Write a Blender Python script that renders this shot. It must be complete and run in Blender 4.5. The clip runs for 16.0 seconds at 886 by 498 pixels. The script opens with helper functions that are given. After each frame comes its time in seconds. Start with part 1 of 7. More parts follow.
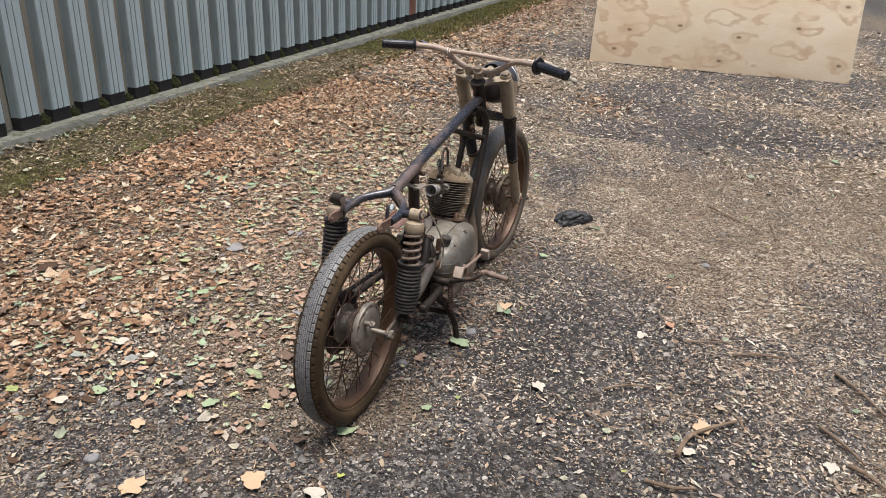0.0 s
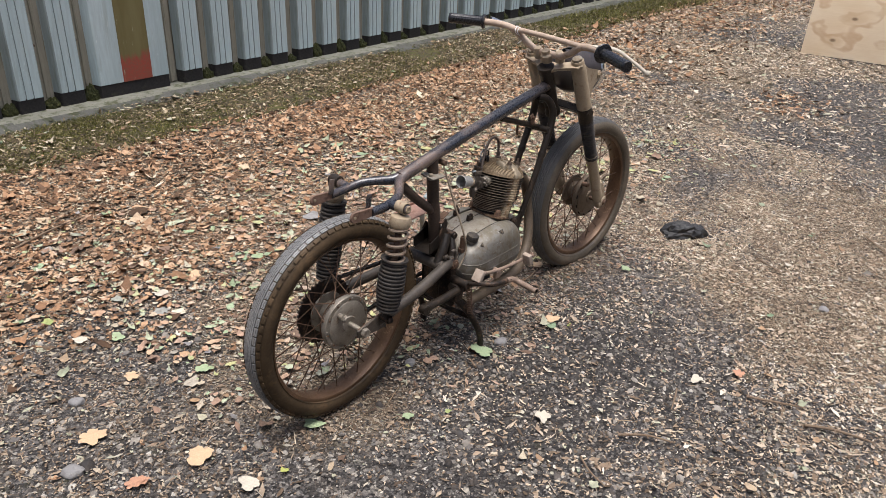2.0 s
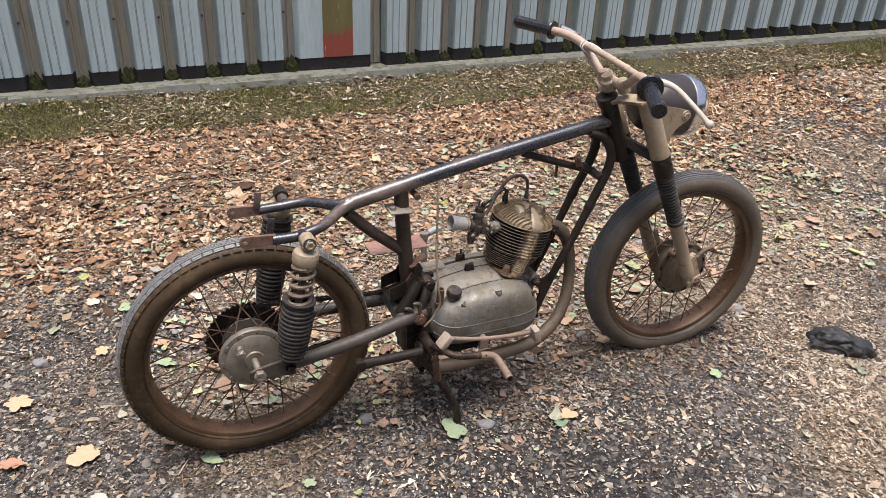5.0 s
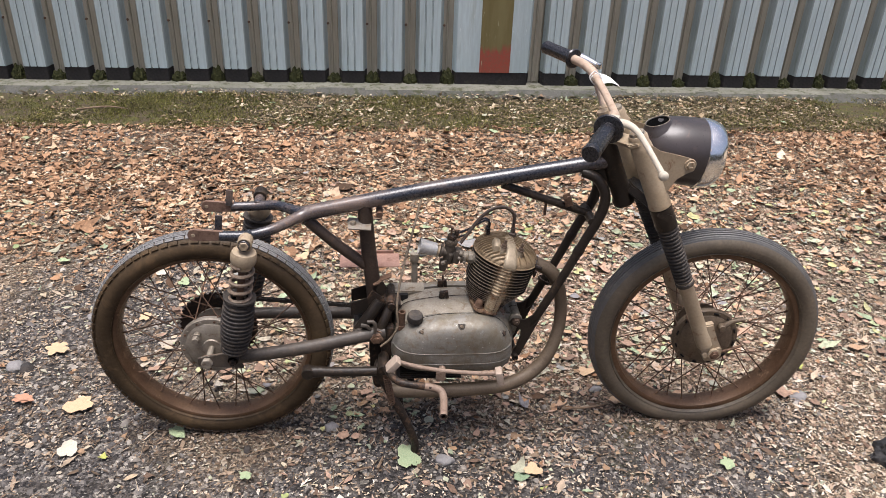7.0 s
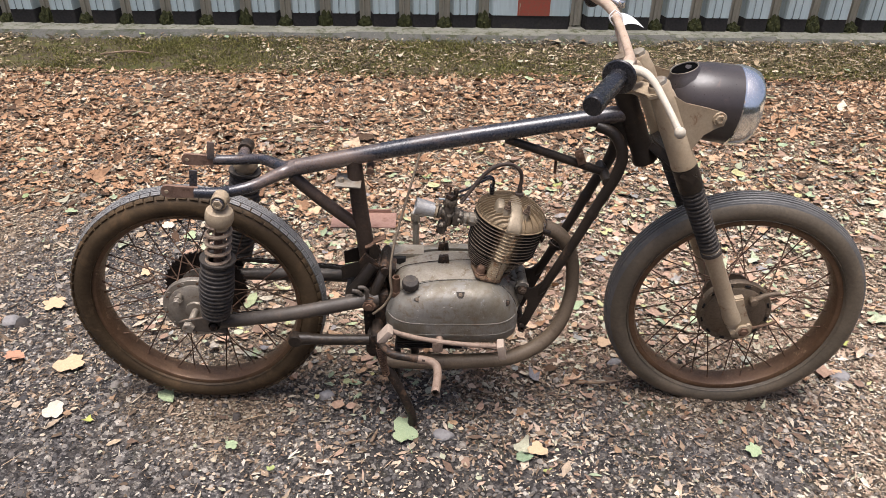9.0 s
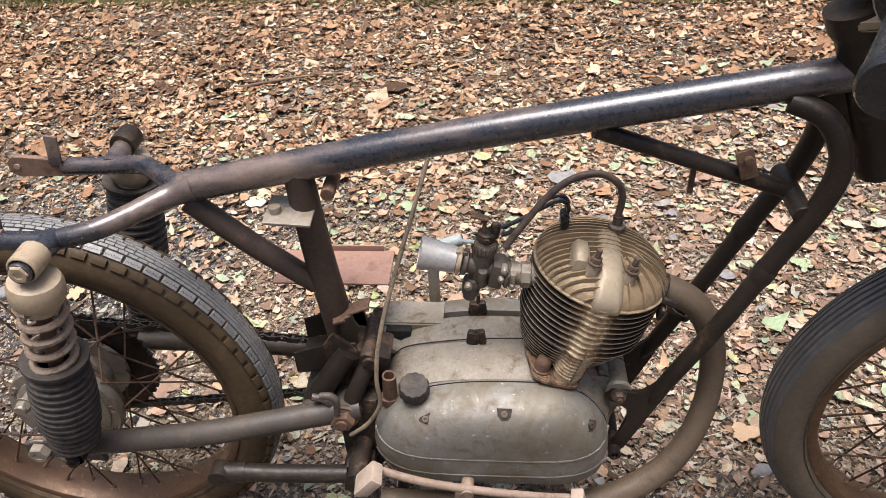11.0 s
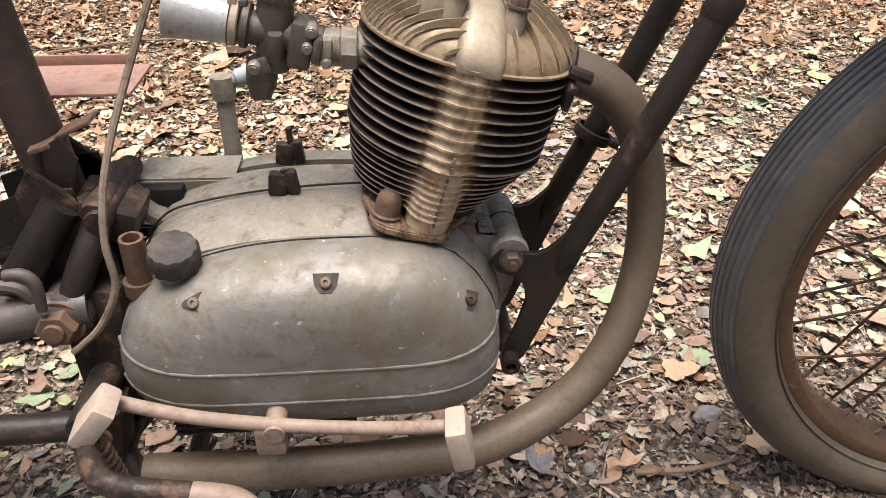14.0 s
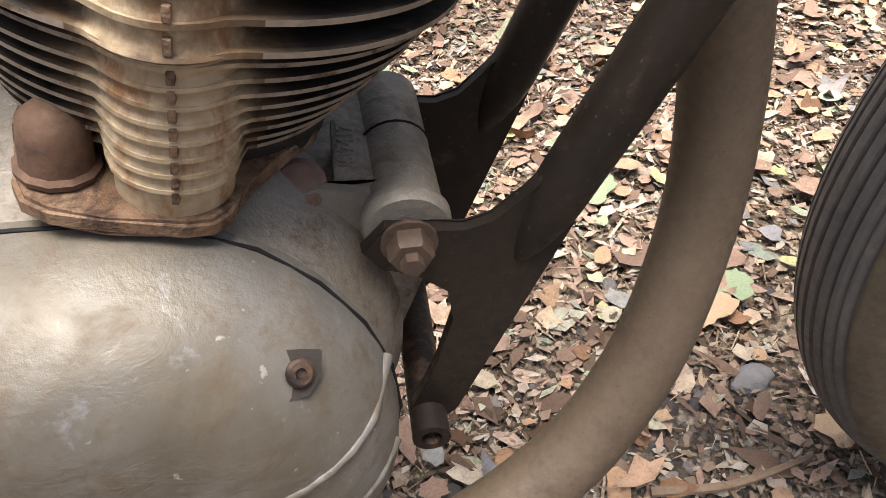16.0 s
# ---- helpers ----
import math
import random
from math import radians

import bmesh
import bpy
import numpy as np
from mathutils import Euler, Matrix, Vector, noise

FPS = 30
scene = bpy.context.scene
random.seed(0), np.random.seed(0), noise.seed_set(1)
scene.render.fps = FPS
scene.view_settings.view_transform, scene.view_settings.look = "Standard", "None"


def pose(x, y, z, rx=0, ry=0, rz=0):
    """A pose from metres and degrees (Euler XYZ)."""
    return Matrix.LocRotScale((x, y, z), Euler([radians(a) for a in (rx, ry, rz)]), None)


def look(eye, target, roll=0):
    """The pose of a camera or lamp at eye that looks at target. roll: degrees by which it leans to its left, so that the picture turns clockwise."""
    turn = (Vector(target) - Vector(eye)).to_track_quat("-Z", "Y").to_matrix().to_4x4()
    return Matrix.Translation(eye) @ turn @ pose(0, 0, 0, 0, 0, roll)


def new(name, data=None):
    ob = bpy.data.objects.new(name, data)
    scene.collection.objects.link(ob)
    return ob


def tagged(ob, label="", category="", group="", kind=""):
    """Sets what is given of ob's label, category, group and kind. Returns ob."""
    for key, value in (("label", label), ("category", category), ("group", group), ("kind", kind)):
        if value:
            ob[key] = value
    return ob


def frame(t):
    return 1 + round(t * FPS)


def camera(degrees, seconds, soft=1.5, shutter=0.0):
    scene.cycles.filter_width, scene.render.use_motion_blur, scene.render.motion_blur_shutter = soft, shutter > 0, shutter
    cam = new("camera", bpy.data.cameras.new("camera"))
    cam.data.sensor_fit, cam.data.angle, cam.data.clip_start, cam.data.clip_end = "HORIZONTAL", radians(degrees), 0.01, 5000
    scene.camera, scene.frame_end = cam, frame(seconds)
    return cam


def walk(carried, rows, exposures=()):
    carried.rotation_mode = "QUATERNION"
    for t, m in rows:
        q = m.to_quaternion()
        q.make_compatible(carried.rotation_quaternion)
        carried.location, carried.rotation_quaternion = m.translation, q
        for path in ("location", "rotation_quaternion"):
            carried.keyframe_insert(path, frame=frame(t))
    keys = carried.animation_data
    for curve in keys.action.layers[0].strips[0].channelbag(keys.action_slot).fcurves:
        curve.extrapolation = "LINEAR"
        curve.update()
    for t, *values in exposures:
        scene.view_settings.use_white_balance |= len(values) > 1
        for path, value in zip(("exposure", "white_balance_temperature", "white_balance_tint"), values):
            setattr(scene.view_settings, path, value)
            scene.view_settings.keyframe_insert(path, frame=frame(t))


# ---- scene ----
cam = camera(60.2, 16.0, soft=0.8)
PATH = [
    (0, (-2.358, -0.958, 1.461), (-0.672, -0.281, 0.624), 2.5),
    (0.5, (-2.243, -1.108, 1.46), (-0.642, -0.262, 0.613), 1.7),
    (1, (-2.142, -1.272, 1.476), (-0.622, -0.287, 0.628), 2.1),
    (1.5, (-2.014, -1.346, 1.462), (-0.563, -0.278, 0.592), 2.4),
    (2, (-1.833, -1.376, 1.451), (-0.468, -0.236, 0.536), 2.4),
    (2.5, (-1.688, -1.413, 1.437), (-0.417, -0.194, 0.489), 1.0),
    (3, (-1.504, -1.508, 1.463), (-0.342, -0.179, 0.522), -0.3),
    (3.5, (-1.368, -1.556, 1.459), (-0.274, -0.156, 0.539), -0.2),
    (4, (-1.196, -1.54, 1.437), (-0.207, -0.063, 0.52), 0.8),
    (4.2, (-1.124, -1.536, 1.425), (-0.184, -0.034, 0.498), 1.1),
    (6.3, (-0.449, -1.595, 1.411), (-0.058, 0.101, 0.427), 4.6),
    (6.5, (-0.389, -1.6, 1.419), (-0.054, 0.116, 0.448), 4.3),
    (7, (-0.214, -1.649, 1.431), (-0.05, 0.107, 0.488), 2.2),
    (7.5, (-0.127, -1.68, 1.441), (-0.072, 0.081, 0.495), 0.6),
    (8, (-0.101, -1.675, 1.438), (-0.078, 0.083, 0.484), 0.1),
    (8.5, (-0.08, -1.637, 1.418), (-0.057, 0.098, 0.424), 0.4),
    (9, (-0.08, -1.495, 1.378), (-0.052, 0.2, 0.316), 1.0),
    (9.5, (-0.112, -1.296, 1.322), (-0.056, 0.358, 0.2), 1.1),
    (10, (-0.092, -1.103, 1.252), (-0.061, 0.504, 0.062), 0.1),
    (10.2, (-0.069, -1.018, 1.235), (-0.086, 0.57, 0.021), -0.6),
    (12.3, (-0.005, -0.506, 0.797), (-0.215, 1.115, -0.355), -3.7),
    (12.5, (-0.005, -0.52, 0.764), (-0.196, 1.155, -0.312), -2.8),
    (13, (-0.019, -0.585, 0.755), (-0.109, 1.146, -0.244), -1.2),
    (13.5, (-0.003, -0.62, 0.744), (0.011, 1.094, -0.287), -0.8),
    (14, (0.033, -0.561, 0.703), (0.166, 1.12, -0.373), 0.2),
    (14.5, (0.08, -0.436, 0.641), (0.259, 1.184, -0.518), -0.6),
    (15, (0.103, -0.355, 0.618), (0.263, 1.18, -0.653), -2.0),
    (15.5, (0.117, -0.283, 0.561), (0.283, 1.167, -0.805), -1.6),
    (16, (0.118, -0.235, 0.543), (0.294, 1.185, -0.855), -1.3),
]
walk(cam, [(t, look(eye, target, roll)) for t, eye, target, roll in PATH], [(0, 0.42, 6150, 10), (4, 0.56, 6200, 12), (7, 0.68, 6250, 14), (10.2, 0.74, 6300, 14), (12.5, 0.98, 6350, 11), (16, 1.18, 6400, 12)])

# ---- light ----
SUN_EL, SUN_AZ = radians(83), radians(250)
world = bpy.data.worlds.new("world")
scene.world = world
world.use_nodes = True
wn = world.node_tree
sky = wn.nodes.new("ShaderNodeTexSky")
sky.sky_type, sky.sun_disc, sky.sun_elevation, sky.sun_rotation = "NISHITA", False, SUN_EL, radians(90) - SUN_AZ
sky.air_density, sky.dust_density, sky.ozone_density = 0.7, 6.0, 0.6
wn.links.new(sky.outputs[0], wn.nodes["Background"].inputs[0])
wn.nodes["Background"].inputs[1].default_value = 0.115
sun = new("sun", bpy.data.lights.new("sun", "SUN"))
sun.data.energy, sun.data.angle, sun.data.color = 3.0, radians(34), (1.0, 0.97, 0.93)
sun.matrix_world = look((math.cos(SUN_AZ) * math.cos(SUN_EL) * 9, math.sin(SUN_AZ) * math.cos(SUN_EL) * 9, math.sin(SUN_EL) * 9), (0, 0, 0))


# ---- materials ----
def nodes_of(name):
    m = bpy.data.materials.new(name)
    m.use_nodes = True
    nt = m.node_tree
    return m, nt, nt.nodes["Principled BSDF"]


def N(nt, kind, **kw):
    n = nt.nodes.new("ShaderNode" + kind)
    for k, v in kw.items():
        n.inputs[k].default_value = v
    return n


def mixc(nt, fac, a, b):
    n = nt.nodes.new("ShaderNodeMix")
    n.data_type = "RGBA"
    for sock, v in ((n.inputs[0], fac), (n.inputs[6], a), (n.inputs[7], b)):
        if isinstance(v, bpy.types.NodeSocket):
            nt.links.new(v, sock)
        else:
            sock.default_value = v if isinstance(v, float) else (*v, 1)
    return n.outputs[2]


def span(nt, value, lo, hi, a=0.0, b=1.0):
    n = N(nt, "MapRange", **{"From Min": lo, "From Max": hi, "To Min": a, "To Max": b})
    nt.links.new(value, n.inputs[0])
    return n.outputs[0]


def noise_of(nt, vec, scale, detail=4.0, rough=0.6, dist=0.0):
    n = N(nt, "TexNoise", Scale=scale, Detail=detail, Roughness=rough, Distortion=dist)
    if vec is not None:
        nt.links.new(vec, n.inputs["Vector"])
    return n.outputs["Fac"]


def ramp(nt, fac, stops):
    n = nt.nodes.new("ShaderNodeValToRGB")
    e = n.color_ramp.elements
    while len(e) < len(stops):
        e.new(0.5)
    for el, (p, c) in zip(e, stops):
        el.position, el.color = p, (*c, 1)
    nt.links.new(fac, n.inputs[0])
    return n.outputs[0]


def bump_of(nt, bsdf, height, strength, distance):
    b = N(nt, "Bump", Strength=strength, Distance=distance)
    nt.links.new(height, b.inputs["Height"])
    nt.links.new(b.outputs[0], bsdf.inputs["Normal"])


def surf(name, c1, c2, c3=None, spots=(0.55, 0.68), scale=9.0, fine=90.0, rough=(0.5, 0.8), metal=0.0, metal3=0.0, bump=0.25, dist=0.002, stretch=None, speck=None):
    """Two-scale surface: c1 to c2 by broad noise, patches of c3, fine grain in relief and gloss."""
    m, nt, bs = nodes_of(name)
    vec = nt.nodes.new("ShaderNodeTexCoord").outputs["Object"]
    if stretch:
        mp = N(nt, "Mapping", Scale=stretch)
        nt.links.new(vec, mp.inputs["Vector"])
        vec = mp.outputs[0]
    broad = noise_of(nt, vec, scale, 5.0, 0.65)
    grain = noise_of(nt, vec, fine, 3.0, 0.7)
    col = mixc(nt, span(nt, broad, 0.35, 0.65), c1, c2)
    col = mixc(nt, span(nt, grain, 0.3, 0.75, 0.0, 0.35), col, tuple(0.45 * v for v in c1))
    rg = span(nt, grain, 0.3, 0.7, rough[0], rough[1])
    if speck:
        sp = span(nt, noise_of(nt, vec, fine * 2.2, 2.0), 0.68, 0.74)
        col = mixc(nt, sp, col, speck)
    if c3:
        pat = span(nt, noise_of(nt, vec, scale * 2.3, 7.0, 0.72, 0.4), spots[0], spots[1])
        col = mixc(nt, pat, col, c3)
        mm = N(nt, "Math")
        mm.operation = "MULTIPLY_ADD"
        nt.links.new(pat, mm.inputs[0])
        mm.inputs[1].default_value, mm.inputs[2].default_value = metal3 - metal, metal
        nt.links.new(mm.outputs[0], bs.inputs["Metallic"])
        ra = N(nt, "Math")
        ra.operation, ra.use_clamp = "MULTIPLY_ADD", True
        nt.links.new(pat, ra.inputs[0])
        ra.inputs[1].default_value = 0.22
        nt.links.new(rg, ra.inputs[2])
        rg = ra.outputs[0]
    else:
        bs.inputs["Metallic"].default_value = metal
    nt.links.new(col, bs.inputs["Base Color"])
    nt.links.new(rg, bs.inputs["Roughness"])
    bump_of(nt, bs, grain, bump, dist)
    return m


def littered(name, stops, rough=0.85, vein=0.0):
    """Loose pieces, each island of the mesh with a colour of its own."""
    m, nt, bs = nodes_of(name)
    rnd = nt.nodes.new("ShaderNodeNewGeometry").outputs["Random Per Island"]
    col = ramp(nt, rnd, stops)
    vec = nt.nodes.new("ShaderNodeTexCoord").outputs["Object"]
    g = noise_of(nt, vec, 60.0, 4.0)
    fine = noise_of(nt, vec, 330.0, 4.0, 0.7)
    col = mixc(nt, span(nt, g, 0.46, 0.74, 0.0, 0.45), col, (0.085, 0.060, 0.038))
    col = mixc(nt, span(nt, fine, 0.48, 0.72, 0.0, 0.40), col, (0.06, 0.045, 0.031))
    damp = span(nt, noise_of(nt, vec, 4.2, 7.0, 0.68, 0.6), 0.49, 0.68, 0.0, 0.50)
    col = mixc(nt, damp, col, (0.062, 0.046, 0.034))
    bs.inputs["Specular IOR Level"].default_value = 0.2
    nt.links.new(col, bs.inputs["Base Color"])
    bs.inputs["Roughness"].default_value = rough
    bump_of(nt, bs, fine, 0.5, 0.003)
    return m


BLACK = surf("worn_black_enamel", (0.015, 0.0115, 0.0088), (0.030, 0.022, 0.0155), (0.085, 0.054, 0.033), (0.58, 0.72), 13, 170, (0.32, 0.60), bump=0.35, dist=0.0009, speck=(0.085, 0.057, 0.037))
DARKSTEEL = surf("oily_dark_steel", (0.016, 0.012, 0.010), (0.038, 0.028, 0.021), (0.11, 0.064, 0.038), (0.52, 0.68), 22, 200, (0.34, 0.7), 0.2, 0.0, 0.5, 0.0012)
RUST = surf("brown_rust", (0.11, 0.06, 0.035), (0.17, 0.10, 0.06), (0.06, 0.036, 0.025), (0.5, 0.65), 20, 220, (0.65, 0.9), 0.15, 0.0, 0.5, 0.001)
OXIDE = surf("red_oxide_paint", (0.29, 0.165, 0.122), (0.35, 0.21, 0.158), (0.20, 0.105, 0.075), (0.53, 0.68), 14, 160, (0.6, 0.85), bump=0.35, dist=0.0008)
PINK = surf("faded_pink_brown_paint", (0.41, 0.30, 0.215), (0.49, 0.375, 0.28), (0.22, 0.135, 0.088), (0.57, 0.70), 22, 200, (0.42, 0.7), bump=0.3, dist=0.0008)
CREAM = surf("dirty_cream_paint", (0.31, 0.235, 0.148), (0.385, 0.305, 0.205), (0.19, 0.105, 0.052), (0.57, 0.69), 14, 180, (0.36, 0.66), bump=0.3, dist=0.0008)
PALE = surf("pale_cream_lever_paint", (0.46, 0.40, 0.31), (0.54, 0.48, 0.38), (0.28, 0.18, 0.11), (0.62, 0.74), 18, 180, (0.4, 0.7), bump=0.3, dist=0.0008)
ALLOY = surf("dull_dirty_aluminium", (0.275, 0.265, 0.238), (0.24, 0.203, 0.150), (0.17, 0.122, 0.072), (0.46, 0.64), 11, 150, (0.42, 0.60), 0.38, 0.15, 0.42, 0.0016, speck=(0.17, 0.132, 0.085))
HEADM = surf("tan_dirty_head_alloy", (0.265, 0.195, 0.115), (0.20, 0.142, 0.080), (0.115, 0.072, 0.038), (0.52, 0.68), 20, 220, (0.5, 0.75), 0.2, 0.05, 0.4, 0.0014, speck=(0.36, 0.305, 0.225))
CASE = surf("stained_cast_aluminium", (0.29, 0.262, 0.215), (0.215, 0.182, 0.132), (0.125, 0.088, 0.052), (0.52, 0.66), 20, 210, (0.48, 0.74), 0.3, 0.1, 0.55, 0.0018, speck=(0.36, 0.33, 0.28))
BROWNPINK = surf("dull_pinkish_brown_paint", (0.205, 0.142, 0.102), (0.27, 0.195, 0.145), (0.12, 0.078, 0.052), (0.54, 0.68), 22, 200, (0.5, 0.8), bump=0.35, dist=0.0008)
SPRINGM = surf("flaking_tan_spring", (0.19, 0.135, 0.092), (0.26, 0.20, 0.145), (0.10, 0.058, 0.034), (0.52, 0.66), 40, 260, (0.5, 0.8), bump=0.4, dist=0.0008)
SEATM = surf("brown_rusted_black_paint", (0.030, 0.0195, 0.0135), (0.055, 0.034, 0.0225), (0.115, 0.066, 0.040), (0.56, 0.70), 12, 180, (0.42, 0.7), bump=0.4, dist=0.001, speck=(0.10, 0.062, 0.040))
# Black without gloss, for the shade inside the instrument hole.
VOID = surf("hole_shade_black", (0.002, 0.002, 0.002), (0.003, 0.003, 0.003), None, scale=30, fine=200, rough=(0.95, 1.0), bump=0.1, dist=0.0004)
VOID.node_tree.nodes["Principled BSDF"].inputs["Specular IOR Level"].default_value = 0.02
PADM = surf("worn_tan_pedal_rubber", (0.34, 0.265, 0.205), (0.40, 0.32, 0.25), (0.22, 0.15, 0.105), (0.56, 0.70), 24, 200, (0.6, 0.85), bump=0.4, dist=0.001)
CABLEM = surf("tan_weathered_cable", (0.12, 0.088, 0.056), (0.19, 0.148, 0.10), (0.06, 0.042, 0.028), (0.54, 0.68), 30, 260, (0.55, 0.8), bump=0.4, dist=0.0006)
FIN = surf("sooty_cooling_fin", (0.050, 0.042, 0.035), (0.085, 0.068, 0.052), (0.16, 0.115, 0.075), (0.56, 0.72), 25, 230, (0.6, 0.85), 0.2, 0.1, 0.4, 0.001)
# Near-black cylinder core: the shade deep between the fins, put into the colour.
GAPBLACK = surf("gap_shade_black_iron", (0.010, 0.0085, 0.007), (0.020, 0.015, 0.011), None, scale=30, fine=220, rough=(0.7, 0.9), bump=0.3, dist=0.001)
BOSSM = surf("smooth_dirty_rocker_alloy", (0.30, 0.245, 0.170), (0.225, 0.175, 0.112), (0.135, 0.092, 0.052), (0.54, 0.70), 16, 210, (0.42, 0.66), 0.3, 0.05, 0.35, 0.0014, speck=(0.20, 0.155, 0.10))
STUD = surf("rusty_dark_stud", (0.075, 0.050, 0.034), (0.12, 0.080, 0.052), None, scale=40, fine=260, rough=(0.5, 0.8), metal=0.2, bump=0.4, dist=0.0008)
TIPRUST = surf("pinkish_rust", (0.17, 0.10, 0.068), (0.24, 0.15, 0.105), (0.09, 0.052, 0.034), (0.52, 0.66), 24, 220, (0.5, 0.8), 0.1, 0.0, 0.4, 0.001)
# Near-black brown for the shade inside the screw pockets.
POCKET = surf("pocket_shade", (0.022, 0.017, 0.012), (0.045, 0.034, 0.024), None, scale=30, fine=220, rough=(0.6, 0.85), bump=0.4, dist=0.001)
RUSTY = surf("orange_rusty_casting", (0.16, 0.088, 0.046), (0.30, 0.205, 0.125), (0.055, 0.030, 0.017), (0.46, 0.60), 38, 230, (0.55, 0.85), 0.15, 0.0, 0.6, 0.002)
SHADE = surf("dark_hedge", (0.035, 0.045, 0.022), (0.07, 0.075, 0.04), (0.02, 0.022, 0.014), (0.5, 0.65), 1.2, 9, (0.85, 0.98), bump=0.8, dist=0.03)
RUBBER = surf("dusty_black_rubber", (0.085, 0.083, 0.080), (0.125, 0.120, 0.113), (0.145, 0.128, 0.106), (0.54, 0.72), 13, 150, (0.42, 0.66), bump=0.3, dist=0.001)
FRONTWALL = surf("dusty_tan_grey_sidewall", (0.085, 0.067, 0.046), (0.132, 0.106, 0.074), (0.165, 0.125, 0.083), (0.52, 0.72), 6, 140, (0.45, 0.7), bump=0.35, dist=0.001)
BELLOWS = surf("black_bellows_rubber", (0.030, 0.026, 0.023), (0.055, 0.047, 0.040), (0.10, 0.080, 0.060), (0.5, 0.72), 16, 150, (0.5, 0.8), bump=0.3, dist=0.001)
SIDEWALL = surf("brown_dusty_sidewall", (0.045, 0.0300, 0.0165), (0.085, 0.058, 0.033), (0.13, 0.083, 0.044), (0.52, 0.72), 6, 140, (0.40, 0.66), bump=0.35, dist=0.001)
CARBM = surf("oily_brown_carburettor", (0.085, 0.070, 0.054), (0.13, 0.105, 0.078), (0.22, 0.185, 0.14), (0.58, 0.72), 26, 240, (0.4, 0.7), 0.35, 0.4, 0.4, 0.001)
LEADM = surf("weathered_lead_rubber", (0.070, 0.050, 0.038), (0.115, 0.080, 0.058), (0.045, 0.030, 0.022), (0.52, 0.68), 30, 220, (0.5, 0.75), bump=0.3, dist=0.0008)
SLEEVE = surf("pale_blue_grey_sleeve", (0.27, 0.315, 0.315), (0.34, 0.385, 0.38), (0.19, 0.20, 0.185), (0.56, 0.70), 30, 220, (0.45, 0.7), bump=0.2, dist=0.0006)
BRIGHTALLOY = surf("scratched_pale_aluminium", (0.46, 0.455, 0.435), (0.38, 0.365, 0.335), (0.23, 0.175, 0.115), (0.56, 0.70), 30, 200, (0.40, 0.60), 0.45, 0.2, 0.45, 0.001, speck=(0.26, 0.20, 0.14))
GRIP = surf("smooth_black_grip_rubber", (0.012, 0.012, 0.014), (0.022, 0.021, 0.022), None, scale=20, fine=200, rough=(0.2, 0.36), bump=0.1, dist=0.0006)
RIM = surf("rusted_rim_steel", (0.095, 0.052, 0.028), (0.145, 0.084, 0.046), (0.36, 0.25, 0.15), (0.60, 0.72), 17, 200, (0.32, 0.62), 0.35, 0.6, 0.5, 0.001)
HUBM = surf("grimy_hub_alloy", (0.31, 0.275, 0.225), (0.21, 0.175, 0.132), (0.12, 0.074, 0.043), (0.55, 0.71), 18, 220, (0.40, 0.66), 0.4, 0.1, 0.4, 0.001)
PIPE = surf("brown_burnt_exhaust_steel", (0.100, 0.071, 0.044), (0.140, 0.103, 0.067), (0.062, 0.041, 0.026), (0.55, 0.72), 9, 240, (0.5, 0.72), 0.08, 0.03, 0.35, 0.0009, speck=(0.055, 0.036, 0.022))
HUBRUST = surf("brown_grimy_drum", (0.125, 0.092, 0.060), (0.17, 0.128, 0.088), (0.085, 0.052, 0.030), (0.54, 0.70), 18, 220, (0.45, 0.72), 0.3, 0.1, 0.4, 0.001)
TREAD = surf("dusty_worn_tread", (0.165, 0.162, 0.156), (0.235, 0.229, 0.218), (0.095, 0.076, 0.058), (0.58, 0.76), 9, 150, (0.34, 0.58), bump=0.35, dist=0.001)
DUSTY = surf("dusty_brown_black_paint", (0.040, 0.032, 0.025), (0.075, 0.060, 0.046), (0.12, 0.085, 0.058), (0.55, 0.72), 12, 170, (0.42, 0.7), bump=0.35, dist=0.0009, speck=(0.16, 0.13, 0.10))
CHROME = surf("dull_chrome", (0.90, 0.90, 0.88), (0.85, 0.84, 0.81), (0.70, 0.64, 0.55), (0.68, 0.82), 7, 60, (0.12, 0.20), 0.95, 0.7, 0.03, 0.0003)
LAMPBLACK = surf("faded_lamp_enamel", (0.036, 0.031, 0.030), (0.058, 0.047, 0.044), (0.13, 0.080, 0.066), (0.58, 0.74), 12, 180, (0.26, 0.42), bump=0.15, dist=0.0006)
PAPER = surf("white_paper", (0.80, 0.80, 0.78), (0.74, 0.73, 0.70), None, scale=20, fine=140, rough=(0.8, 0.95), bump=0.2, dist=0.0006)
CHAINM = surf("oily_chain_steel", (0.05, 0.045, 0.04), (0.09, 0.08, 0.07), None, scale=40, fine=300, rough=(0.35, 0.6), metal=0.6, bump=0.3, dist=0.0006)
DARK = surf("dark_hollow", (0.008, 0.008, 0.008), (0.014, 0.012, 0.011), None, scale=30, fine=200, rough=(0.7, 0.9), bump=0.2, dist=0.0006)
ZINC = surf("weathered_galvanised_steel", (0.57, 0.685, 0.705), (0.45, 0.555, 0.575), (0.33, 0.385, 0.355), (0.54, 0.72), 4.0, 60, (0.34, 0.56), 0.25, 0.05, 0.15, 0.001, (1, 1, 0.10), (0.66, 0.74, 0.74))
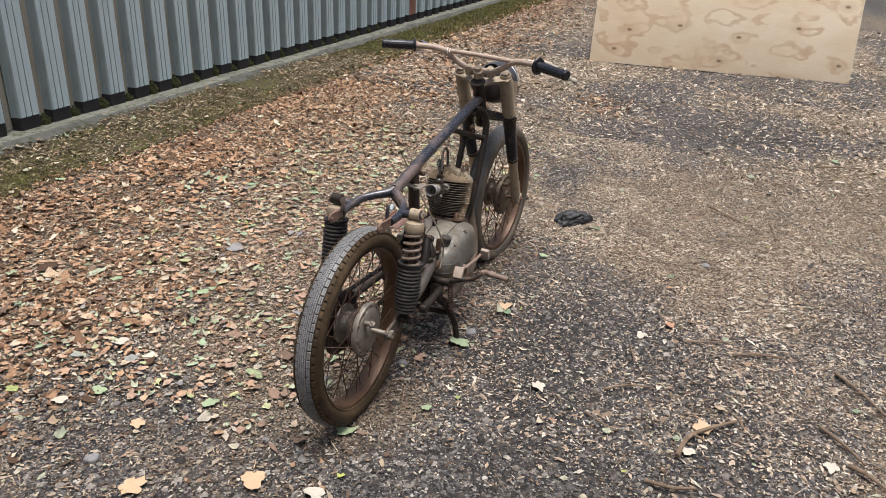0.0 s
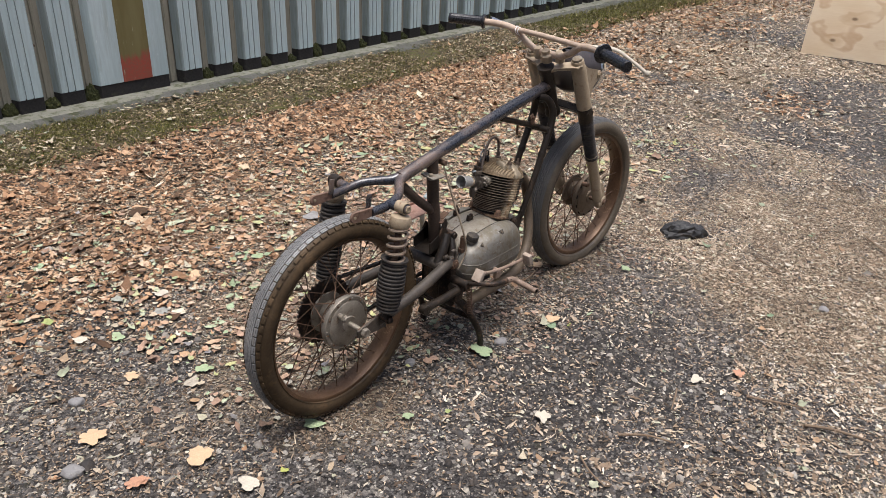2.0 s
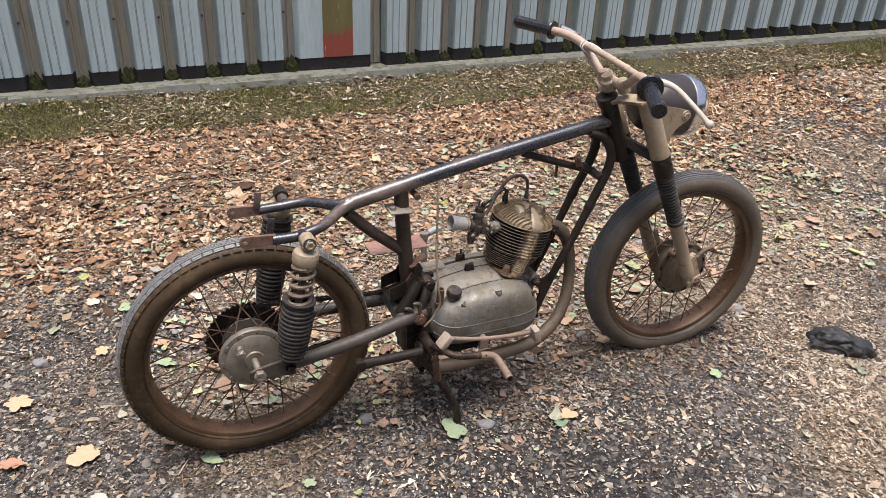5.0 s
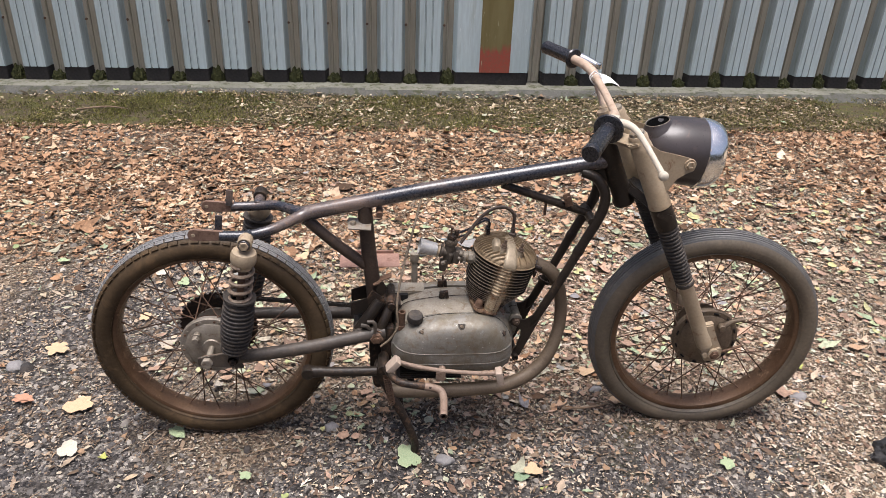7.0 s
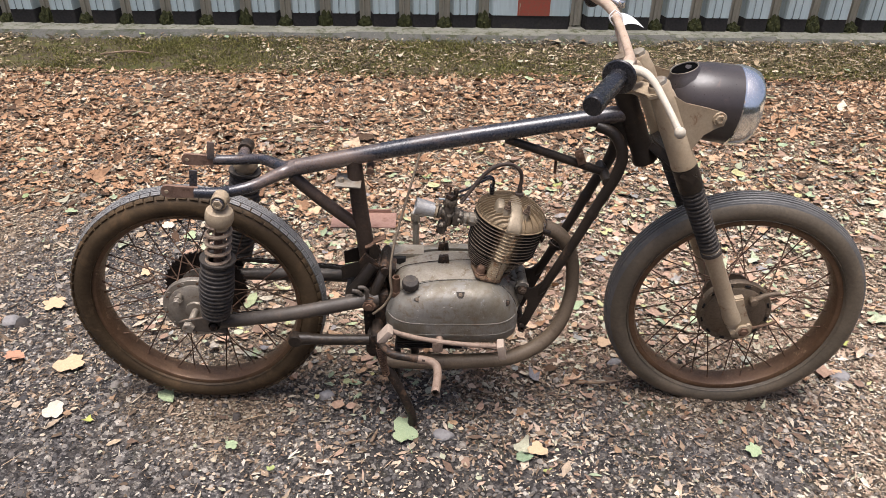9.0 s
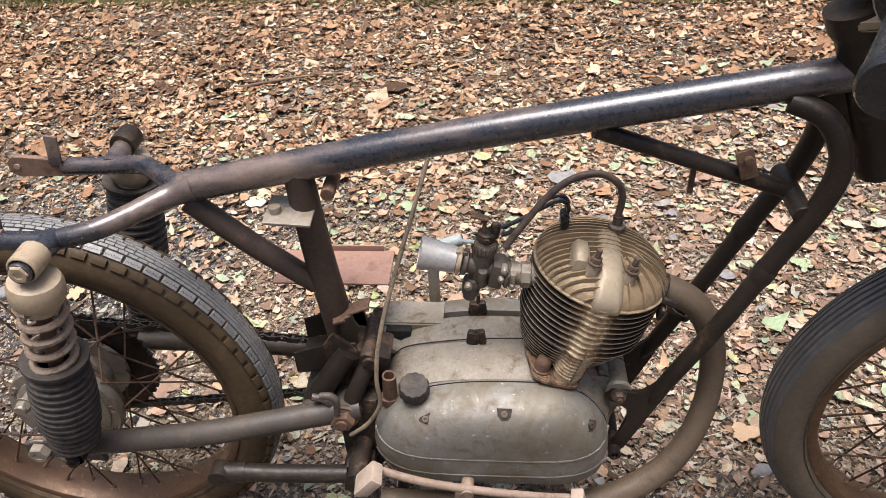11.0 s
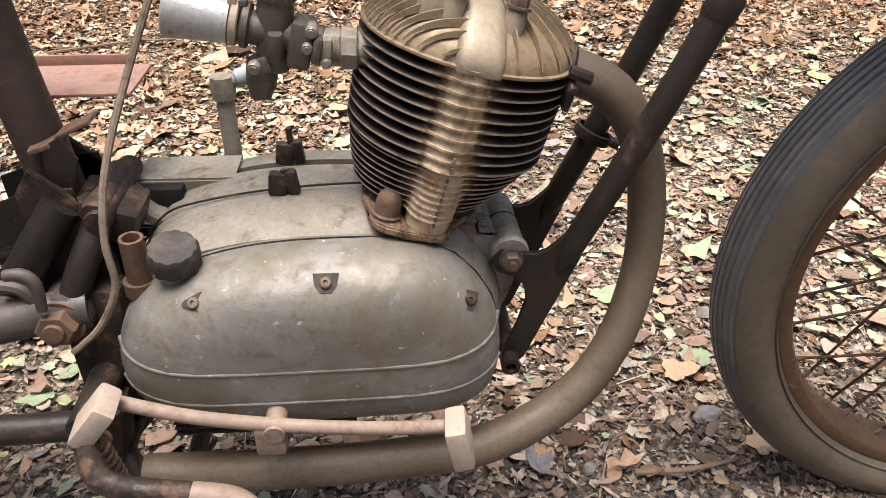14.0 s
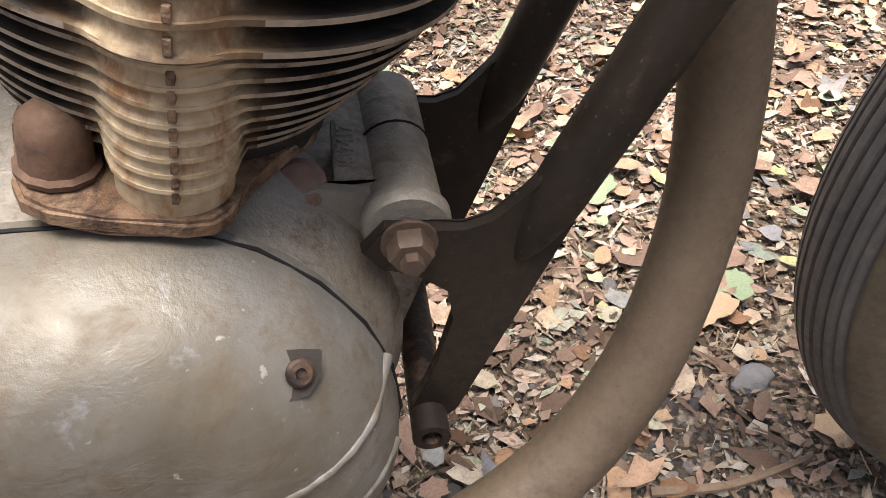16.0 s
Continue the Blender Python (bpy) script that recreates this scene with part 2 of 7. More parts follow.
# Darker copy of the zinc: side shade of the ribs in the colour, plus stain patches.
ZINCSIDE = surf("shaded_stained_rib_flank", (0.38, 0.45, 0.455), (0.28, 0.33, 0.325), (0.13, 0.145, 0.105), (0.54, 0.72), 5.0, 60, (0.45, 0.7), 0.15, 0.0, 0.15, 0.001, (1, 1, 0.10))
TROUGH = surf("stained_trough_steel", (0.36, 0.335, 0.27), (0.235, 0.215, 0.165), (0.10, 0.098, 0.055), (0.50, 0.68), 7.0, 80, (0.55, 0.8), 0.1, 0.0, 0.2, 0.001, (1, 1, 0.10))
SKIRT = surf("black_bitumen_band", (0.02, 0.019, 0.019), (0.034, 0.031, 0.03), (0.06, 0.058, 0.04), (0.55, 0.7), 6, 80, (0.6, 0.85), bump=0.3, dist=0.002)
CONCRETE = surf("worn_concrete", (0.21, 0.205, 0.165), (0.13, 0.13, 0.10), (0.065, 0.068, 0.034), (0.50, 0.62), 7, 90, (0.8, 0.95), bump=0.6, dist=0.003)
# Darker concrete with moss patches: the footing's front-face shade put into the colour.
KERBSHADE = surf("shaded_mossy_concrete", (0.060, 0.060, 0.052), (0.098, 0.096, 0.080), (0.040, 0.044, 0.018), (0.50, 0.62), 6, 90, (0.7, 0.9), bump=0.6, dist=0.003, speck=(0.24, 0.22, 0.17))
ROCKM = surf("black_clinker", (0.012, 0.012, 0.013), (0.03, 0.029, 0.028), (0.06, 0.055, 0.05), (0.55, 0.72), 16, 110, (0.4, 0.7), bump=0.6, dist=0.004)
TWIG = surf("dry_twig_bark", (0.16, 0.11, 0.07), (0.24, 0.17, 0.11), (0.10, 0.065, 0.04), (0.5, 0.7), 14, 160, (0.75, 0.95), bump=0.4, dist=0.001)


def stripe_paint():
    """Olive paint over an older red coat that shows near the foot."""
    m, nt, bs = nodes_of("olive_and_red_paint")
    vec = nt.nodes.new("ShaderNodeTexCoord").outputs["Object"]
    sep = nt.nodes.new("ShaderNodeSeparateXYZ")
    nt.links.new(vec, sep.inputs[0])
    mp = N(nt, "Mapping", Scale=(1, 1, 0.16))
    nt.links.new(vec, mp.inputs[0])
    n1 = noise_of(nt, mp.outputs[0], 45.0, 5.0)
    add = N(nt, "Math")
    add.operation = "MULTIPLY_ADD"
    nt.links.new(n1, add.inputs[0])
    add.inputs[1].default_value = 0.16
    nt.links.new(sep.outputs[2], add.inputs[2])
    g = noise_of(nt, vec, 70.0)
    olive = mixc(nt, span(nt, noise_of(nt, mp.outputs[0], 14.0), 0.35, 0.65), (0.13, 0.105, 0.035), (0.17, 0.145, 0.06))
    red = mixc(nt, span(nt, g, 0.35, 0.65), (0.30, 0.055, 0.035), (0.22, 0.075, 0.045))
    col = mixc(nt, span(nt, add.outputs[0], 0.35, 0.40), red, olive)
    col = mixc(nt, span(nt, noise_of(nt, mp.outputs[0], 60.0, 3.0), 0.66, 0.72), col, (0.35, 0.33, 0.22))
    nt.links.new(col, bs.inputs["Base Color"])
    bs.inputs["Roughness"].default_value = 0.6
    bump_of(nt, bs, g, 0.2, 0.001)
    return m


def cover_alloy():
    """Bare cast aluminium: glossy grey metal under an uneven brown film, with scuffs, pits and shallow dents."""
    m, nt, bs = nodes_of("oily_cast_cover_alloy")
    vec = nt.nodes.new("ShaderNodeTexCoord").outputs["Object"]
    broad = noise_of(nt, vec, 13.0, 6.0, 0.62, 0.5)
    mid = noise_of(nt, vec, 46.0, 6.0, 0.7, 0.3)
    fine = noise_of(nt, vec, 260.0, 4.0, 0.7)
    dent = noise_of(nt, vec, 24.0, 2.0, 0.5)
    film = span(nt, broad, 0.36, 0.62)
    col = mixc(nt, film, (0.205, 0.195, 0.172), (0.140, 0.120, 0.085))
    col = mixc(nt, span(nt, mid, 0.50, 0.66, 0.0, 0.85), col, (0.120, 0.090, 0.055))
    col = mixc(nt, span(nt, mid, 0.30, 0.40, 0.55, 0.0), col, (0.34, 0.345, 0.345))
    col = mixc(nt, span(nt, fine, 0.60, 0.70, 0.0, 0.55), col, (0.14, 0.105, 0.065))
    col = mixc(nt, span(nt, noise_of(nt, vec, 120.0, 3.0, 0.6), 0.68, 0.72, 0.0, 0.7), col, (0.46, 0.43, 0.37))
    nt.links.new(col, bs.inputs["Base Color"])
    nt.links.new(span(nt, mid, 0.45, 0.68, 0.36, 0.10), bs.inputs["Metallic"])
    nt.links.new(span(nt, mid, 0.35, 0.70, 0.46, 0.70), bs.inputs["Roughness"])
    h = N(nt, "Math")
    h.operation = "MULTIPLY_ADD"
    nt.links.new(dent, h.inputs[0])
    h.inputs[1].default_value = 3.0
    nt.links.new(mid, h.inputs[2])
    h2 = N(nt, "Math")
    h2.operation = "MULTIPLY_ADD"
    nt.links.new(fine, h2.inputs[0])
    h2.inputs[1].default_value = 0.35
    nt.links.new(h.outputs[0], h2.inputs[2])
    bump_of(nt, bs, h2.outputs[0], 0.42, 0.0022)
    return m


COVERM = cover_alloy()


def tube_enamel():
    """Black stove enamel with a blue cast, rubbed to pinkish primer in long soft patches."""
    m, nt, bs = nodes_of("rubbed_black_enamel")
    vec = nt.nodes.new("ShaderNodeTexCoord").outputs["Object"]
    mp = N(nt, "Mapping", Scale=(0.45, 1.6, 1.6))
    nt.links.new(vec, mp.inputs[0])
    worn = span(nt, noise_of(nt, mp.outputs[0], 11.0, 5.0, 0.6), 0.45, 0.60, 0.0, 0.85)
    fine = noise_of(nt, vec, 190.0, 4.0, 0.7)
    nick = span(nt, noise_of(nt, vec, 90.0, 4.0, 0.7), 0.66, 0.70)
    col = mixc(nt, span(nt, fine, 0.35, 0.7), (0.014, 0.016, 0.023), (0.030, 0.030, 0.034))
    col = mixc(nt, worn, col, mixc(nt, span(nt, fine, 0.4, 0.6), (0.20, 0.145, 0.112), (0.105, 0.075, 0.060)))
    col = mixc(nt, nick, col, (0.20, 0.13, 0.095))
    nt.links.new(col, bs.inputs["Base Color"])
    nt.links.new(span(nt, fine, 0.3, 0.7, 0.22, 0.36), bs.inputs["Roughness"])
    bs.inputs["Specular IOR Level"].default_value = 0.75
    bump_of(nt, bs, fine, 0.28, 0.0008)
    return m


TOPBLACK = tube_enamel()


def finned_iron():
    """Iron blackened as the shade between fins, turning to pale rust-streaked metal round the leaning push-rod tunnel.
    """
    m, nt, bs = nodes_of("gap_shade_and_pale_iron")
    vec = nt.nodes.new("ShaderNodeTexCoord").outputs["Object"]
    sep = nt.nodes.new("ShaderNodeSeparateXYZ")
    nt.links.new(vec, sep.inputs[0])

    def lin(src, k, add):
        n = N(nt, "Math")
        n.operation = "MULTIPLY_ADD"
        nt.links.new(src, n.inputs[0])
        n.inputs[1].default_value = k
        if isinstance(add, float):
            n.inputs[2].default_value = add
        else:
            nt.links.new(add, n.inputs[2])
        return n.outputs[0]
    ax = lin(sep.outputs[0], 1.0, 0.005)
    ay = lin(sep.outputs[1], 1.0, 0.064)
    comb = nt.nodes.new("ShaderNodeCombineXYZ")
    nt.links.new(ax, comb.inputs[0])
    nt.links.new(ay, comb.inputs[1])
    ln = nt.nodes.new("ShaderNodeVectorMath")
    ln.operation = "LENGTH"
    nt.links.new(comb.outputs[0], ln.inputs[0])
    n1 = noise_of(nt, vec, 38.0, 6.0, 0.7)
    far = lin(n1, 0.022, ln.outputs["Value"])
    pale = span(nt, far, 0.0305, 0.0345, 1.0, 0.0)
    g = noise_of(nt, vec, 210.0, 3.0)
    # Fin faces painted dark for the shade in the gaps.
    gap_shade = mixc(nt, span(nt, g, 0.35, 0.7), (0.012, 0.010, 0.008), (0.034, 0.026, 0.019))
    gap_shade = mixc(nt, span(nt, far, 0.034, 0.044, 1.0, 0.0), gap_shade, (0.13, 0.085, 0.048))
    mp = N(nt, "Mapping", Scale=(1, 1, 0.35))
    nt.links.new(vec, mp.inputs[0])
    rust = span(nt, noise_of(nt, mp.outputs[0], 70.0, 6.0, 0.7), 0.48, 0.62)
    casting = mixc(nt, rust, mixc(nt, span(nt, g, 0.35, 0.7), (0.36, 0.275, 0.165), (0.47, 0.375, 0.245)), (0.24, 0.125, 0.055))
    col = mixc(nt, pale, gap_shade, casting)
    nt.links.new(col, bs.inputs["Base Color"])
    nt.links.new(span(nt, g, 0.3, 0.7, 0.4, 0.75), bs.inputs["Roughness"])
    bs.inputs["Metallic"].default_value = 0.0
    bs.inputs["Specular IOR Level"].default_value = 0.3
    bump_of(nt, bs, g, 0.45, 0.0012)
    return m


IRON = finned_iron()
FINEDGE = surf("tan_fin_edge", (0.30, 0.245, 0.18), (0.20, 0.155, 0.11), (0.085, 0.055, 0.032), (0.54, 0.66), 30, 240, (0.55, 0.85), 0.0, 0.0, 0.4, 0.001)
STRIPE = stripe_paint()
RUSTSTRIPE = surf("rust_stained_post", (0.20, 0.085, 0.05), (0.27, 0.13, 0.08), (0.13, 0.06, 0.04), (0.5, 0.66), 5, 60, (0.7, 0.9), bump=0.3, dist=0.001, stretch=(1, 1, 0.3))


def plywood():
    """Rotary-cut softwood: long flowing growth contours round a few knots."""
    m, nt, bs = nodes_of("softwood_plywood")
    vec = nt.nodes.new("ShaderNodeTexCoord").outputs["Object"]
    sp = nt.nodes.new("ShaderNodeSeparateXYZ")
    nt.links.new(vec, sp.inputs[0])
    flat = nt.nodes.new("ShaderNodeCombineXYZ")
    nt.links.new(sp.outputs[0], flat.inputs[0])
    nt.links.new(sp.outputs[2], flat.inputs[1])
    mp = N(nt, "Mapping", Scale=(1.9, 3.2, 1.0))
    nt.links.new(flat.outputs[0], mp.inputs[0])
    wav = N(nt, "TexNoise", Scale=1.1, Detail=3.0, Roughness=0.5)
    nt.links.new(mp.outputs[0], wav.inputs["Vector"])
    vor = N(nt, "TexVoronoi", Scale=1.0, Randomness=0.55)
    vor.voronoi_dimensions = "2D"
    nt.links.new(mp.outputs[0], vor.inputs["Vector"])
    smo = N(nt, "TexVoronoi", Scale=1.0, Randomness=0.55)
    smo.voronoi_dimensions, smo.feature = "2D", "SMOOTH_F1"
    smo.inputs["Smoothness"].default_value = 0.6
    nt.links.new(mp.outputs[0], smo.inputs["Vector"])
    s = N(nt, "Math")
    s.operation = "MULTIPLY_ADD"
    nt.links.new(wav.outputs["Fac"], s.inputs[0])
    s.inputs[1].default_value = 2.0
    nt.links.new(smo.outputs["Distance"], s.inputs[2])
    w = N(nt, "Math")
    w.operation = "MULTIPLY"
    nt.links.new(s.outputs[0], w.inputs[0])
    w.inputs[1].default_value = 12.0
    sn = N(nt, "Math")
    sn.operation = "SINE"
    nt.links.new(w.outputs[0], sn.inputs[0])
    fade = N(nt, "Math")
    fade.operation = "MULTIPLY"
    nt.links.new(span(nt, sn.outputs[0], 0.55, 1.0, 0.0, 0.62), fade.inputs[0])
    nt.links.new(span(nt, noise_of(nt, mp.outputs[0], 1.7, 3.0), 0.36, 0.60, 0.15, 1.0), fade.inputs[1])
    base = mixc(nt, span(nt, noise_of(nt, mp.outputs[0], 0.8), 0.35, 0.65), (0.74, 0.575, 0.375), (0.82, 0.69, 0.50))
    col = mixc(nt, fade.outputs[0], base, (0.50, 0.295, 0.145))
    col = mixc(nt, span(nt, vor.outputs["Distance"], 0.06, 0.22, 0.40, 0.0), col, (0.55, 0.36, 0.19))
    col = mixc(nt, span(nt, vor.outputs["Distance"], 0.025, 0.060, 0.8, 0.0), col, (0.14, 0.075, 0.035))
    fine = N(nt, "Mapping", Scale=(1, 3.0, 40.0))
    nt.links.new(vec, fine.inputs[0])
    gr = noise_of(nt, fine.outputs[0], 6.0, 4.0)
    col = mixc(nt, span(nt, gr, 0.4, 0.8, 0.0, 0.25), col, (0.55, 0.38, 0.21))
    nt.links.new(col, bs.inputs["Base Color"])
    bs.inputs["Roughness"].default_value = 0.65
    bump_of(nt, bs, gr, 0.15, 0.001)
    return m


PLY = plywood()


def soil():
    """Dark grit and crushed stone; the painted patch value turns it to tan chaff, with moss in places."""
    m, nt, bs = nodes_of("gritty_soil")
    vec = nt.nodes.new("ShaderNodeTexCoord").outputs["Object"]
    at = nt.nodes.new("ShaderNodeAttribute")
    at.attribute_name = "patch"
    patch = at.outputs["Fac"]
    mid = noise_of(nt, vec, 11.0, 6.0, 0.7)
    fine = noise_of(nt, vec, 70.0, 5.0, 0.75)
    vor = N(nt, "TexVoronoi", Scale=150.0)
    nt.links.new(vec, vor.inputs["Vector"])
    vb = N(nt, "TexVoronoi", Scale=60.0)
    nt.links.new(vec, vb.inputs["Vector"])
    hue = nt.nodes.new("ShaderNodeSeparateColor")
    nt.links.new(vor.outputs["Color"], hue.inputs[0])
    hue2 = nt.nodes.new("ShaderNodeSeparateColor")
    nt.links.new(vb.outputs["Color"], hue2.inputs[0])
    grit = ramp(nt, hue.outputs[0], [(0.0, (0.016, 0.015, 0.015)), (0.4, (0.050, 0.047, 0.046)), (0.7, (0.11, 0.10, 0.095)), (0.9, (0.22, 0.20, 0.18)), (1.0, (0.48, 0.45, 0.40))])
    chips = ramp(nt, hue2.outputs[1], [(0.0, (0.018, 0.016, 0.015)), (0.5, (0.060, 0.052, 0.046)), (0.8, (0.16, 0.14, 0.12)), (1.0, (0.42, 0.38, 0.32))])
    col = mixc(nt, span(nt, mid, 0.45, 0.58), grit, chips)
    chaff = ramp(nt, hue.outputs[1], [(0.0, (0.050, 0.036, 0.025)), (0.35, (0.145, 0.105, 0.068)), (0.7, (0.28, 0.21, 0.14)), (1.0, (0.52, 0.43, 0.30))])
    col = mixc(nt, span(nt, patch, 0.40, 0.66, 0.0, 0.9), col, chaff)
    # Low patch values go near black; under the bike this paints its soft shadow.
    col = mixc(nt, span(nt, patch, 0.04, 0.32, 0.65, 0.0), col, mixc(nt, span(nt, fine, 0.4, 0.6), (0.012, 0.011, 0.011), (0.034, 0.030, 0.028)))
    moss = span(nt, noise_of(nt, vec, 3.1, 7.0, 0.75), 0.56, 0.70, 0.0, 0.7)
    col = mixc(nt, moss, col, (0.070, 0.066, 0.024))
    col = mixc(nt, span(nt, fine, 0.46, 0.66, 0.0, 0.8), col, (0.010, 0.008, 0.006))
    nt.links.new(col, bs.inputs["Base Color"])
    bs.inputs["Roughness"].default_value = 0.72
    hs = N(nt, "Math")
    hs.operation = "SUBTRACT"
    nt.links.new(mid, hs.inputs[0])
    nt.links.new(vor.outputs["Distance"], hs.inputs[1])
    bump_of(nt, bs, hs.outputs[0], 1.0, 0.008)
    return m


SOIL = soil()
MOSS = surf("mossy_earth", (0.050, 0.054, 0.015), (0.100, 0.095, 0.028), (0.068, 0.052, 0.034), (0.43, 0.56), 7, 60, (0.85, 0.98), bump=1.0, dist=0.010, speck=(0.22, 0.19, 0.10))
MOSSDARK = surf("dark_green_moss", (0.020, 0.024, 0.007), (0.045, 0.048, 0.014), (0.085, 0.075, 0.028), (0.56, 0.70), 30, 260, (0.9, 1.0), bump=1.0, dist=0.006)
LEAF = littered("dry_fallen_leaf", [(0.0, (0.060, 0.036, 0.022)), (0.22, (0.150, 0.082, 0.046)), (0.45, (0.29, 0.162, 0.088)), (0.66, (0.42, 0.25, 0.142)), (0.82, (0.52, 0.345, 0.212)), (0.92, (0.57, 0.44, 0.30)), (0.965, (0.64, 0.57, 0.44)), (1.0, (0.30, 0.33, 0.19))])
PALELEAF = littered("pale_fallen_leaf", [(0.0, (0.185, 0.122, 0.077)), (0.2, (0.319, 0.210, 0.130)), (0.36, (0.411, 0.264, 0.151)), (0.5, (0.426, 0.350, 0.244)), (0.66, (0.457, 0.398, 0.287)), (0.78, (0.396, 0.396, 0.285)), (0.88, (0.302, 0.353, 0.235)), (0.95, (0.218, 0.302, 0.185)), (1.0, (0.390, 0.406, 0.110))])
BROWNCRUMB = littered("brown_leaf_bits", [(0.0, (0.10, 0.066, 0.048)), (0.25, (0.20, 0.130, 0.092)), (0.5, (0.33, 0.22, 0.16)), (0.7, (0.43, 0.305, 0.225)), (0.84, (0.48, 0.385, 0.30)), (0.92, (0.53, 0.47, 0.38)), (0.96, (0.30, 0.36, 0.23)), (1.0, (0.20, 0.20, 0.20))])
CRUMB = littered("crushed_leaf_and_chaff", [(0.0, (0.075, 0.053, 0.037)), (0.25, (0.155, 0.110, 0.074)), (0.45, (0.260, 0.190, 0.132)), (0.62, (0.360, 0.272, 0.190)), (0.76, (0.414, 0.336, 0.244)), (0.88, (0.450, 0.384, 0.291)), (0.95, (0.486, 0.443, 0.358)), (1.0, (0.340, 0.350, 0.240))])
MATTED = littered("matted_old_leaf", [(0.0, (0.170, 0.115, 0.085)), (0.12, (0.310, 0.205, 0.145)), (0.28, (0.443, 0.295, 0.211)), (0.40, (0.495, 0.324, 0.190)), (0.50, (0.518, 0.395, 0.292)), (0.60, (0.503, 0.436, 0.313)), (0.66, (0.250, 0.240, 0.245)), (0.72, (0.428, 0.457, 0.311)), (0.84, (0.300, 0.390, 0.240)), (0.92, (0.480, 0.461, 0.211)), (1.0, (0.440, 0.487, 0.363))])
FARCRUMB = littered("bleached_track_litter", [(0.0, (0.10, 0.072, 0.048)), (0.25, (0.26, 0.19, 0.13)), (0.5, (0.44, 0.34, 0.24)), (0.75, (0.57, 0.47, 0.35)), (0.92, (0.68, 0.61, 0.50)), (1.0, (0.42, 0.43, 0.30))])
MOSSLITTER = littered("litter_on_moss", [(0.0, (0.03, 0.026, 0.014)), (0.4, (0.09, 0.075, 0.040)), (0.65, (0.20, 0.15, 0.085)), (0.85, (0.36, 0.28, 0.17)), (1.0, (0.62, 0.55, 0.40))])
PEBBLE = littered("loose_gravel", [(0.0, (0.026, 0.024, 0.024)), (0.35, (0.07, 0.066, 0.064)), (0.6, (0.14, 0.13, 0.122)), (0.82, (0.23, 0.205, 0.175)), (0.94, (0.36, 0.33, 0.285)), (1.0, (0.52, 0.49, 0.43))], 0.65)
STRAW = littered("dry_needles", [(0.0, (0.07, 0.045, 0.030)), (0.45, (0.20, 0.135, 0.085)), (0.8, (0.36, 0.26, 0.165)), (1.0, (0.58, 0.49, 0.36))])
MOSSY = littered("olive_moss", [(0.0, (0.045, 0.050, 0.012)), (0.4, (0.115, 0.120, 0.026)), (0.75, (0.21, 0.20, 0.050)), (0.92, (0.33, 0.295, 0.10)), (1.0, (0.46, 0.41, 0.25))])
TANLEAF = surf("tan_leaf", (0.50, 0.34, 0.20), (0.58, 0.42, 0.26), (0.34, 0.20, 0.11), (0.55, 0.7), 30, 260, (0.7, 0.9), bump=0.4, dist=0.001)
WHITELEAF = surf("bleached_leaf", (0.48, 0.43, 0.34), (0.55, 0.50, 0.41), (0.34, 0.27, 0.19), (0.55, 0.68), 30, 260, (0.7, 0.9), bump=0.4, dist=0.001)
GREENLEAF = surf("fading_green_leaf", (0.24, 0.32, 0.17), (0.36, 0.42, 0.26), (0.42, 0.36, 0.18), (0.56, 0.7), 30, 260, (0.6, 0.85), bump=0.4, dist=0.001)
RUSSETLEAF = surf("russet_leaf", (0.40, 0.20, 0.12), (0.48, 0.27, 0.17), (0.22, 0.11, 0.07), (0.55, 0.7), 30, 260, (0.7, 0.9), bump=0.4, dist=0.001)
STONE = surf("grey_fieldstone", (0.20, 0.19, 0.185), (0.28, 0.27, 0.26), (0.13, 0.12, 0.11), (0.5, 0.7), 18, 130, (0.7, 0.9), bump=0.5, dist=0.002)
for m in (BLACK, DARKSTEEL, SIDEWALL, BELLOWS, SOIL, MOSS, MOSSDARK, DARK, SKIRT):
    m.node_tree.nodes["Principled BSDF"].inputs["Specular IOR Level"].default_value = 0.28
SIDEWALL.node_tree.nodes["Principled BSDF"].inputs["Specular IOR Level"].default_value = 0.16


# ---- mesh helpers ----
def finish(name, bm, mat, parent=None, label="", angle=38):
    me = bpy.data.meshes.new(name)
    bmesh.ops.recalc_face_normals(bm, faces=bm.faces)
    bm.to_mesh(me)
    bm.free()
    me.materials.append(mat)
    me.shade_smooth()
    me.set_sharp_from_angle(angle=radians(angle))
    ob = new(name, me)
    if parent:
        ob.parent = parent
    if label:
        ob["label"] = label
    return ob


def part(name, bm, mat, parent, label="", angle=38):
    return finish(name, bm, mat, parent, label, angle)


def spline(pts, sub=6):
    p = [Vector(q) for q in pts]
    if len(p) < 3:
        return p
    out = []
    for i in range(len(p) - 1):
        a, b = p[max(i - 1, 0)], p[min(i + 2, len(p) - 1)]
        for k in range(sub):
            t = k / sub
            out.append(0.5 * (2 * p[i] + (p[i + 1] - a) * t + (2 * a - 5 * p[i] + 4 * p[i + 1] - b) * t * t + (3 * p[i] - a - 3 * p[i + 1] + b) * t ** 3))
    return out + [p[-1]]


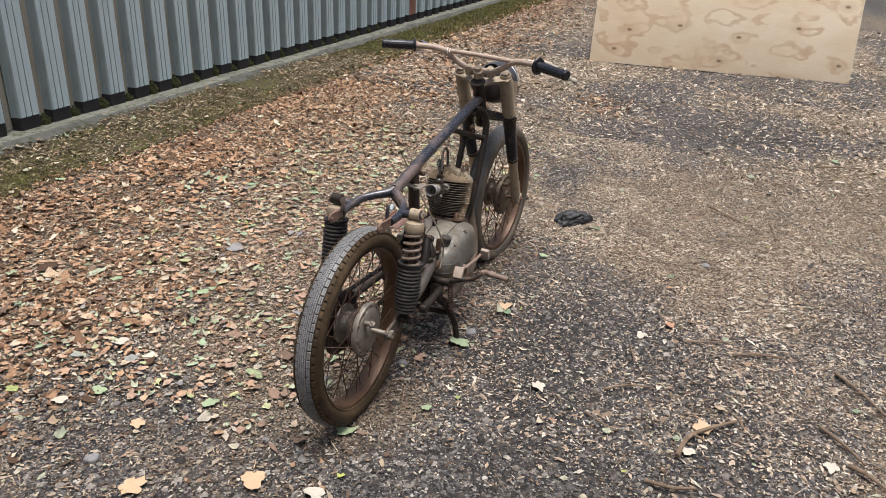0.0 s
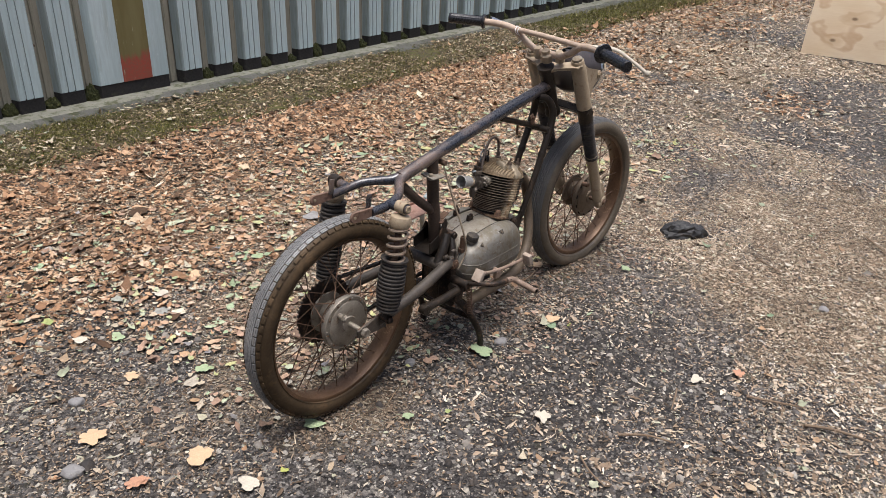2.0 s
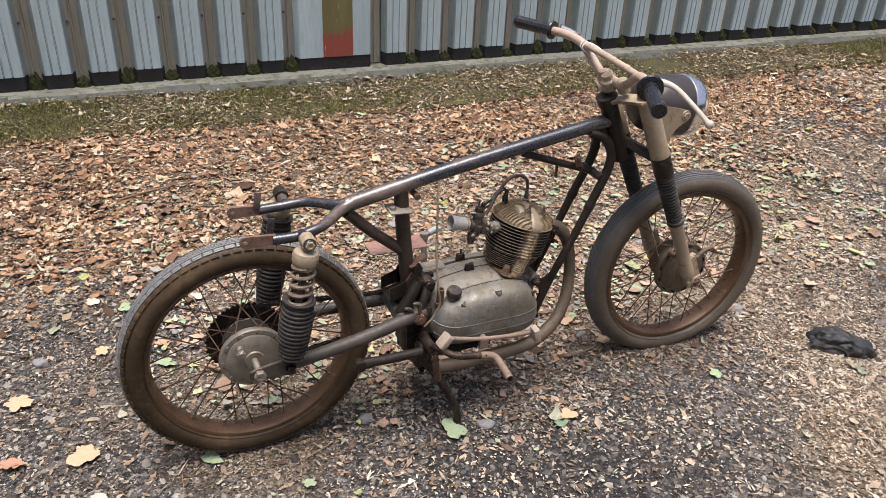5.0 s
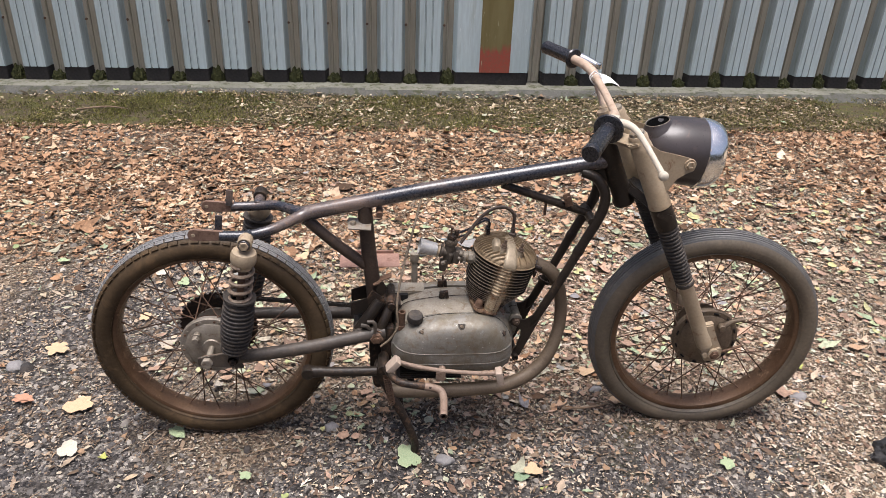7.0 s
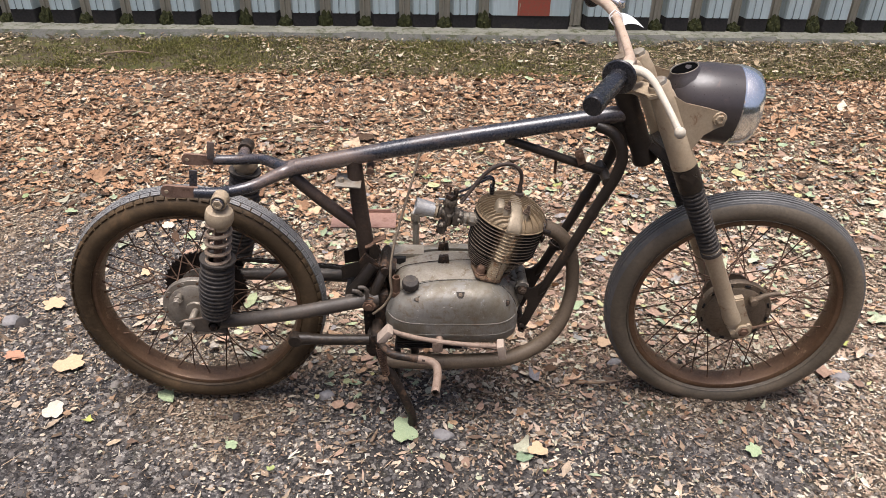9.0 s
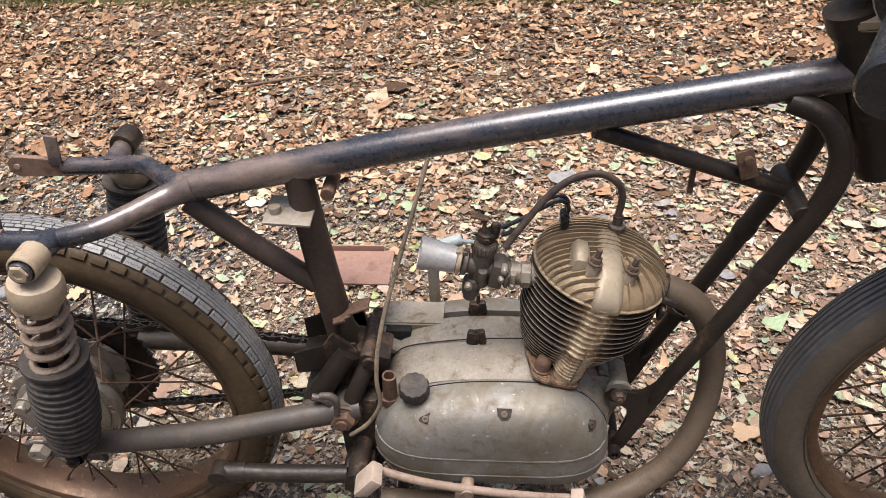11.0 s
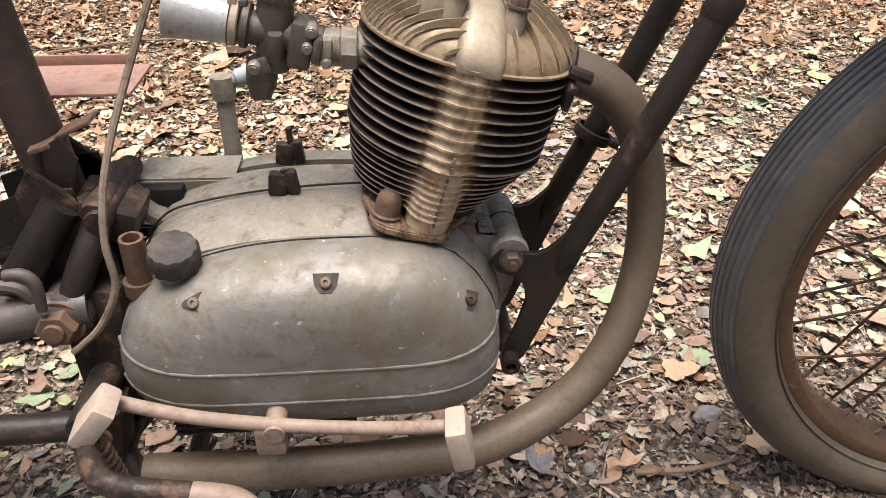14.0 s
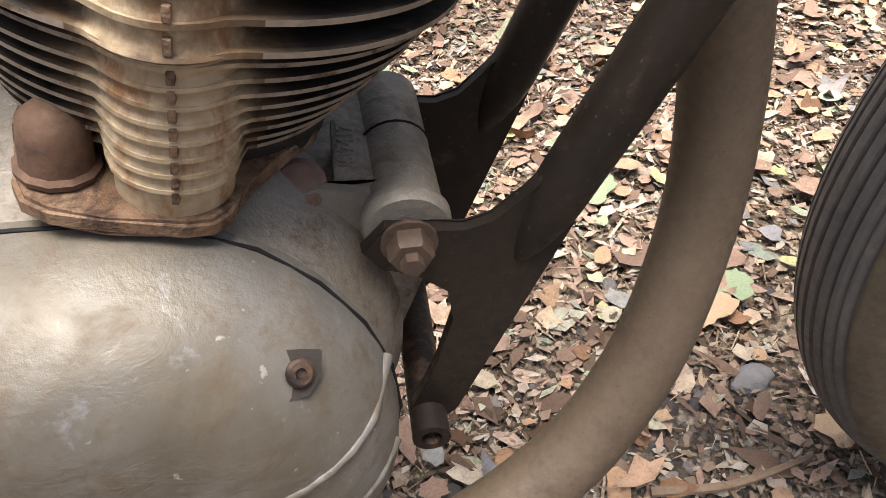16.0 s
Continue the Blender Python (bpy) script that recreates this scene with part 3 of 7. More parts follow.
def tube(bm, pts, r, seg=14, sub=6, bore=0.0, flat=1.0):
    """A round bar along a smooth line; r may be a list along it. bore leaves an open, hollow end."""
    line = spline(pts, sub)
    n = len(line)
    rad = [r] * n if not isinstance(r, (list, tuple)) else [float(np.interp(i / (n - 1), np.linspace(0, 1, len(r)), r)) for i in range(n)]
    tan = (line[1] - line[0]).normalized()
    nor = tan.orthogonal().normalized()
    rings = []
    for i, p in enumerate(line):
        t2 = (line[min(i + 1, n - 1)] - line[max(i - 1, 0)]).normalized()
        nor = (nor - t2 * nor.dot(t2)).normalized()
        bi = t2.cross(nor)
        rings.append([bm.verts.new(p + (nor * math.cos(a) + bi * math.sin(a) * flat) * rad[i]) for a in (2 * math.pi * k / seg for k in range(seg))])
    for a, b in zip(rings, rings[1:]):
        for k in range(seg):
            bm.faces.new((a[k], a[(k + 1) % seg], b[(k + 1) % seg], b[k]))
    for ring, end, away in ((rings[0], line[0], line[1]), (rings[-1], line[-1], line[-2])):
        if bore:
            c = end
            inner = [bm.verts.new(c + (v.co - c) * bore) for v in ring]
            deep = [bm.verts.new(v.co + (away - end).normalized() * rad[0] * 1.5) for v in inner]
            for k in range(seg):
                bm.faces.new((ring[k], ring[(k + 1) % seg], inner[(k + 1) % seg], inner[k]))
                bm.faces.new((inner[k], inner[(k + 1) % seg], deep[(k + 1) % seg], deep[k]))
            bm.faces.new(deep)
        else:
            bm.faces.new(ring)
    return bm


def lathe(bm, prof, m=Matrix(), seg=28, closed=False):
    """Turns a profile of (radius, height) about the z axis of m."""
    rings = []
    for r, h in prof:
        if r < 1e-6:
            rings.append([bm.verts.new(m @ Vector((0, 0, h)))] * seg)
        else:
            rings.append([bm.verts.new(m @ Vector((r * math.cos(a), r * math.sin(a), h))) for a in (2 * math.pi * k / seg for k in range(seg))])
    pairs = list(zip(rings, rings[1:])) + ([(rings[-1], rings[0])] if closed else [])
    for a, b in pairs:
        for k in range(seg):
            f = []
            for v in (a[k], a[(k + 1) % seg], b[(k + 1) % seg], b[k]):
                if v not in f:
                    f.append(v)
            if len(f) > 2:
                bm.faces.new(f)
    return bm


def block(bm, size, m=Matrix(), bevel=0.0):
    g = bmesh.ops.create_cube(bm, size=1, matrix=m @ Matrix.Diagonal((*size, 1)))
    if bevel:
        es = list({e for v in g["verts"] for e in v.link_edges})
        bmesh.ops.bevel(bm, geom=es, offset=bevel, segments=2, affect="EDGES", profile=0.6)
    return bm


def slab(bm, poly, y0, y1, bevel=0.0, m=Matrix()):
    """A flat plate: its outline in x and z, from y0 to y1."""
    a = [bm.verts.new(m @ Vector((x, y0, z))) for x, z in poly]
    b = [bm.verts.new(m @ Vector((x, y1, z))) for x, z in poly]
    fs = [bm.faces.new(a), bm.faces.new(b[::-1])]
    for i in range(len(poly)):
        j = (i + 1) % len(poly)
        fs.append(bm.faces.new((a[i], b[i], b[j], a[j])))
    if bevel:
        bmesh.ops.bevel(bm, geom=list({e for f in fs[:2] for e in f.edges}), offset=bevel, segments=2, affect="EDGES")
    return bm


def along(a, b):
    """A pose at a whose z axis points to b."""
    a, b = Vector(a), Vector(b)
    return Matrix.Translation(a) @ (b - a).to_track_quat("Z", "Y").to_matrix().to_4x4()


def rod(bm, a, b, r, seg=14):
    d = (Vector(b) - Vector(a)).length
    return lathe(bm, [(0, 0), (r * 0.92, 0), (r, 0.04 * r + 0.0006), (r, d - 0.0006 - 0.04 * r), (r * 0.92, d), (0, d)], along(a, b), seg)


def hexnut(bm, a, axis, r, h, stud=0.0):
    m = along(a, Vector(a) + Vector(axis))
    lathe(bm, [(0, 0), (r, 0), (r, h * 0.85), (r * 0.88, h), (r * 0.5, h)] + ([(r * 0.5, h + stud), (0, h + stud)] if stud else [(r * 0.45, h * 0.8), (0, h * 0.8)]), m, 6 if not stud else 6)
    return lathe(bm, [(0, -h * 0.2), (r * 1.25, -h * 0.2), (r * 1.25, 0.0), (0, 0.0)], m, 16)


def mirror(pts):
    return [(x, -y, z) for x, y, z in pts]


def coil(bm, a, b, rad, wire, turns, rad2=None):
    m = along(a, b)
    d = (Vector(b) - Vector(a)).length
    n = int(turns * 16)
    rad2 = rad2 or rad
    pts = [m @ Vector((math.cos(2 * math.pi * turns * i / n) * (rad + (rad2 - rad) * i / n), math.sin(2 * math.pi * turns * i / n) * (rad + (rad2 - rad) * i / n), d * i / n)) for i in range(n + 1)]
    return tube(bm, pts, wire, 7, 1)


B = bmesh.new

# ---- motorcycle ----
bike = new("motorcycle")
bike.empty_display_size = 0.2
tagged(bike, "rusty stripped-down old motorcycle without tank or seat on gravel", "motorcycle")

# frame
bm = B()
tube(bm, [(-0.387, 0, 0.644), (-0.139, 0, 0.697), (0.05, 0, 0.732), (0.318, 0, 0.779)], 0.0182, 18)
frame_part = part("frame", bm, TOPBLACK, bike, "black top tube rubbed through to brown rust")
bm = B()
lathe(bm, [(0, 0), (0.026, 0), (0.027, 0.012), (0.0235, 0.02), (0.0225, 0.16), (0.027, 0.17), (0.028, 0.19), (0, 0.19)], along((0.377, 0, 0.672), (0.308, 0, 0.832)), 20)
slab(bm, [(0.27, 0.765), (0.33, 0.80), (0.352, 0.735), (0.325, 0.70), (0.312, 0.735)], -0.004, 0.004, 0.0)
part("head_tube", bm, BLACK, frame_part)
DOWN = [(0.262, -0.010, 0.754), (0.296, -0.024, 0.742), (0.316, -0.036, 0.705), (0.309, -0.040, 0.655), (0.275, -0.042, 0.578), (0.236, -0.042, 0.487), (0.187, -0.040, 0.381), (0.170, -0.0405, 0.344)]
for side in (1, -1):
    bm = B()
    tube(bm, DOWN if side > 0 else mirror(DOWN), [0.0112, 0.0120, 0.0126, 0.0126, 0.0124, 0.0116, 0.0110, 0.0107, 0.0104, 0.0035], 14)
    lathe(bm, [(0.0122, -0.004), (0.0131, 0.0), (0.0130, 0.012), (0.0112, 0.017)], along((0.270, -0.042 * side, 0.566), (0.236, -0.042 * side, 0.487)), 16)
    part("down_tube", bm, BLACK, frame_part)
    bm = B()
    y = -0.040 * side
    slab(bm, [(0.122, 0.366), (0.150, 0.361), (0.160, 0.364), (0.170, 0.374), (0.182, 0.388), (0.196, 0.378), (0.187, 0.355), (0.147, 0.254), (0.140, 0.246), (0.131, 0.246), (0.126, 0.256), (0.139, 0.290), (0.146, 0.315), (0.144, 0.332), (0.132, 0.343), (0.120, 0.346), (0.113, 0.356)], y - 0.003, y + 0.003, 0.0008)
    part("engine_plate", bm, BLACK, frame_part, "black flat engine mounting plate")
bm = B()
tube(bm, [(0.075, 0, 0.718), (0.18, 0, 0.681), (0.292, 0, 0.642)], 0.0095, 12)
rod(bm, (0.292, -0.045, 0.640), (0.292, 0.045, 0.640), 0.011)
part("tank_brace", bm, BLACK, frame_part)
bm = B()
block(bm, (0.018, 0.005, 0.035), pose(0.234, -0.012, 0.683, 0, -20, 0), 0.001)
rod(bm, (0.234, -0.02, 0.69), (0.234, -0.005, 0.69), 0.005)
part("tank_bracket", bm, RUST, frame_part)
bm = B()
block(bm, (0.006, 0.006, 0.045), pose(0.187, 0.012, 0.655), 0.001)
part("tank_pin", bm, RUST, frame_part)
bm = B()
tube(bm, [(-0.251, 0, 0.67), (-0.242, 0, 0.544), (-0.230, 0, 0.43), (-0.222, 0, 0.34), (-0.222, 0, 0.24)], [0.0172, 0.0185, 0.0195, 0.0215, 0.022], 16)
part("seat_tube", bm, SEATM, frame_part, "black seat tube with rusty lower end")
bm = B()
tube(bm, [(-0.386, 0, 0.626), (-0.324, 0, 0.565), (-0.25, 0, 0.503)], 0.0140, 12)
part("seat_brace", bm, SEATM, frame_part)
LOOP = [(-0.372, -0.004, 0.648), (-0.402, -0.012, 0.640), (-0.436, -0.045, 0.636), (-0.470, -0.070, 0.632), (-0.519, -0.080, 0.625), (-0.575, -0.079, 0.624)]
for side in (1, -1):
    bm = B()
    tube(bm, LOOP if side > 0 else mirror(LOOP), [0.0165, 0.0145, 0.0125, 0.012, 0.012, 0.0115], 14)
    y = -0.077 * side
    tip = [(-0.565, 0.613), (-0.568, 0.636), (-0.625, 0.640)] + [(-0.632 + 0.0145 * math.cos(a), 0.6265 + 0.0145 * math.sin(a)) for a in (radians(90 + 20 * k) for k in range(10))]
    block(bm, (0.016, 0.004, 0.042), pose(-0.577, y + 0.006 * side, 0.651, 0, 8, 0), 0.001)
    rod(bm, (-0.511, -0.075 * side, 0.627), (-0.511, -0.150 * side, 0.634), 0.0125)
    loop = part("seat_loop", bm, TOPBLACK, frame_part, "black rear loop arm")
    bm = B()
    slab(bm, tip, y - 0.004, y + 0.004, 0.0008)
    part("loop_tip", bm, TIPRUST, frame_part, "flattened rusty tube end")
    bm = B()
    # No hole is cut: a cream plug paints the brightness seen through it.
    rod(bm, (-0.634, y - 0.0052, 0.627), (-0.634, y + 0.0052, 0.627), 0.0045, 10)
    part("hole_light_plug", bm, CREAM, frame_part, "cream plug painting the light seen through the tip's hole")
bm = B()
for y in (-0.034, 0.034):
    slab(bm, [(-0.243, 0.36), (-0.246, 0.43), (-0.232, 0.45), (-0.205, 0.425), (-0.186, 0.37), (-0.186, 0.20), (-0.215, 0.165), (-0.240, 0.19)], y - 0.003, y + 0.003, 0.0008)
rod(bm, (-0.187, -0.050, 0.41), (-0.187, 0.050, 0.41), 0.010)
rod(bm, (-0.218, -0.075, 0.195), (-0.218, 0.075, 0.195), 0.014)
block(bm, (0.045, 0.06, 0.13), pose(-0.220, 0, 0.26), 0.01)
part("pivot_frame", bm, DARKSTEEL, frame_part, "black frame plates round the rear pivot")
bm = B()
block(bm, (0.055, 0.05, 0.004), pose(-0.262, -0.015, 0.622, 6, 4, 0), 0.0015)
rod(bm, (-0.278, -0.02, 0.613), (-0.278, -0.02, 0.632), 0.007)
part("seat_mount", bm, ALLOY, frame_part, "pale metal seat mounting tab")
bm = B()
rod(bm, (-0.215, -0.022, 0.648), (-0.215, 0.022, 0.648), 0.008)
part("cross_pin", bm, RUST, frame_part)
bm = B()
block(bm, (0.024, 0.03, 0.004), pose(-0.222, -0.012, 0.462, 0, -14, 10), 0.001)
block(bm, (0.030, 0.022, 0.003), pose(-0.200, -0.008, 0.472, 0, -24, 0), 0.001)
part("cable_tab", bm, RUST, frame_part)
bm = B()
slab(bm, [(-0.288, 0.378), (-0.288, 0.412), (-0.245, 0.428), (-0.205, 0.432), (-0.200, 0.395), (-0.245, 0.388)], -0.034, -0.031, 0.0006)
slab(bm, [(-0.288, 0.378), (-0.288, 0.412), (-0.245, 0.428), (-0.205, 0.432), (-0.200, 0.395), (-0.245, 0.388)], 0.031, 0.034, 0.0006)
slab(bm, [(-0.288, 0.376), (-0.284, 0.376), (-0.203, 0.393), (-0.203, 0.396)], -0.033, 0.033)
slab(bm, [(-0.226, 0.425), (-0.222, 0.462), (-0.208, 0.470), (-0.198, 0.452), (-0.206, 0.425)], -0.026, -0.023, 0.0006)
part("battery_carrier", bm, BLACK, frame_part, "bent black battery carrier")
bm = B()
M = pose(-0.240, 0.056, 0.484, 0, 0, 0)
block(bm, (0.150, 0.070, 0.0028), M, 0.001)
block(bm, (0.105, 0.0028, 0.010), M @ pose(0.008, 0.035, 0.005), 0.001)
block(bm, (0.014, 0.05, 0.004), M @ pose(0.005, -0.045, -0.003), 0.001)
part("tool_tray", bm, OXIDE, frame_part, "flat tray in faded red oxide paint")


# wheels
def tyre_profile(R, ribbed):
    pts = []
    n = 260 if ribbed else 56
    for k in range(n + 1):
        a = radians(-128 + 256 * k / n)
        y = 0.0385 * math.sin(a)
        r = R - 0.0335 + 0.0335 * math.cos(a) * (1 if math.cos(a) > 0 else 0.95)
        if ribbed and abs(a) < radians(68):
            for g in (0.0042, 0.0118, 0.0186, 0.0245, 0.0290):
                if abs(abs(y) - g) < 0.0013:
                    r -= 0.0032
        pts.append((r, y))
    return pts


def wheel(name, centre, R, ribbed, steer, label):
    Mz = pose(0, 0, 0, -90, 0, 0)
    bm = B()
    rp = [(0.2405, -0.029), (0.2475, -0.0275), (0.2475, -0.0245), (0.2375, -0.023), (0.2335, -0.014), (0.2325, 0.0), (0.2335, 0.014), (0.2375, 0.023), (0.2475, 0.0245), (0.2475, 0.0275), (0.2405, 0.029), (0.235, 0.0265), (0.2305, 0.0165), (0.2292, 0.0), (0.2305, -0.0165), (0.235, -0.0265)]
    lathe(bm, rp, Mz, 96, True)
    w = part(name, bm, RIM, bike, label)
    w.matrix_basis = pose(*centre, 0, 0, steer)
    bm = B()
    prof = tyre_profile(R, ribbed)
    lathe(bm, prof + [(0.243, 0.022), (0.243, -0.022)], Mz, 120, True)
    ty = part("tyre", bm, RUBBER if ribbed else SIDEWALL, w, "ribbed black tyre grey with dust" if ribbed else "worn black tyre with brown dusty sidewalls", 50)
    wall_mat = FRONTWALL if ribbed else SIDEWALL
    ty.data.materials.append(wall_mat)
    for f in ty.data.polygons:
        if abs(f.center.y) > (0.0305 if ribbed else 0.0220) or math.hypot(f.center.x, f.center.z) < R - 0.034:
            f.material_index = 1
    bm = B()
    for s in (-1, 1):
        side = [(r + (0.0006 if r < R - 0.03 else 0.0002), y * 1.012) for r, y in prof if y * s > (0.0312 if ribbed else 0.0345) or (y * s > 0.0 and r < R - 0.035)]
        lathe(bm, side, Mz, 96)
    part("sidewall", bm, wall_mat, w, "brown dusty tyre sidewall", 60)
    for s in (-1, 1):
        bm = B()
        lathe(bm, [(R - 0.0532, s * 0.0325), (R - 0.052, s * 0.0347), (R - 0.0508, s * 0.0325)], Mz, 96)
        part("bead_line", bm, wall_mat, w)
    return w


def hub(w, right_r, left_r, drum_y, mat_label, HUBM=HUBM):
    Mz = pose(0, 0, 0, -90, 0, 0)
    bm = B()
    lathe(bm, [(0.02, -drum_y), (right_r * 0.97, -drum_y), (right_r, -drum_y + 0.004), (right_r, -drum_y + 0.014), (right_r * 0.90, -drum_y + 0.017), (right_r * 0.88, -0.012), (right_r * 0.74, 0.0), (left_r * 0.62, 0.02), (left_r * 0.62, 0.036), (left_r, 0.038), (left_r, 0.044), (0.02, 0.046)], Mz, 48)
    h = part("hub", bm, HUBM, w, mat_label)
    bm = B()
    lathe(bm, [(0.0, -drum_y - 0.011), (0.022, -drum_y - 0.011), (0.024, -drum_y - 0.007), (right_r * 0.78, -drum_y - 0.0045), (right_r * 0.82, -drum_y - 0.002), (right_r * 0.82, -drum_y + 0.002), (0, -drum_y + 0.002)], Mz, 48)
    for k in range(10):
        a = 2 * math.pi * k / 10
        rod(bm, (right_r * 0.90 * math.cos(a), -drum_y - 0.0025, right_r * 0.90 * math.sin(a)), (right_r * 0.90 * math.cos(a), -drum_y + 0.001, right_r * 0.90 * math.sin(a)), 0.0035, 8)
    part("brake_plate", bm, HUBM, w, "dull grey brake plate with a raised rim")
    bm = B()
    for k in range(3):
        lathe(bm, [(right_r * 0.875, -0.028 + 0.007 * k), (right_r * 0.93, -0.0265 + 0.007 * k), (right_r * 0.875, -0.025 + 0.007 * k)], Mz, 40)
    part("drum_fins", bm, RUST, w)


def spokes(w, hr_right, hr_left, yr, yl, n=36):
    meshes = {}
    for s in (-1, 1):
        for lead in (-1, 1):
            bm = B()
            hr, hy = (hr_right, -yr) if s < 0 else (hr_left, yl)
            a = radians(46 if hr < 0.06 else 34) * lead
            tube(bm, [(hr * math.sin(a), hy + 0.002 * lead, hr * math.cos(a)), (0, 0.004 * s, 0.231)], 0.0015, 6)
            lathe(bm, [(0.0026, 0), (0.0026, 0.012), (0, 0.012)], along((0, 0.004 * s, 0.232), (hr * math.sin(a), hy, hr * math.cos(a))), 6)
            me = bpy.data.meshes.new("spoke")
            bm.to_mesh(me)
            bm.free()
            me.materials.append(RUST)
            me.shade_smooth()
            meshes[s, lead] = me
    for k in range(n):
        ob = new("spoke", meshes[(-1, 1)[k % 2], (-1, 1)[(k // 2) % 2]])
        ob.parent = w
        ob.matrix_basis = pose(0, 0, 0, 0, 360 * k / n + 3, 0)


front = wheel("front_wheel", (0.645, 0.0, 0.292), 0.304, True, -4, "rusty spoked front wheel")
hub(front, 0.086, 0.062, 0.034, "grimy brown front drum hub", HUBRUST)
spokes(front, 0.080, 0.058, 0.028, 0.040)
for k in range(12):
    bm = B()
    a = 2 * math.pi * k / 12 + 0.2
    # Solid dark block on the drum face paints the shade of a slot.
    block(bm, (0.013, 0.006, 0.0045), pose(0, 0, 0, 0, math.degrees(a), 0) @ pose(0, -0.0345, 0.077), 0.0015)
    part("drum_slot_shade", bm, DARK, front)
bm = B()
tube(bm, [(0.03, -0.050, 0.045), (0.055, -0.052, 0.065), (0.085, -0.052, 0.072)], [0.009, 0.006, 0.005], 10)
rod(bm, (0.03, -0.040, 0.045), (0.03, -0.060, 0.045), 0.009)
part("brake_arm", bm, HUBRUST, front, "rusty front brake arm")
rear = wheel("rear_wheel", (-0.633, 0.0, 0.296), 0.297, False, 0, "rusty spoked rear wheel with a worn block tread")
hub(rear, 0.080, 0.060, 0.040, "grimy alloy rear drum hub")
spokes(rear, 0.075, 0.058, 0.030, 0.040)
bm = B()
lathe(bm, [(0.0590, -0.0400), (0.0600, -0.0434), (0.0622, -0.0434), (0.0632, -0.0400)], pose(0, 0, 0, -90, 0, 0) @ pose(0, 0, 0.0, 0, 0, 0), 56)
part("plate_groove", bm, DARK, rear, "dark groove round the rear brake plate")
for k in range(10):
    bm = B()
    a = 2 * math.pi * k / 10 + 0.15
    rod(bm, (0.0715 * math.cos(a), -0.0404, 0.0715 * math.sin(a)), (0.0715 * math.cos(a), -0.0430, 0.0715 * math.sin(a)), 0.0030, 8)
    part("drum_rivet", bm, RUST, rear)

# worn road tread of the rear tyre: a grooved crown, shoulder blocks with zigzag sipes, muddy lugs below them
R0, PITCHES = 0.297, 75


def tread_blocks(rows, height, top):
    bm = B()
    for yy, wd, ln, count, shift in rows:
        a = math.asin(max(-1, min(1, yy / 0.0385)))
        r = R0 - 0.0335 + 0.0335 * math.cos(a)
        for k in range(count):
            th = 360.0 * (k + shift) / count
            m = pose(0, 0, 0, 0, th, 0) @ Matrix.Translation((0, yy, r)) @ pose(0, 0, 0, -math.degrees(a), 0, 0)
            low = [bm.verts.new(m @ Vector((sx * ln / 2, sy * wd / 2, -0.004))) for sx, sy in ((-1, -1), (1, -1), (1, 1), (-1, 1))]
            rim = [bm.verts.new(m @ Vector((sx * ln / 2, sy * wd / 2, height - 0.0006))) for sx, sy in ((-1, -1), (1, -1), (1, 1), (-1, 1))]
            cap = [bm.verts.new(m @ Vector((sx * ln / 2 * top, sy * wd / 2 * top, height))) for sx, sy in ((-1, -1), (1, -1), (1, 1), (-1, 1))]
            bm.faces.new(cap)
            for p, q in ((low, rim), (rim, cap)):
                for i in range(4):
                    bm.faces.new((p[i], p[(i + 1) % 4], q[(i + 1) % 4], q[i]))
    return bm


step = 2 * math.pi * R0 / PITCHES
crown = [(s * y, 0.0044, step / 2 * 0.94, PITCHES * 2, sh) for s in (-1, 1) for y, sh in ((0.0027, 0.0), (0.0079, 0.55))]
tread = part("tread", tread_blocks(crown, 0.0034, 0.94), TREAD, rear, "worn grey crown tread with thin grooves", 30)
tread["kind"] = "stuff"
shoulder = part("shoulder_tread", tread_blocks([(s * 0.0162, 0.0098, step * 0.86, PITCHES, 0.2 + 0.25 * s) for s in (-1, 1)], 0.0034, 0.92), TREAD, rear, "worn grey shoulder blocks", 30)
shoulder["kind"] = "stuff"
lug = part("side_lug", tread_blocks([(s * 0.0266, 0.0095, step * 0.72, PITCHES, 0.7 + 0.25 * s) for s in (-1, 1)], 0.0050, 0.72), SIDEWALL, rear, "muddy brown side lugs", 60)
lug["kind"] = "stuff"
bm = B()
for s in (-1, 1):
    a = math.asin(s * 0.0162 / 0.0385)
    r = R0 - 0.0335 + 0.0335 * math.cos(a)
    for k in range(PITCHES):
        m = pose(0, 0, 0, 0, 360.0 * (k + 0.2 + 0.25 * s) / PITCHES, 0) @ Matrix.Translation((0, s * 0.0162, r)) @ pose(0, 0, 0, -math.degrees(a), 0, 0)
        line = [((i / 9 - 0.5) * step * 0.74, (0.0013 if i % 2 else -0.0013) + 0.0006 * s) for i in range(10)]
        for (x0, y0), (x1, y1) in zip(line, line[1:]):
            bm.faces.new([bm.verts.new(m @ Vector(p)) for p in ((x0, y0 - 0.0004, 0.00355), (x1, y1 - 0.0004, 0.00355), (x1, y1 + 0.0004, 0.00355), (x0, y0 + 0.0004, 0.00355))])
sipe = part("sipe", bm, DARK, rear, "fine dark zigzag sipes")
sipe["kind"] = "stuff"

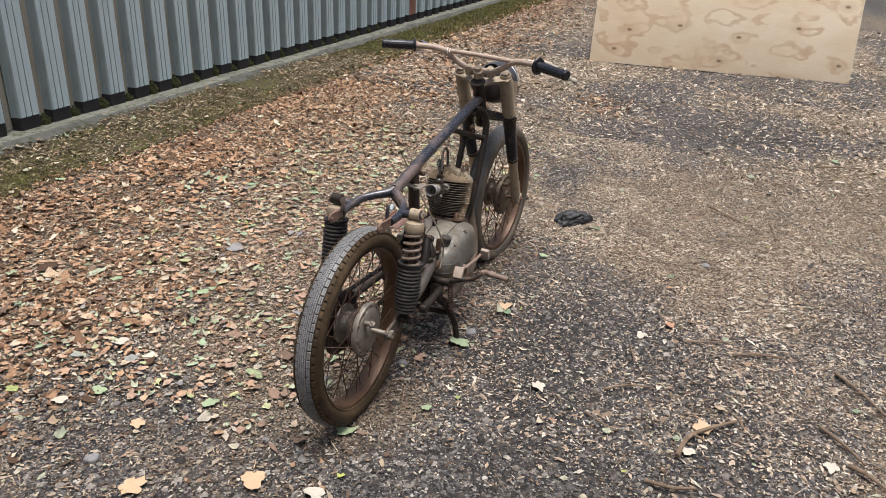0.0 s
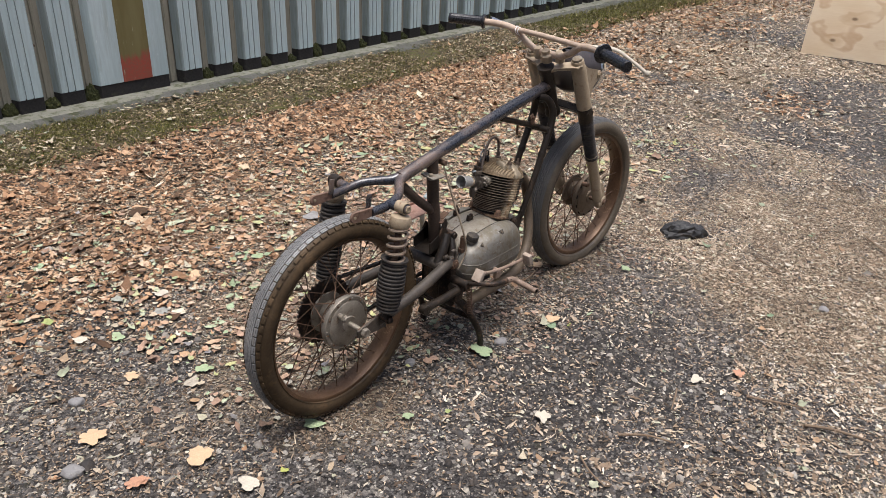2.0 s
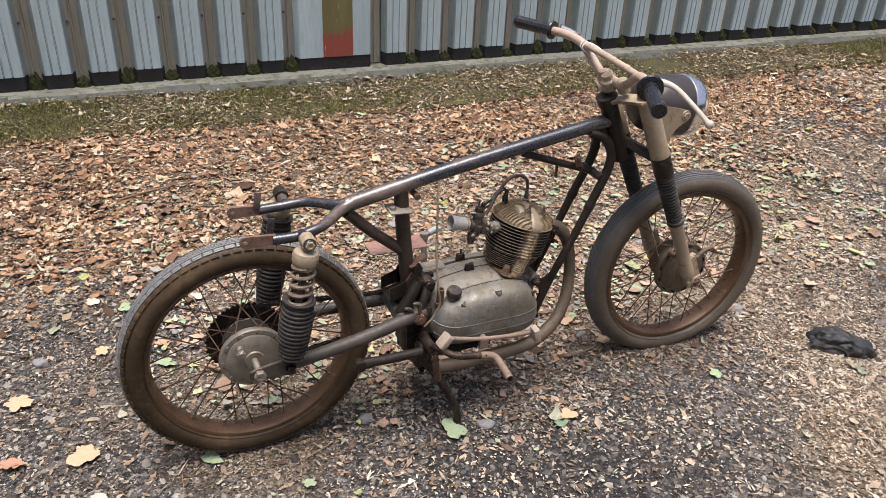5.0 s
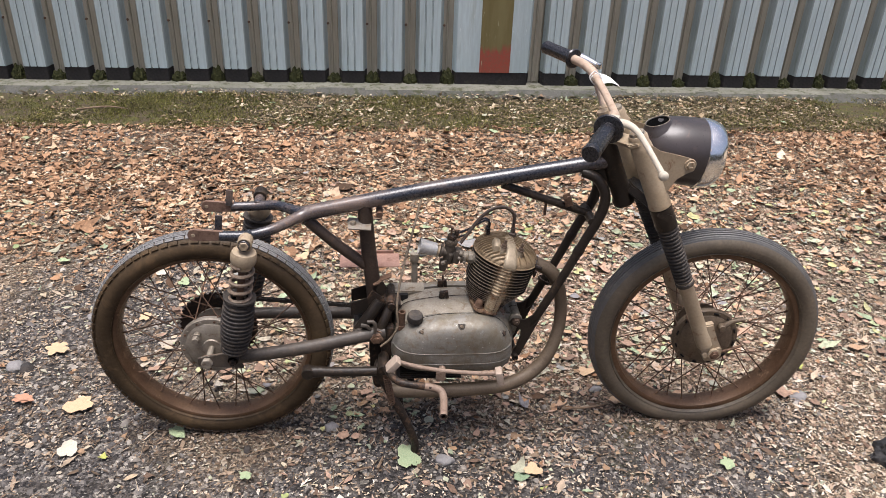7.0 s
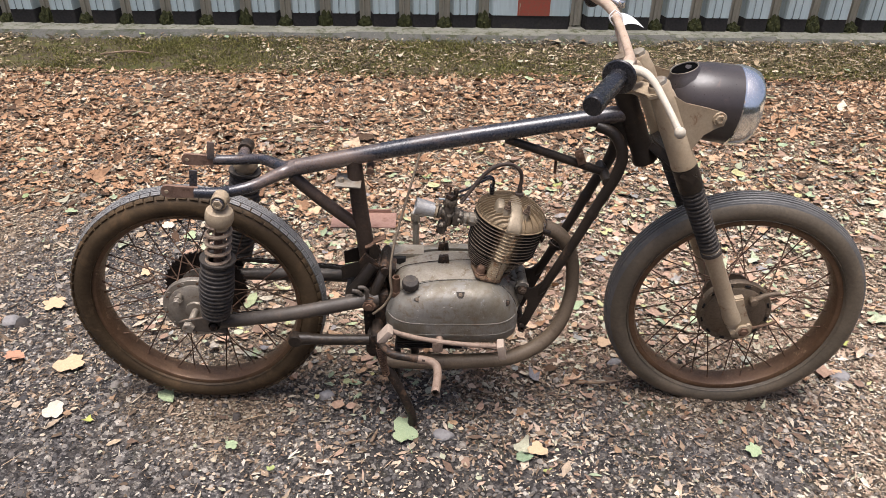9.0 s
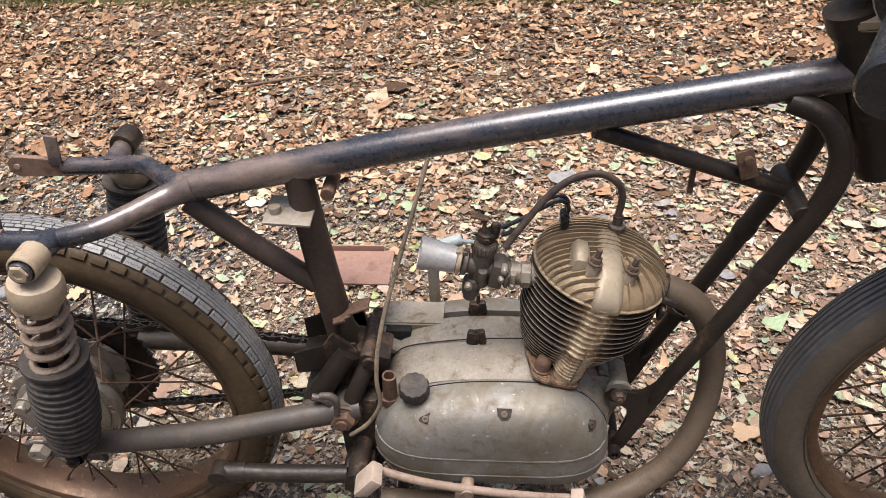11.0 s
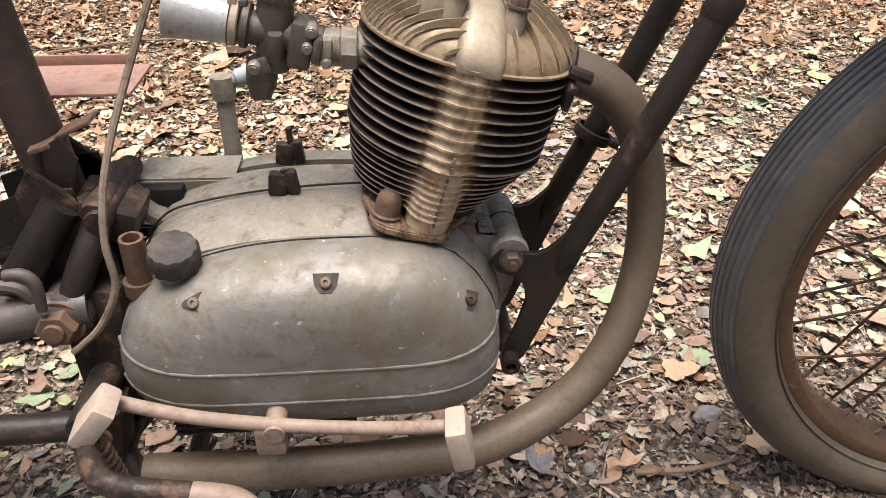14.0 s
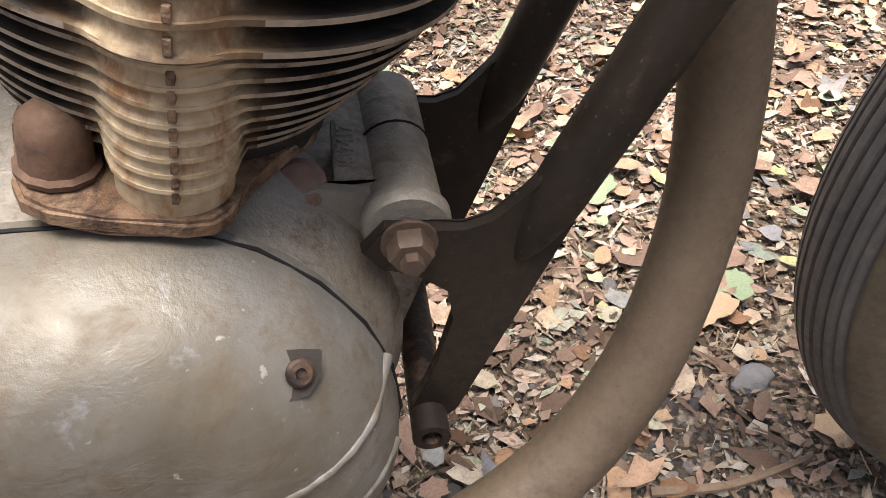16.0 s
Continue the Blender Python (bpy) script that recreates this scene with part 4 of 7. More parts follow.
# axles, brake arms, sprocket and chain
bm = B()
rod(bm, (-0.633, -0.119, 0.296), (-0.633, 0.120, 0.296), 0.008)
hexnut(bm, (-0.633, -0.108, 0.296), (0, -1, 0), 0.014, 0.012)
rod(bm, (-0.665, -0.045, 0.335), (-0.665, -0.078, 0.335), 0.008)
hexnut(bm, (-0.665, -0.066, 0.335), (0, -1, 0), 0.010, 0.008)
part("rear_axle", bm, HUBM, bike, "worn steel rear axle with nuts")
bm = B()
slab(bm, [(-0.646, 0.285), (-0.646, 0.308), (-0.57, 0.320), (-0.565, 0.296)], -0.104, -0.098, 0.001)
part("axle_lug", bm, RUST, bike)
bm = B()
rod(bm, (0.640, -0.112, 0.288), (0.640, 0.112, 0.288), 0.0075)
hexnut(bm, (0.640, -0.098, 0.288), (0, -1, 0), 0.013, 0.010)
tube(bm, [(0.665, -0.06, 0.262), (0.70, -0.062, 0.272), (0.735, -0.06, 0.285)], 0.0035, 8)
rod(bm, (0.585, -0.035, 0.36), (0.585, -0.062, 0.36), 0.009)
part("front_axle", bm, RUST, bike, "rusty front axle and brake pivot")
bm = B()
Mz = Matrix.Translation((-0.633, 0, 0.296)) @ pose(0, 0, 0, -90, 0, 0)
teeth = []
for k in range(92):
    teeth.append(0.098 + (0.003 if k % 2 else -0.003))
poly = [(-0.633 + teeth[k] * math.cos(2 * math.pi * k / 92), 0.296 + teeth[k] * math.sin(2 * math.pi * k / 92)) for k in range(92)]
slab(bm, poly, 0.050, 0.055)
part("sprocket", bm, DARKSTEEL, bike, "dark oily toothed rear sprocket")
for z0, z1 in ((0.385, 0.338), (0.200, 0.268)):
    bm = B()
    n = 34
    for k in range(n):
        t = (k + 0.5) / n
        x, z = -0.633 + 0.50 * t, z0 + (z1 - z0) * t
        ang = math.degrees(math.atan2(z1 - z0, 0.50))
        for s in (-1, 1):
            block(bm, (0.0165, 0.0016, 0.009), pose(x, 0.0525 + s * (0.0045 if k % 2 else 0.0028), z, 0, -ang, 0))
        rod(bm, (x, 0.047, z), (x, 0.058, z), 0.0036, 6)
    part("chain", bm, CHAINM, bike, "dark oily roller drive chain")

# swinging arm
bm = B()
for s in (1, -1):
    tube(bm, [(-0.205, -0.060 * s, 0.334 + 0.008 * s), (-0.26, -0.072 * s, 0.328 + 0.012 * s), (-0.40, -0.092 * s, 0.314 + 0.008 * s), (-0.575, -0.100 * s, 0.300)], [0.0165, 0.0165, 0.0165, 0.015], 14)
    slab(bm, [(-0.548, 0.276), (-0.555, 0.318), (-0.60, 0.318), (-0.655, 0.306), (-0.655, 0.286), (-0.60, 0.280)], -0.105 * s - 0.004, -0.105 * s + 0.004, 0.001)
rod(bm, (-0.222, -0.072, 0.338), (-0.222, 0.072, 0.338), 0.021)
rod(bm, (-0.265, -0.070, 0.340), (-0.265, 0.070, 0.340), 0.0175)
tube(bm, [(-0.236, -0.07, 0.345), (-0.246, -0.07, 0.366), (-0.262, -0.07, 0.371)], 0.005, 8)
arm = part("swinging_arm", bm, DUSTY, bike, "black rear swinging arm dulled with dust")
bm = B()
tube(bm, [(-0.268, -0.050, 0.345), (-0.240, -0.046, 0.385), (-0.214, -0.036, 0.420)], 0.0150, 14)
part("arm_brace", bm, BLACK, bike, "black tube stub rising behind the pivot")
bm = B()
tube(bm, [(-0.220, -0.060, 0.340), (-0.206, -0.054, 0.372), (-0.192, -0.036, 0.402)], 0.0115, 14)
part("pivot_stub", bm, BLACK, bike)
bm = B()
tube(bm, [(-0.246, -0.085, 0.390), (-0.234, -0.085, 0.390), (-0.227, -0.085, 0.381), (-0.228, -0.085, 0.358)], [0.0045, 0.005, 0.005, 0.004], 10)
part("cable_hook", bm, DUSTY, bike, "small bent hook on the swinging arm")
bm = B()
hexnut(bm, (-0.224, -0.076, 0.338), (0, -1, 0), 0.0155, 0.011)
rod(bm, (-0.224, -0.086, 0.338), (-0.224, -0.0900, 0.338), 0.0080, 14)
part("pivot_bolt", bm, RUST, bike, "rusty pivot bolt head")


# rear suspension
def shock(side):
    top, bot = Vector((-0.511, -0.128 * side, 0.634)), Vector((-0.566, -0.124 * side, 0.318))
    d = (bot - top).normalized()
    bm = B()
    L = (bot - top).length
    m = along(top, bot)
    lathe(bm, [(0, 0.02), (0.012, 0.018), (0.0265, 0.024), (0.029, 0.031), (0.029, 0.046), (0.026, 0.054), (0.020, 0.060), (0.020, 0.066), (0, 0.066)], m, 26)
    s = part("rear_shock", bm, CREAM, bike, "rear shock absorber with a cream cap and exposed rusty spring" if side > 0 else "rear shock absorber with a cream cap and full rubber bellows")
    bm = B()
    rod(bm, top + Vector((0, 0.016, 0)), top - Vector((0, 0.016, 0)), 0.0165)
    hexnut(bm, (top.x, top.y - 0.016 * side, top.z), (0, -side, 0), 0.011, 0.008)
    part("top_eye", bm, CREAM if side > 0 else BLACK, s, "cream painted top eye with bolt" if side > 0 else "black top eye")
    bm = B()
    rod(bm, top + d * 0.06, top + d * (L - 0.04), 0.0085)
    part("damper_rod", bm, RUST, s)
    if side > 0:
        bm = B()
        coil(bm, top + d * 0.056, top + d * 0.158, 0.0238, 0.0047, 4.6)
        part("spring", bm, SPRINGM, s, "thick coil spring in flaking tan and rust")
        a0, n = 0.148, 14
    else:
        a0, n = 0.064, 20
    bm = B()
    step = (L - 0.022 - a0) / n
    prof = [(0.018, a0), (0.0335, a0 - 0.005), (0.0375, a0 - 0.005), (0.0378, a0 - 0.001)]
    for k in range(n):
        t = k / (n - 1)
        r = 0.0345 + 0.0035 * math.sin(math.pi * min(1, t * 1.2)) - 0.004 * max(0, t - 0.75) * 4
        prof += [(r - 0.0055, a0 + step * k), (r, a0 + step * (k + 0.3)), (r, a0 + step * (k + 0.6)), (r - 0.0055, a0 + step * (k + 0.95))]
    lathe(bm, prof + [(0.015, L - 0.02)], m, 30)
    part("bellows", bm, BELLOWS, s, "dusty black ribbed rubber bellows")
    bm = B()
    rod(bm, bot + Vector((0, 0.014, 0)), bot - Vector((0, 0.014, 0)), 0.013)
    rod(bm, bot - d * 0.03, bot, 0.011)
    hexnut(bm, (bot.x, bot.y - 0.014 * side, bot.z), (0, -side, 0), 0.009, 0.008)
    part("bottom_eye", bm, DARKSTEEL, s)


shock(1)
shock(-1)

# front fork, yokes and lamp brackets
FT, FB = Vector((0.352, 0, 0.872)), Vector((0.632, 0, 0.276))
FD = (FB - FT).normalized()
for side in (1, -1):
    off = Vector((0, -0.0885 * side, 0))
    top = FT + off
    at = lambda s: top + FD * s
    m = along(top, FB + off)
    bm = B()
    lathe(bm, [(0, -0.004), (0.019, -0.004), (0.0215, 0.0), (0.0215, 0.018), (0.0235, 0.022), (0.0248, 0.035), (0.0252, 0.175), (0.0262, 0.178), (0.0262, 0.186), (0.02, 0.187)], m, 26)
    fork = part("fork_leg", bm, CREAM, bike, "front fork leg in dirty cream paint with a black bellows")
    bm = B()
    lathe(bm, [(0, -0.014), (0.011, -0.014), (0.0165, -0.011), (0.018, -0.003), (0, -0.003)], m, 8)
    part("fork_cap", bm, ALLOY, fork, "pale hexagonal fork cap nut")
    bm = B()
    lathe(bm, [(0.02, 0.187), (0.0258, 0.189), (0.0260, 0.244), (0.025, 0.246), (0.02, 0.248)], m, 26)
    part("fork_collar", bm, BLACK, fork)
    bm = B()
    prof, n = [(0.02, 0.244)], 16
    for k in range(n):
        z, r = 0.246 + 0.0102 * k, 0.0248 - 0.0002 * k
        prof += [(r - 0.0045, z), (r, z + 0.003), (r, z + 0.006), (r - 0.0045, z + 0.0095)]
    lathe(bm, prof + [(0.0225, 0.412), (0.0225, 0.420), (0.018, 0.421)], m, 26)
    part("fork_bellows", bm, BELLOWS, fork, "black ribbed rubber bellows")
    bm = B()
    lathe(bm, [(0.0, 0.40), (0.0205, 0.41), (0.0205, 0.432), (0.0188, 0.436), (0.0188, 0.585), (0.0205, 0.60), (0.0195, 0.622), (0.0, 0.625)], m, 24)
    part("fork_slider", bm, CREAM, fork, "cream fork slider with worn paint")
    bm = B()
    c = FB + off
    slab(bm, [(0.600, 0.372), (0.625, 0.378), (0.640, 0.330), (0.662, 0.300), (0.664, 0.278), (0.650, 0.262), (0.622, 0.264), (0.610, 0.290), (0.588, 0.335)], off.y - 0.010, off.y + 0.010, 0.003)
    rod(bm, (0.640, off.y - 0.017, 0.288), (0.640, off.y + 0.017, 0.288), 0.017)
    rod(bm, (0.617, off.y - 0.016, 0.285), (0.617, off.y + 0.01, 0.285), 0.007)
    rod(bm, (0.650, off.y - 0.016, 0.302), (0.650, off.y + 0.01, 0.302), 0.0065)
    part("axle_clamp", bm, CREAM, fork, "pale fork end clamp")
    bm = B()
    y = off.y - 0.014 * side
    slab(bm, [(0.372, 0.862), (0.405, 0.842), (0.452, 0.832), (0.482, 0.824), (0.492, 0.812), (0.488, 0.796), (0.470, 0.788), (0.452, 0.776), (0.436, 0.748), (0.432, 0.715), (0.415, 0.72)], y - 0.0015, y + 0.0015, 0.0005)
    part("lamp_bracket", bm, CREAM, fork, "cream sheet-metal headlamp ear")
    bm = B()
    hexnut(bm, (0.477, y - 0.002 * side, 0.811), (0, -side, 0), 0.0095, 0.007)
    lathe(bm, [(0, 0), (0.014, 0), (0.013, 0.003), (0, 0.003)], along((0.477, y - 0.0015 * side, 0.811), (0.477, y - side, 0.811)), 20)
    part("lamp_bolt", bm, CREAM, fork, "pale bolt and washer")
bm = B()
slab(bm, [(-0.018, -0.104), (0.0, -0.112), (0.018, -0.104), (0.022, -0.088), (0.004, -0.060), (-0.014, -0.024), (-0.014, 0.024), (0.004, 0.060), (0.022, 0.088), (0.018, 0.104), (0.0, 0.112), (-0.018, 0.104), (-0.022, 0.080), (-0.038, 0.040), (-0.060, 0.022), (-0.064, 0.0), (-0.060, -0.022), (-0.038, -0.040), (-0.022, -0.080)], -0.005, 0.005, 0.002, along(FT + Vector((-0.004, 0, -0.014)), FT + FD) @ pose(0, 0, 0, 90, 0, 0) @ pose(0, 0, 0, 0, 90, 0))
part("top_yoke", bm, CREAM, bike, "cream top fork yoke")
bm = B()
lathe(bm, [(0, 0), (0.018, 0), (0.02, 0.004), (0.02, 0.025), (0.014, 0.03), (0.014, 0.042), (0.0, 0.044)], along((0.309, 0, 0.862), (0.291, 0, 0.905)), 8)
for s in (-1, 1):
    lathe(bm, [(0, 0), (0.016, 0), (0.017, 0.02), (0.012, 0.034), (0, 0.036)], along((0.322, 0.042 * s, 0.868), (0.307, 0.042 * s, 0.905)), 14)
part("stem_nut", bm, CREAM, bike, "cream painted stem nut and bar clamps")
bm = B()
m = along(FT + FD * 0.195, FB)
slab(bm, [(-0.06, -0.02), (-0.03, -0.05), (-0.01, -0.112), (0.02, -0.116), (0.032, -0.09), (0.026, -0.05), (0.02, 0.0), (0.026, 0.05), (0.032, 0.09), (0.02, 0.116), (-0.01, 0.112), (-0.03, 0.05), (-0.06, 0.02)], -0.012, 0.012, 0.004, pose(0.432, 0, 0.690, 0, 25, 0) @ pose(0, 0, 0, 90, 0, 0))
part("bottom_yoke", bm, BLACK, bike, "black bottom fork yoke")

# headlamp
LM = pose(0.498, -0.003, 0.806, 0, 97, -3)
bm = B()
lathe(bm, [(0.0, -0.108), (0.026, -0.106), (0.050, -0.096), (0.066, -0.076), (0.0745, -0.052), (0.0785, -0.025), (0.0800, 0.005), (0.0805, 0.036), (0.076, 0.038), (0.070, 0.02), (0, 0.01)], LM, 44)
lamp = part("headlamp", bm, LAMPBLACK, bike, "faded black bullet headlamp shell with an empty instrument hole")
bm = B()
lathe(bm, [(0.0805, 0.031), (0.0826, 0.033), (0.0826, 0.042), (0.0805, 0.056), (0.0752, 0.072), (0.0705, 0.076), (0.069, 0.071), (0.0735, 0.056), (0.077, 0.038)], LM, 56, True)
part("lamp_rim", bm, CHROME, lamp, "dull chrome headlamp rim")
bm = B()
lathe(bm, [(0, 0.050), (0.05, 0.060), (0.0705, 0.071), (0.0705, 0.067), (0.05, 0.055), (0, 0.045)], LM, 36)
part("lamp_lens", bm, DARKSTEEL, lamp)
bm = B()
HM = pose(0.424, -0.006, 0.8755, 0, -20, 0)
lathe(bm, [(0.0262, -0.020), (0.0262, 0.0028), (0.0272, 0.0040), (0.0286, 0.0034), (0.0300, 0.0), (0.0335, -0.0065), (0.040, -0.014), (0.044, -0.026)], HM, 36)
part("instrument_ring", bm, LAMPBLACK, lamp)
bm = B()
lathe(bm, [(0.0264, 0.0036), (0.0272, 0.0046), (0.0282, 0.0040)], HM, 36)
part("ring_edge", bm, ALLOY, lamp, "bare bright edge of the instrument hole")
# The shell is uncut; a black disc above it paints the hole's shade.
bm = B()
lathe(bm, [(0.0262, 0.0), (0.0, 0.0), (0.0, -0.006), (0.0262, -0.006)], HM @ pose(0, 0, 0.0016), 30)
part("instrument_hole_shade", bm, VOID, lamp, "black disc painting the shade of the empty instrument hole")

# handlebar
bm = B()
BAR = [(0.268, 0.262, 0.956), (0.290, 0.195, 0.955), (0.303, 0.140, 0.945), (0.313, 0.095, 0.912), (0.314, 0.050, 0.890), (0.312, 0.0, 0.887), (0.306, -0.050, 0.888), (0.294, -0.095, 0.907), (0.276, -0.140, 0.936), (0.257, -0.195, 0.943), (0.226, -0.262, 0.940)]
tube(bm, BAR, 0.0112, 14, 8)
bar = part("handlebar", bm, PINK, bike, "braced handlebar in faded pinkish brown paint")
bm = B()
tube(bm, [(0.302, 0.145, 0.946), (0.291, 0.0, 0.944), (0.277, -0.145, 0.938)], 0.0085, 12)
part("cross_brace", bm, PINK, bar)
for a, b, lab in (((0.276, 0.245, 0.956), (0.226, 0.358, 0.958), "smooth black rubber grip with a flange"), ((0.236, -0.240, 0.941), (0.169, -0.362, 0.934), "smooth black rubber twist grip with a wide flange")):
    bm = B()
    L = (Vector(b) - Vector(a)).length
    fl = 0.0305 if a[1] < 0 else 0.0250
    lathe(bm, [(0.012, -0.004), (fl - 0.002, -0.002), (fl, 0.002), (fl - 0.002, 0.006), (0.0175, 0.009)], along(a, b), 28)
    m, rings = along(a, b), []
    for h, r, flute in ((0.008, 0.0172, 0), (0.016, 0.0168, 1), (L - 0.016, 0.0168, 1), (L - 0.012, 0.0175, 0), (L - 0.004, 0.0175, 0), (L, 0.0155, 0)):
        rings.append([bm.verts.new(m @ Vector((q * math.cos(u), q * math.sin(u), h))) for q, u in ((r - 0.0012 * flute * (k % 4 == 0), 2 * math.pi * k / 48) for k in range(48))])
    for ra, rb in zip(rings, rings[1:]):
        for k in range(48):
            bm.faces.new((ra[k], ra[(k + 1) % 48], rb[(k + 1) % 48], rb[k]))
    bm.faces.new(rings[-1])
    part("grip", bm, GRIP, bar, lab)
bm = B()
tube(bm, [(0.250, -0.222, 0.946), (0.268, -0.235, 0.950), (0.285, -0.265, 0.945), (0.304, -0.315, 0.915), (0.317, -0.352, 0.889)], [0.010, 0.009, 0.0062, 0.0055, 0.006], 10, flat=0.75)
bmesh.ops.create_uvsphere(bm, u_segments=12, v_segments=8, radius=0.0098, matrix=Matrix.Translation((0.318, -0.354, 0.888)))
block(bm, (0.02, 0.03, 0.022), pose(0.256, -0.205, 0.944, 0, 0, -25), 0.004)
part("brake_lever", bm, PALE, bar, "pale ball-ended brake lever")
bm = B()
tube(bm, [(0.286, 0.225, 0.968), (0.308, 0.216, 0.960), (0.330, 0.205, 0.950)], [0.010, 0.0085, 0.0075], 10, flat=0.6)
rod(bm, (0.330, 0.206, 0.942), (0.330, 0.206, 0.957), 0.0085)
part("clutch_lever_stub", bm, CHROME, bar, "broken chrome lever stub")
tag_bm = B()
for pts in ([(0.298, 0.125, 0.958), (0.316, 0.122, 0.945), (0.300, 0.120, 0.930), (0.287, 0.122, 0.944), (0.298, 0.125, 0.958)], [(0.301, 0.115, 0.955), (0.314, 0.112, 0.942), (0.300, 0.111, 0.929), (0.287, 0.113, 0.943), (0.301, 0.115, 0.955)], [(0.300, 0.120, 0.931), (0.303, 0.105, 0.915), (0.296, 0.115, 0.902)]):
    tube(tag_bm, pts, 0.0013, 6, 5)
string = finish("string_tie", tag_bm, PAPER)
tagged(string, "white string knotted round the handlebar tube", "string")
bm = B()
grid = [[bm.verts.new(Vector((0.308 + 0.050 * u + 0.004 * v, 0.118 + 0.008 * math.sin(3 * u) - 0.03 * (v - 0.5) * (1 - 0.75 * u), 0.950 - 0.022 * u * u - 0.020 * v * (1 - 0.8 * u)))) for v in (0, 0.33, 0.66, 1)] for u in np.linspace(0, 1, 7)]
for a, b in zip(grid, grid[1:]):
    for k in range(3):
        bm.faces.new((a[k], a[k + 1], b[k + 1], b[k]))
bm.normal_update()
bmesh.ops.solidify(bm, geom=list(bm.faces), thickness=0.0006)
papertag = finish("paper_tag", bm, PAPER)
tagged(papertag, "white folded paper tag tied to the handlebar", "paper tag")

# ---- engine ----
def outline(pts, c, n=72):
    """The radius of a closed outline round c, for n even angles, smoothed."""
    p = spline(list(pts) + [pts[0]], 10)
    a = np.array([math.atan2(q[1] - c[1], q[0] - c[0]) for q in p])
    r = np.array([math.hypot(q[0] - c[0], q[1] - c[1]) for q in p])
    o = np.argsort(a)
    th = np.linspace(-math.pi, math.pi, n, endpoint=False)
    rr = np.interp(th, a[o], r[o], period=2 * math.pi)
    return th, sum(np.roll(rr, k) for k in (-1, 0, 1)) / 3


def pillow(bm, pts, c, y0, depth, power=5.0, levels=(1.0, 0.985, 0.96, 0.92, 0.86, 0.76, 0.6, 0.4, 0.2), back=0.0, shrink=1.0):
    """A rounded cast cover: rings that close in on c while they rise from y0 by depth."""
    th, rr = outline([(x, z, 0) for x, z in pts], c)
    rings = []
    if back:
        rings.append([bm.verts.new((c[0] + shrink * r * math.cos(t), y0 + back, c[1] + shrink * r * math.sin(t))) for t, r in zip(th, rr)])
        if shrink < 1:
            rings.append([bm.verts.new((c[0] + (0.3 * shrink + 0.7) * r * math.cos(t), y0 + back * 0.72, c[1] + (0.3 * shrink + 0.7) * r * math.sin(t))) for t, r in zip(th, rr)])
    for s in levels:
        y = y0 + depth * math.sqrt(max(0.0, 1 - s ** power))
        rings.append([bm.verts.new((c[0] + s * r * math.cos(t), y, c[1] + s * r * math.sin(t))) for t, r in zip(th, rr)])
    for a, b in zip(rings, rings[1:]):
        for k in range(len(th)):
            j = (k + 1) % len(th)
            bm.faces.new((a[k], a[j], b[j], b[k]))
    bm.faces.new(rings[-1])
    if back:
        bm.faces.new(rings[0])
    return bm


def on_cover(x, z):
    """The y of the timing cover's surface above the point (x, z)."""
    th, rr = COVER_OUT
    t = math.atan2(z - CC[1], x - CC[0])
    r = float(np.interp(t, th, rr, period=2 * math.pi))
    s = min(0.9999, math.hypot(x - CC[0], z - CC[1]) / r)
    return -0.060 - 0.056 * math.sqrt(1 - s ** 5)


CC = (-0.032, 0.312)
COVER = [(-0.190, 0.300), (-0.178, 0.338), (-0.152, 0.365), (-0.107, 0.384), (-0.059, 0.393), (-0.002, 0.395), (0.047, 0.392), (0.080, 0.379), (0.100, 0.357), (0.115, 0.328), (0.121, 0.290), (0.115, 0.256), (0.095, 0.242), (0.01, 0.238), (-0.09, 0.240), (-0.155, 0.246), (-0.182, 0.266)]
COVER_OUT = outline([(x, z, 0) for x, z in COVER], CC)

# crankcase
CASE_LINE = [(-0.192, 0.295), (-0.183, 0.345), (-0.160, 0.380), (-0.115, 0.396), (-0.060, 0.404), (0.0, 0.404), (0.045, 0.399), (0.085, 0.383), (0.112, 0.362), (0.128, 0.330), (0.132, 0.295), (0.122, 0.250), (0.095, 0.226), (0.01, 0.218), (-0.09, 0.220), (-0.155, 0.232), (-0.184, 0.258)]
bm = B()
pillow(bm, CASE_LINE, (-0.03, 0.312), 0.045, 0.030, 4.0, back=-0.099, shrink=0.885)
engine = part("engine", bm, CASE, bike, "small single-cylinder engine in stained cast aluminium")
bm = B()
pillow(bm, [(x * 0.97, z - 0.004) for x, z in CASE_LINE], (-0.03, 0.31), 0.078, 0.045, 4.0, back=-0.010)
part("primary_cover", bm, COVERM, engine, "dull aluminium primary drive cover")
bm = B()
pillow(bm, COVER, CC, -0.060, -0.056, 5.0, (1.0, 0.99, 0.975, 0.955, 0.93, 0.9, 0.86, 0.8, 0.7, 0.55, 0.35, 0.15), back=0.006)
part("timing_cover", bm, COVERM, engine, "dull rounded aluminium timing cover with scuffed patches")
th, rr = COVER_OUT
bm = B()
tube(bm, [(CC[0] + r * 1.004 * math.cos(t), -0.0585, CC[1] + r * 1.004 * math.sin(t)) for t, r in zip(th[::2], rr[::2])] + [(CC[0] + rr[0] * 1.004 * math.cos(th[0]), -0.0585, CC[1] + rr[0] * 1.004 * math.sin(th[0]))], 0.0008, 6, 1)
part("cover_joint", bm, DARK, engine, "dark oily joint line")
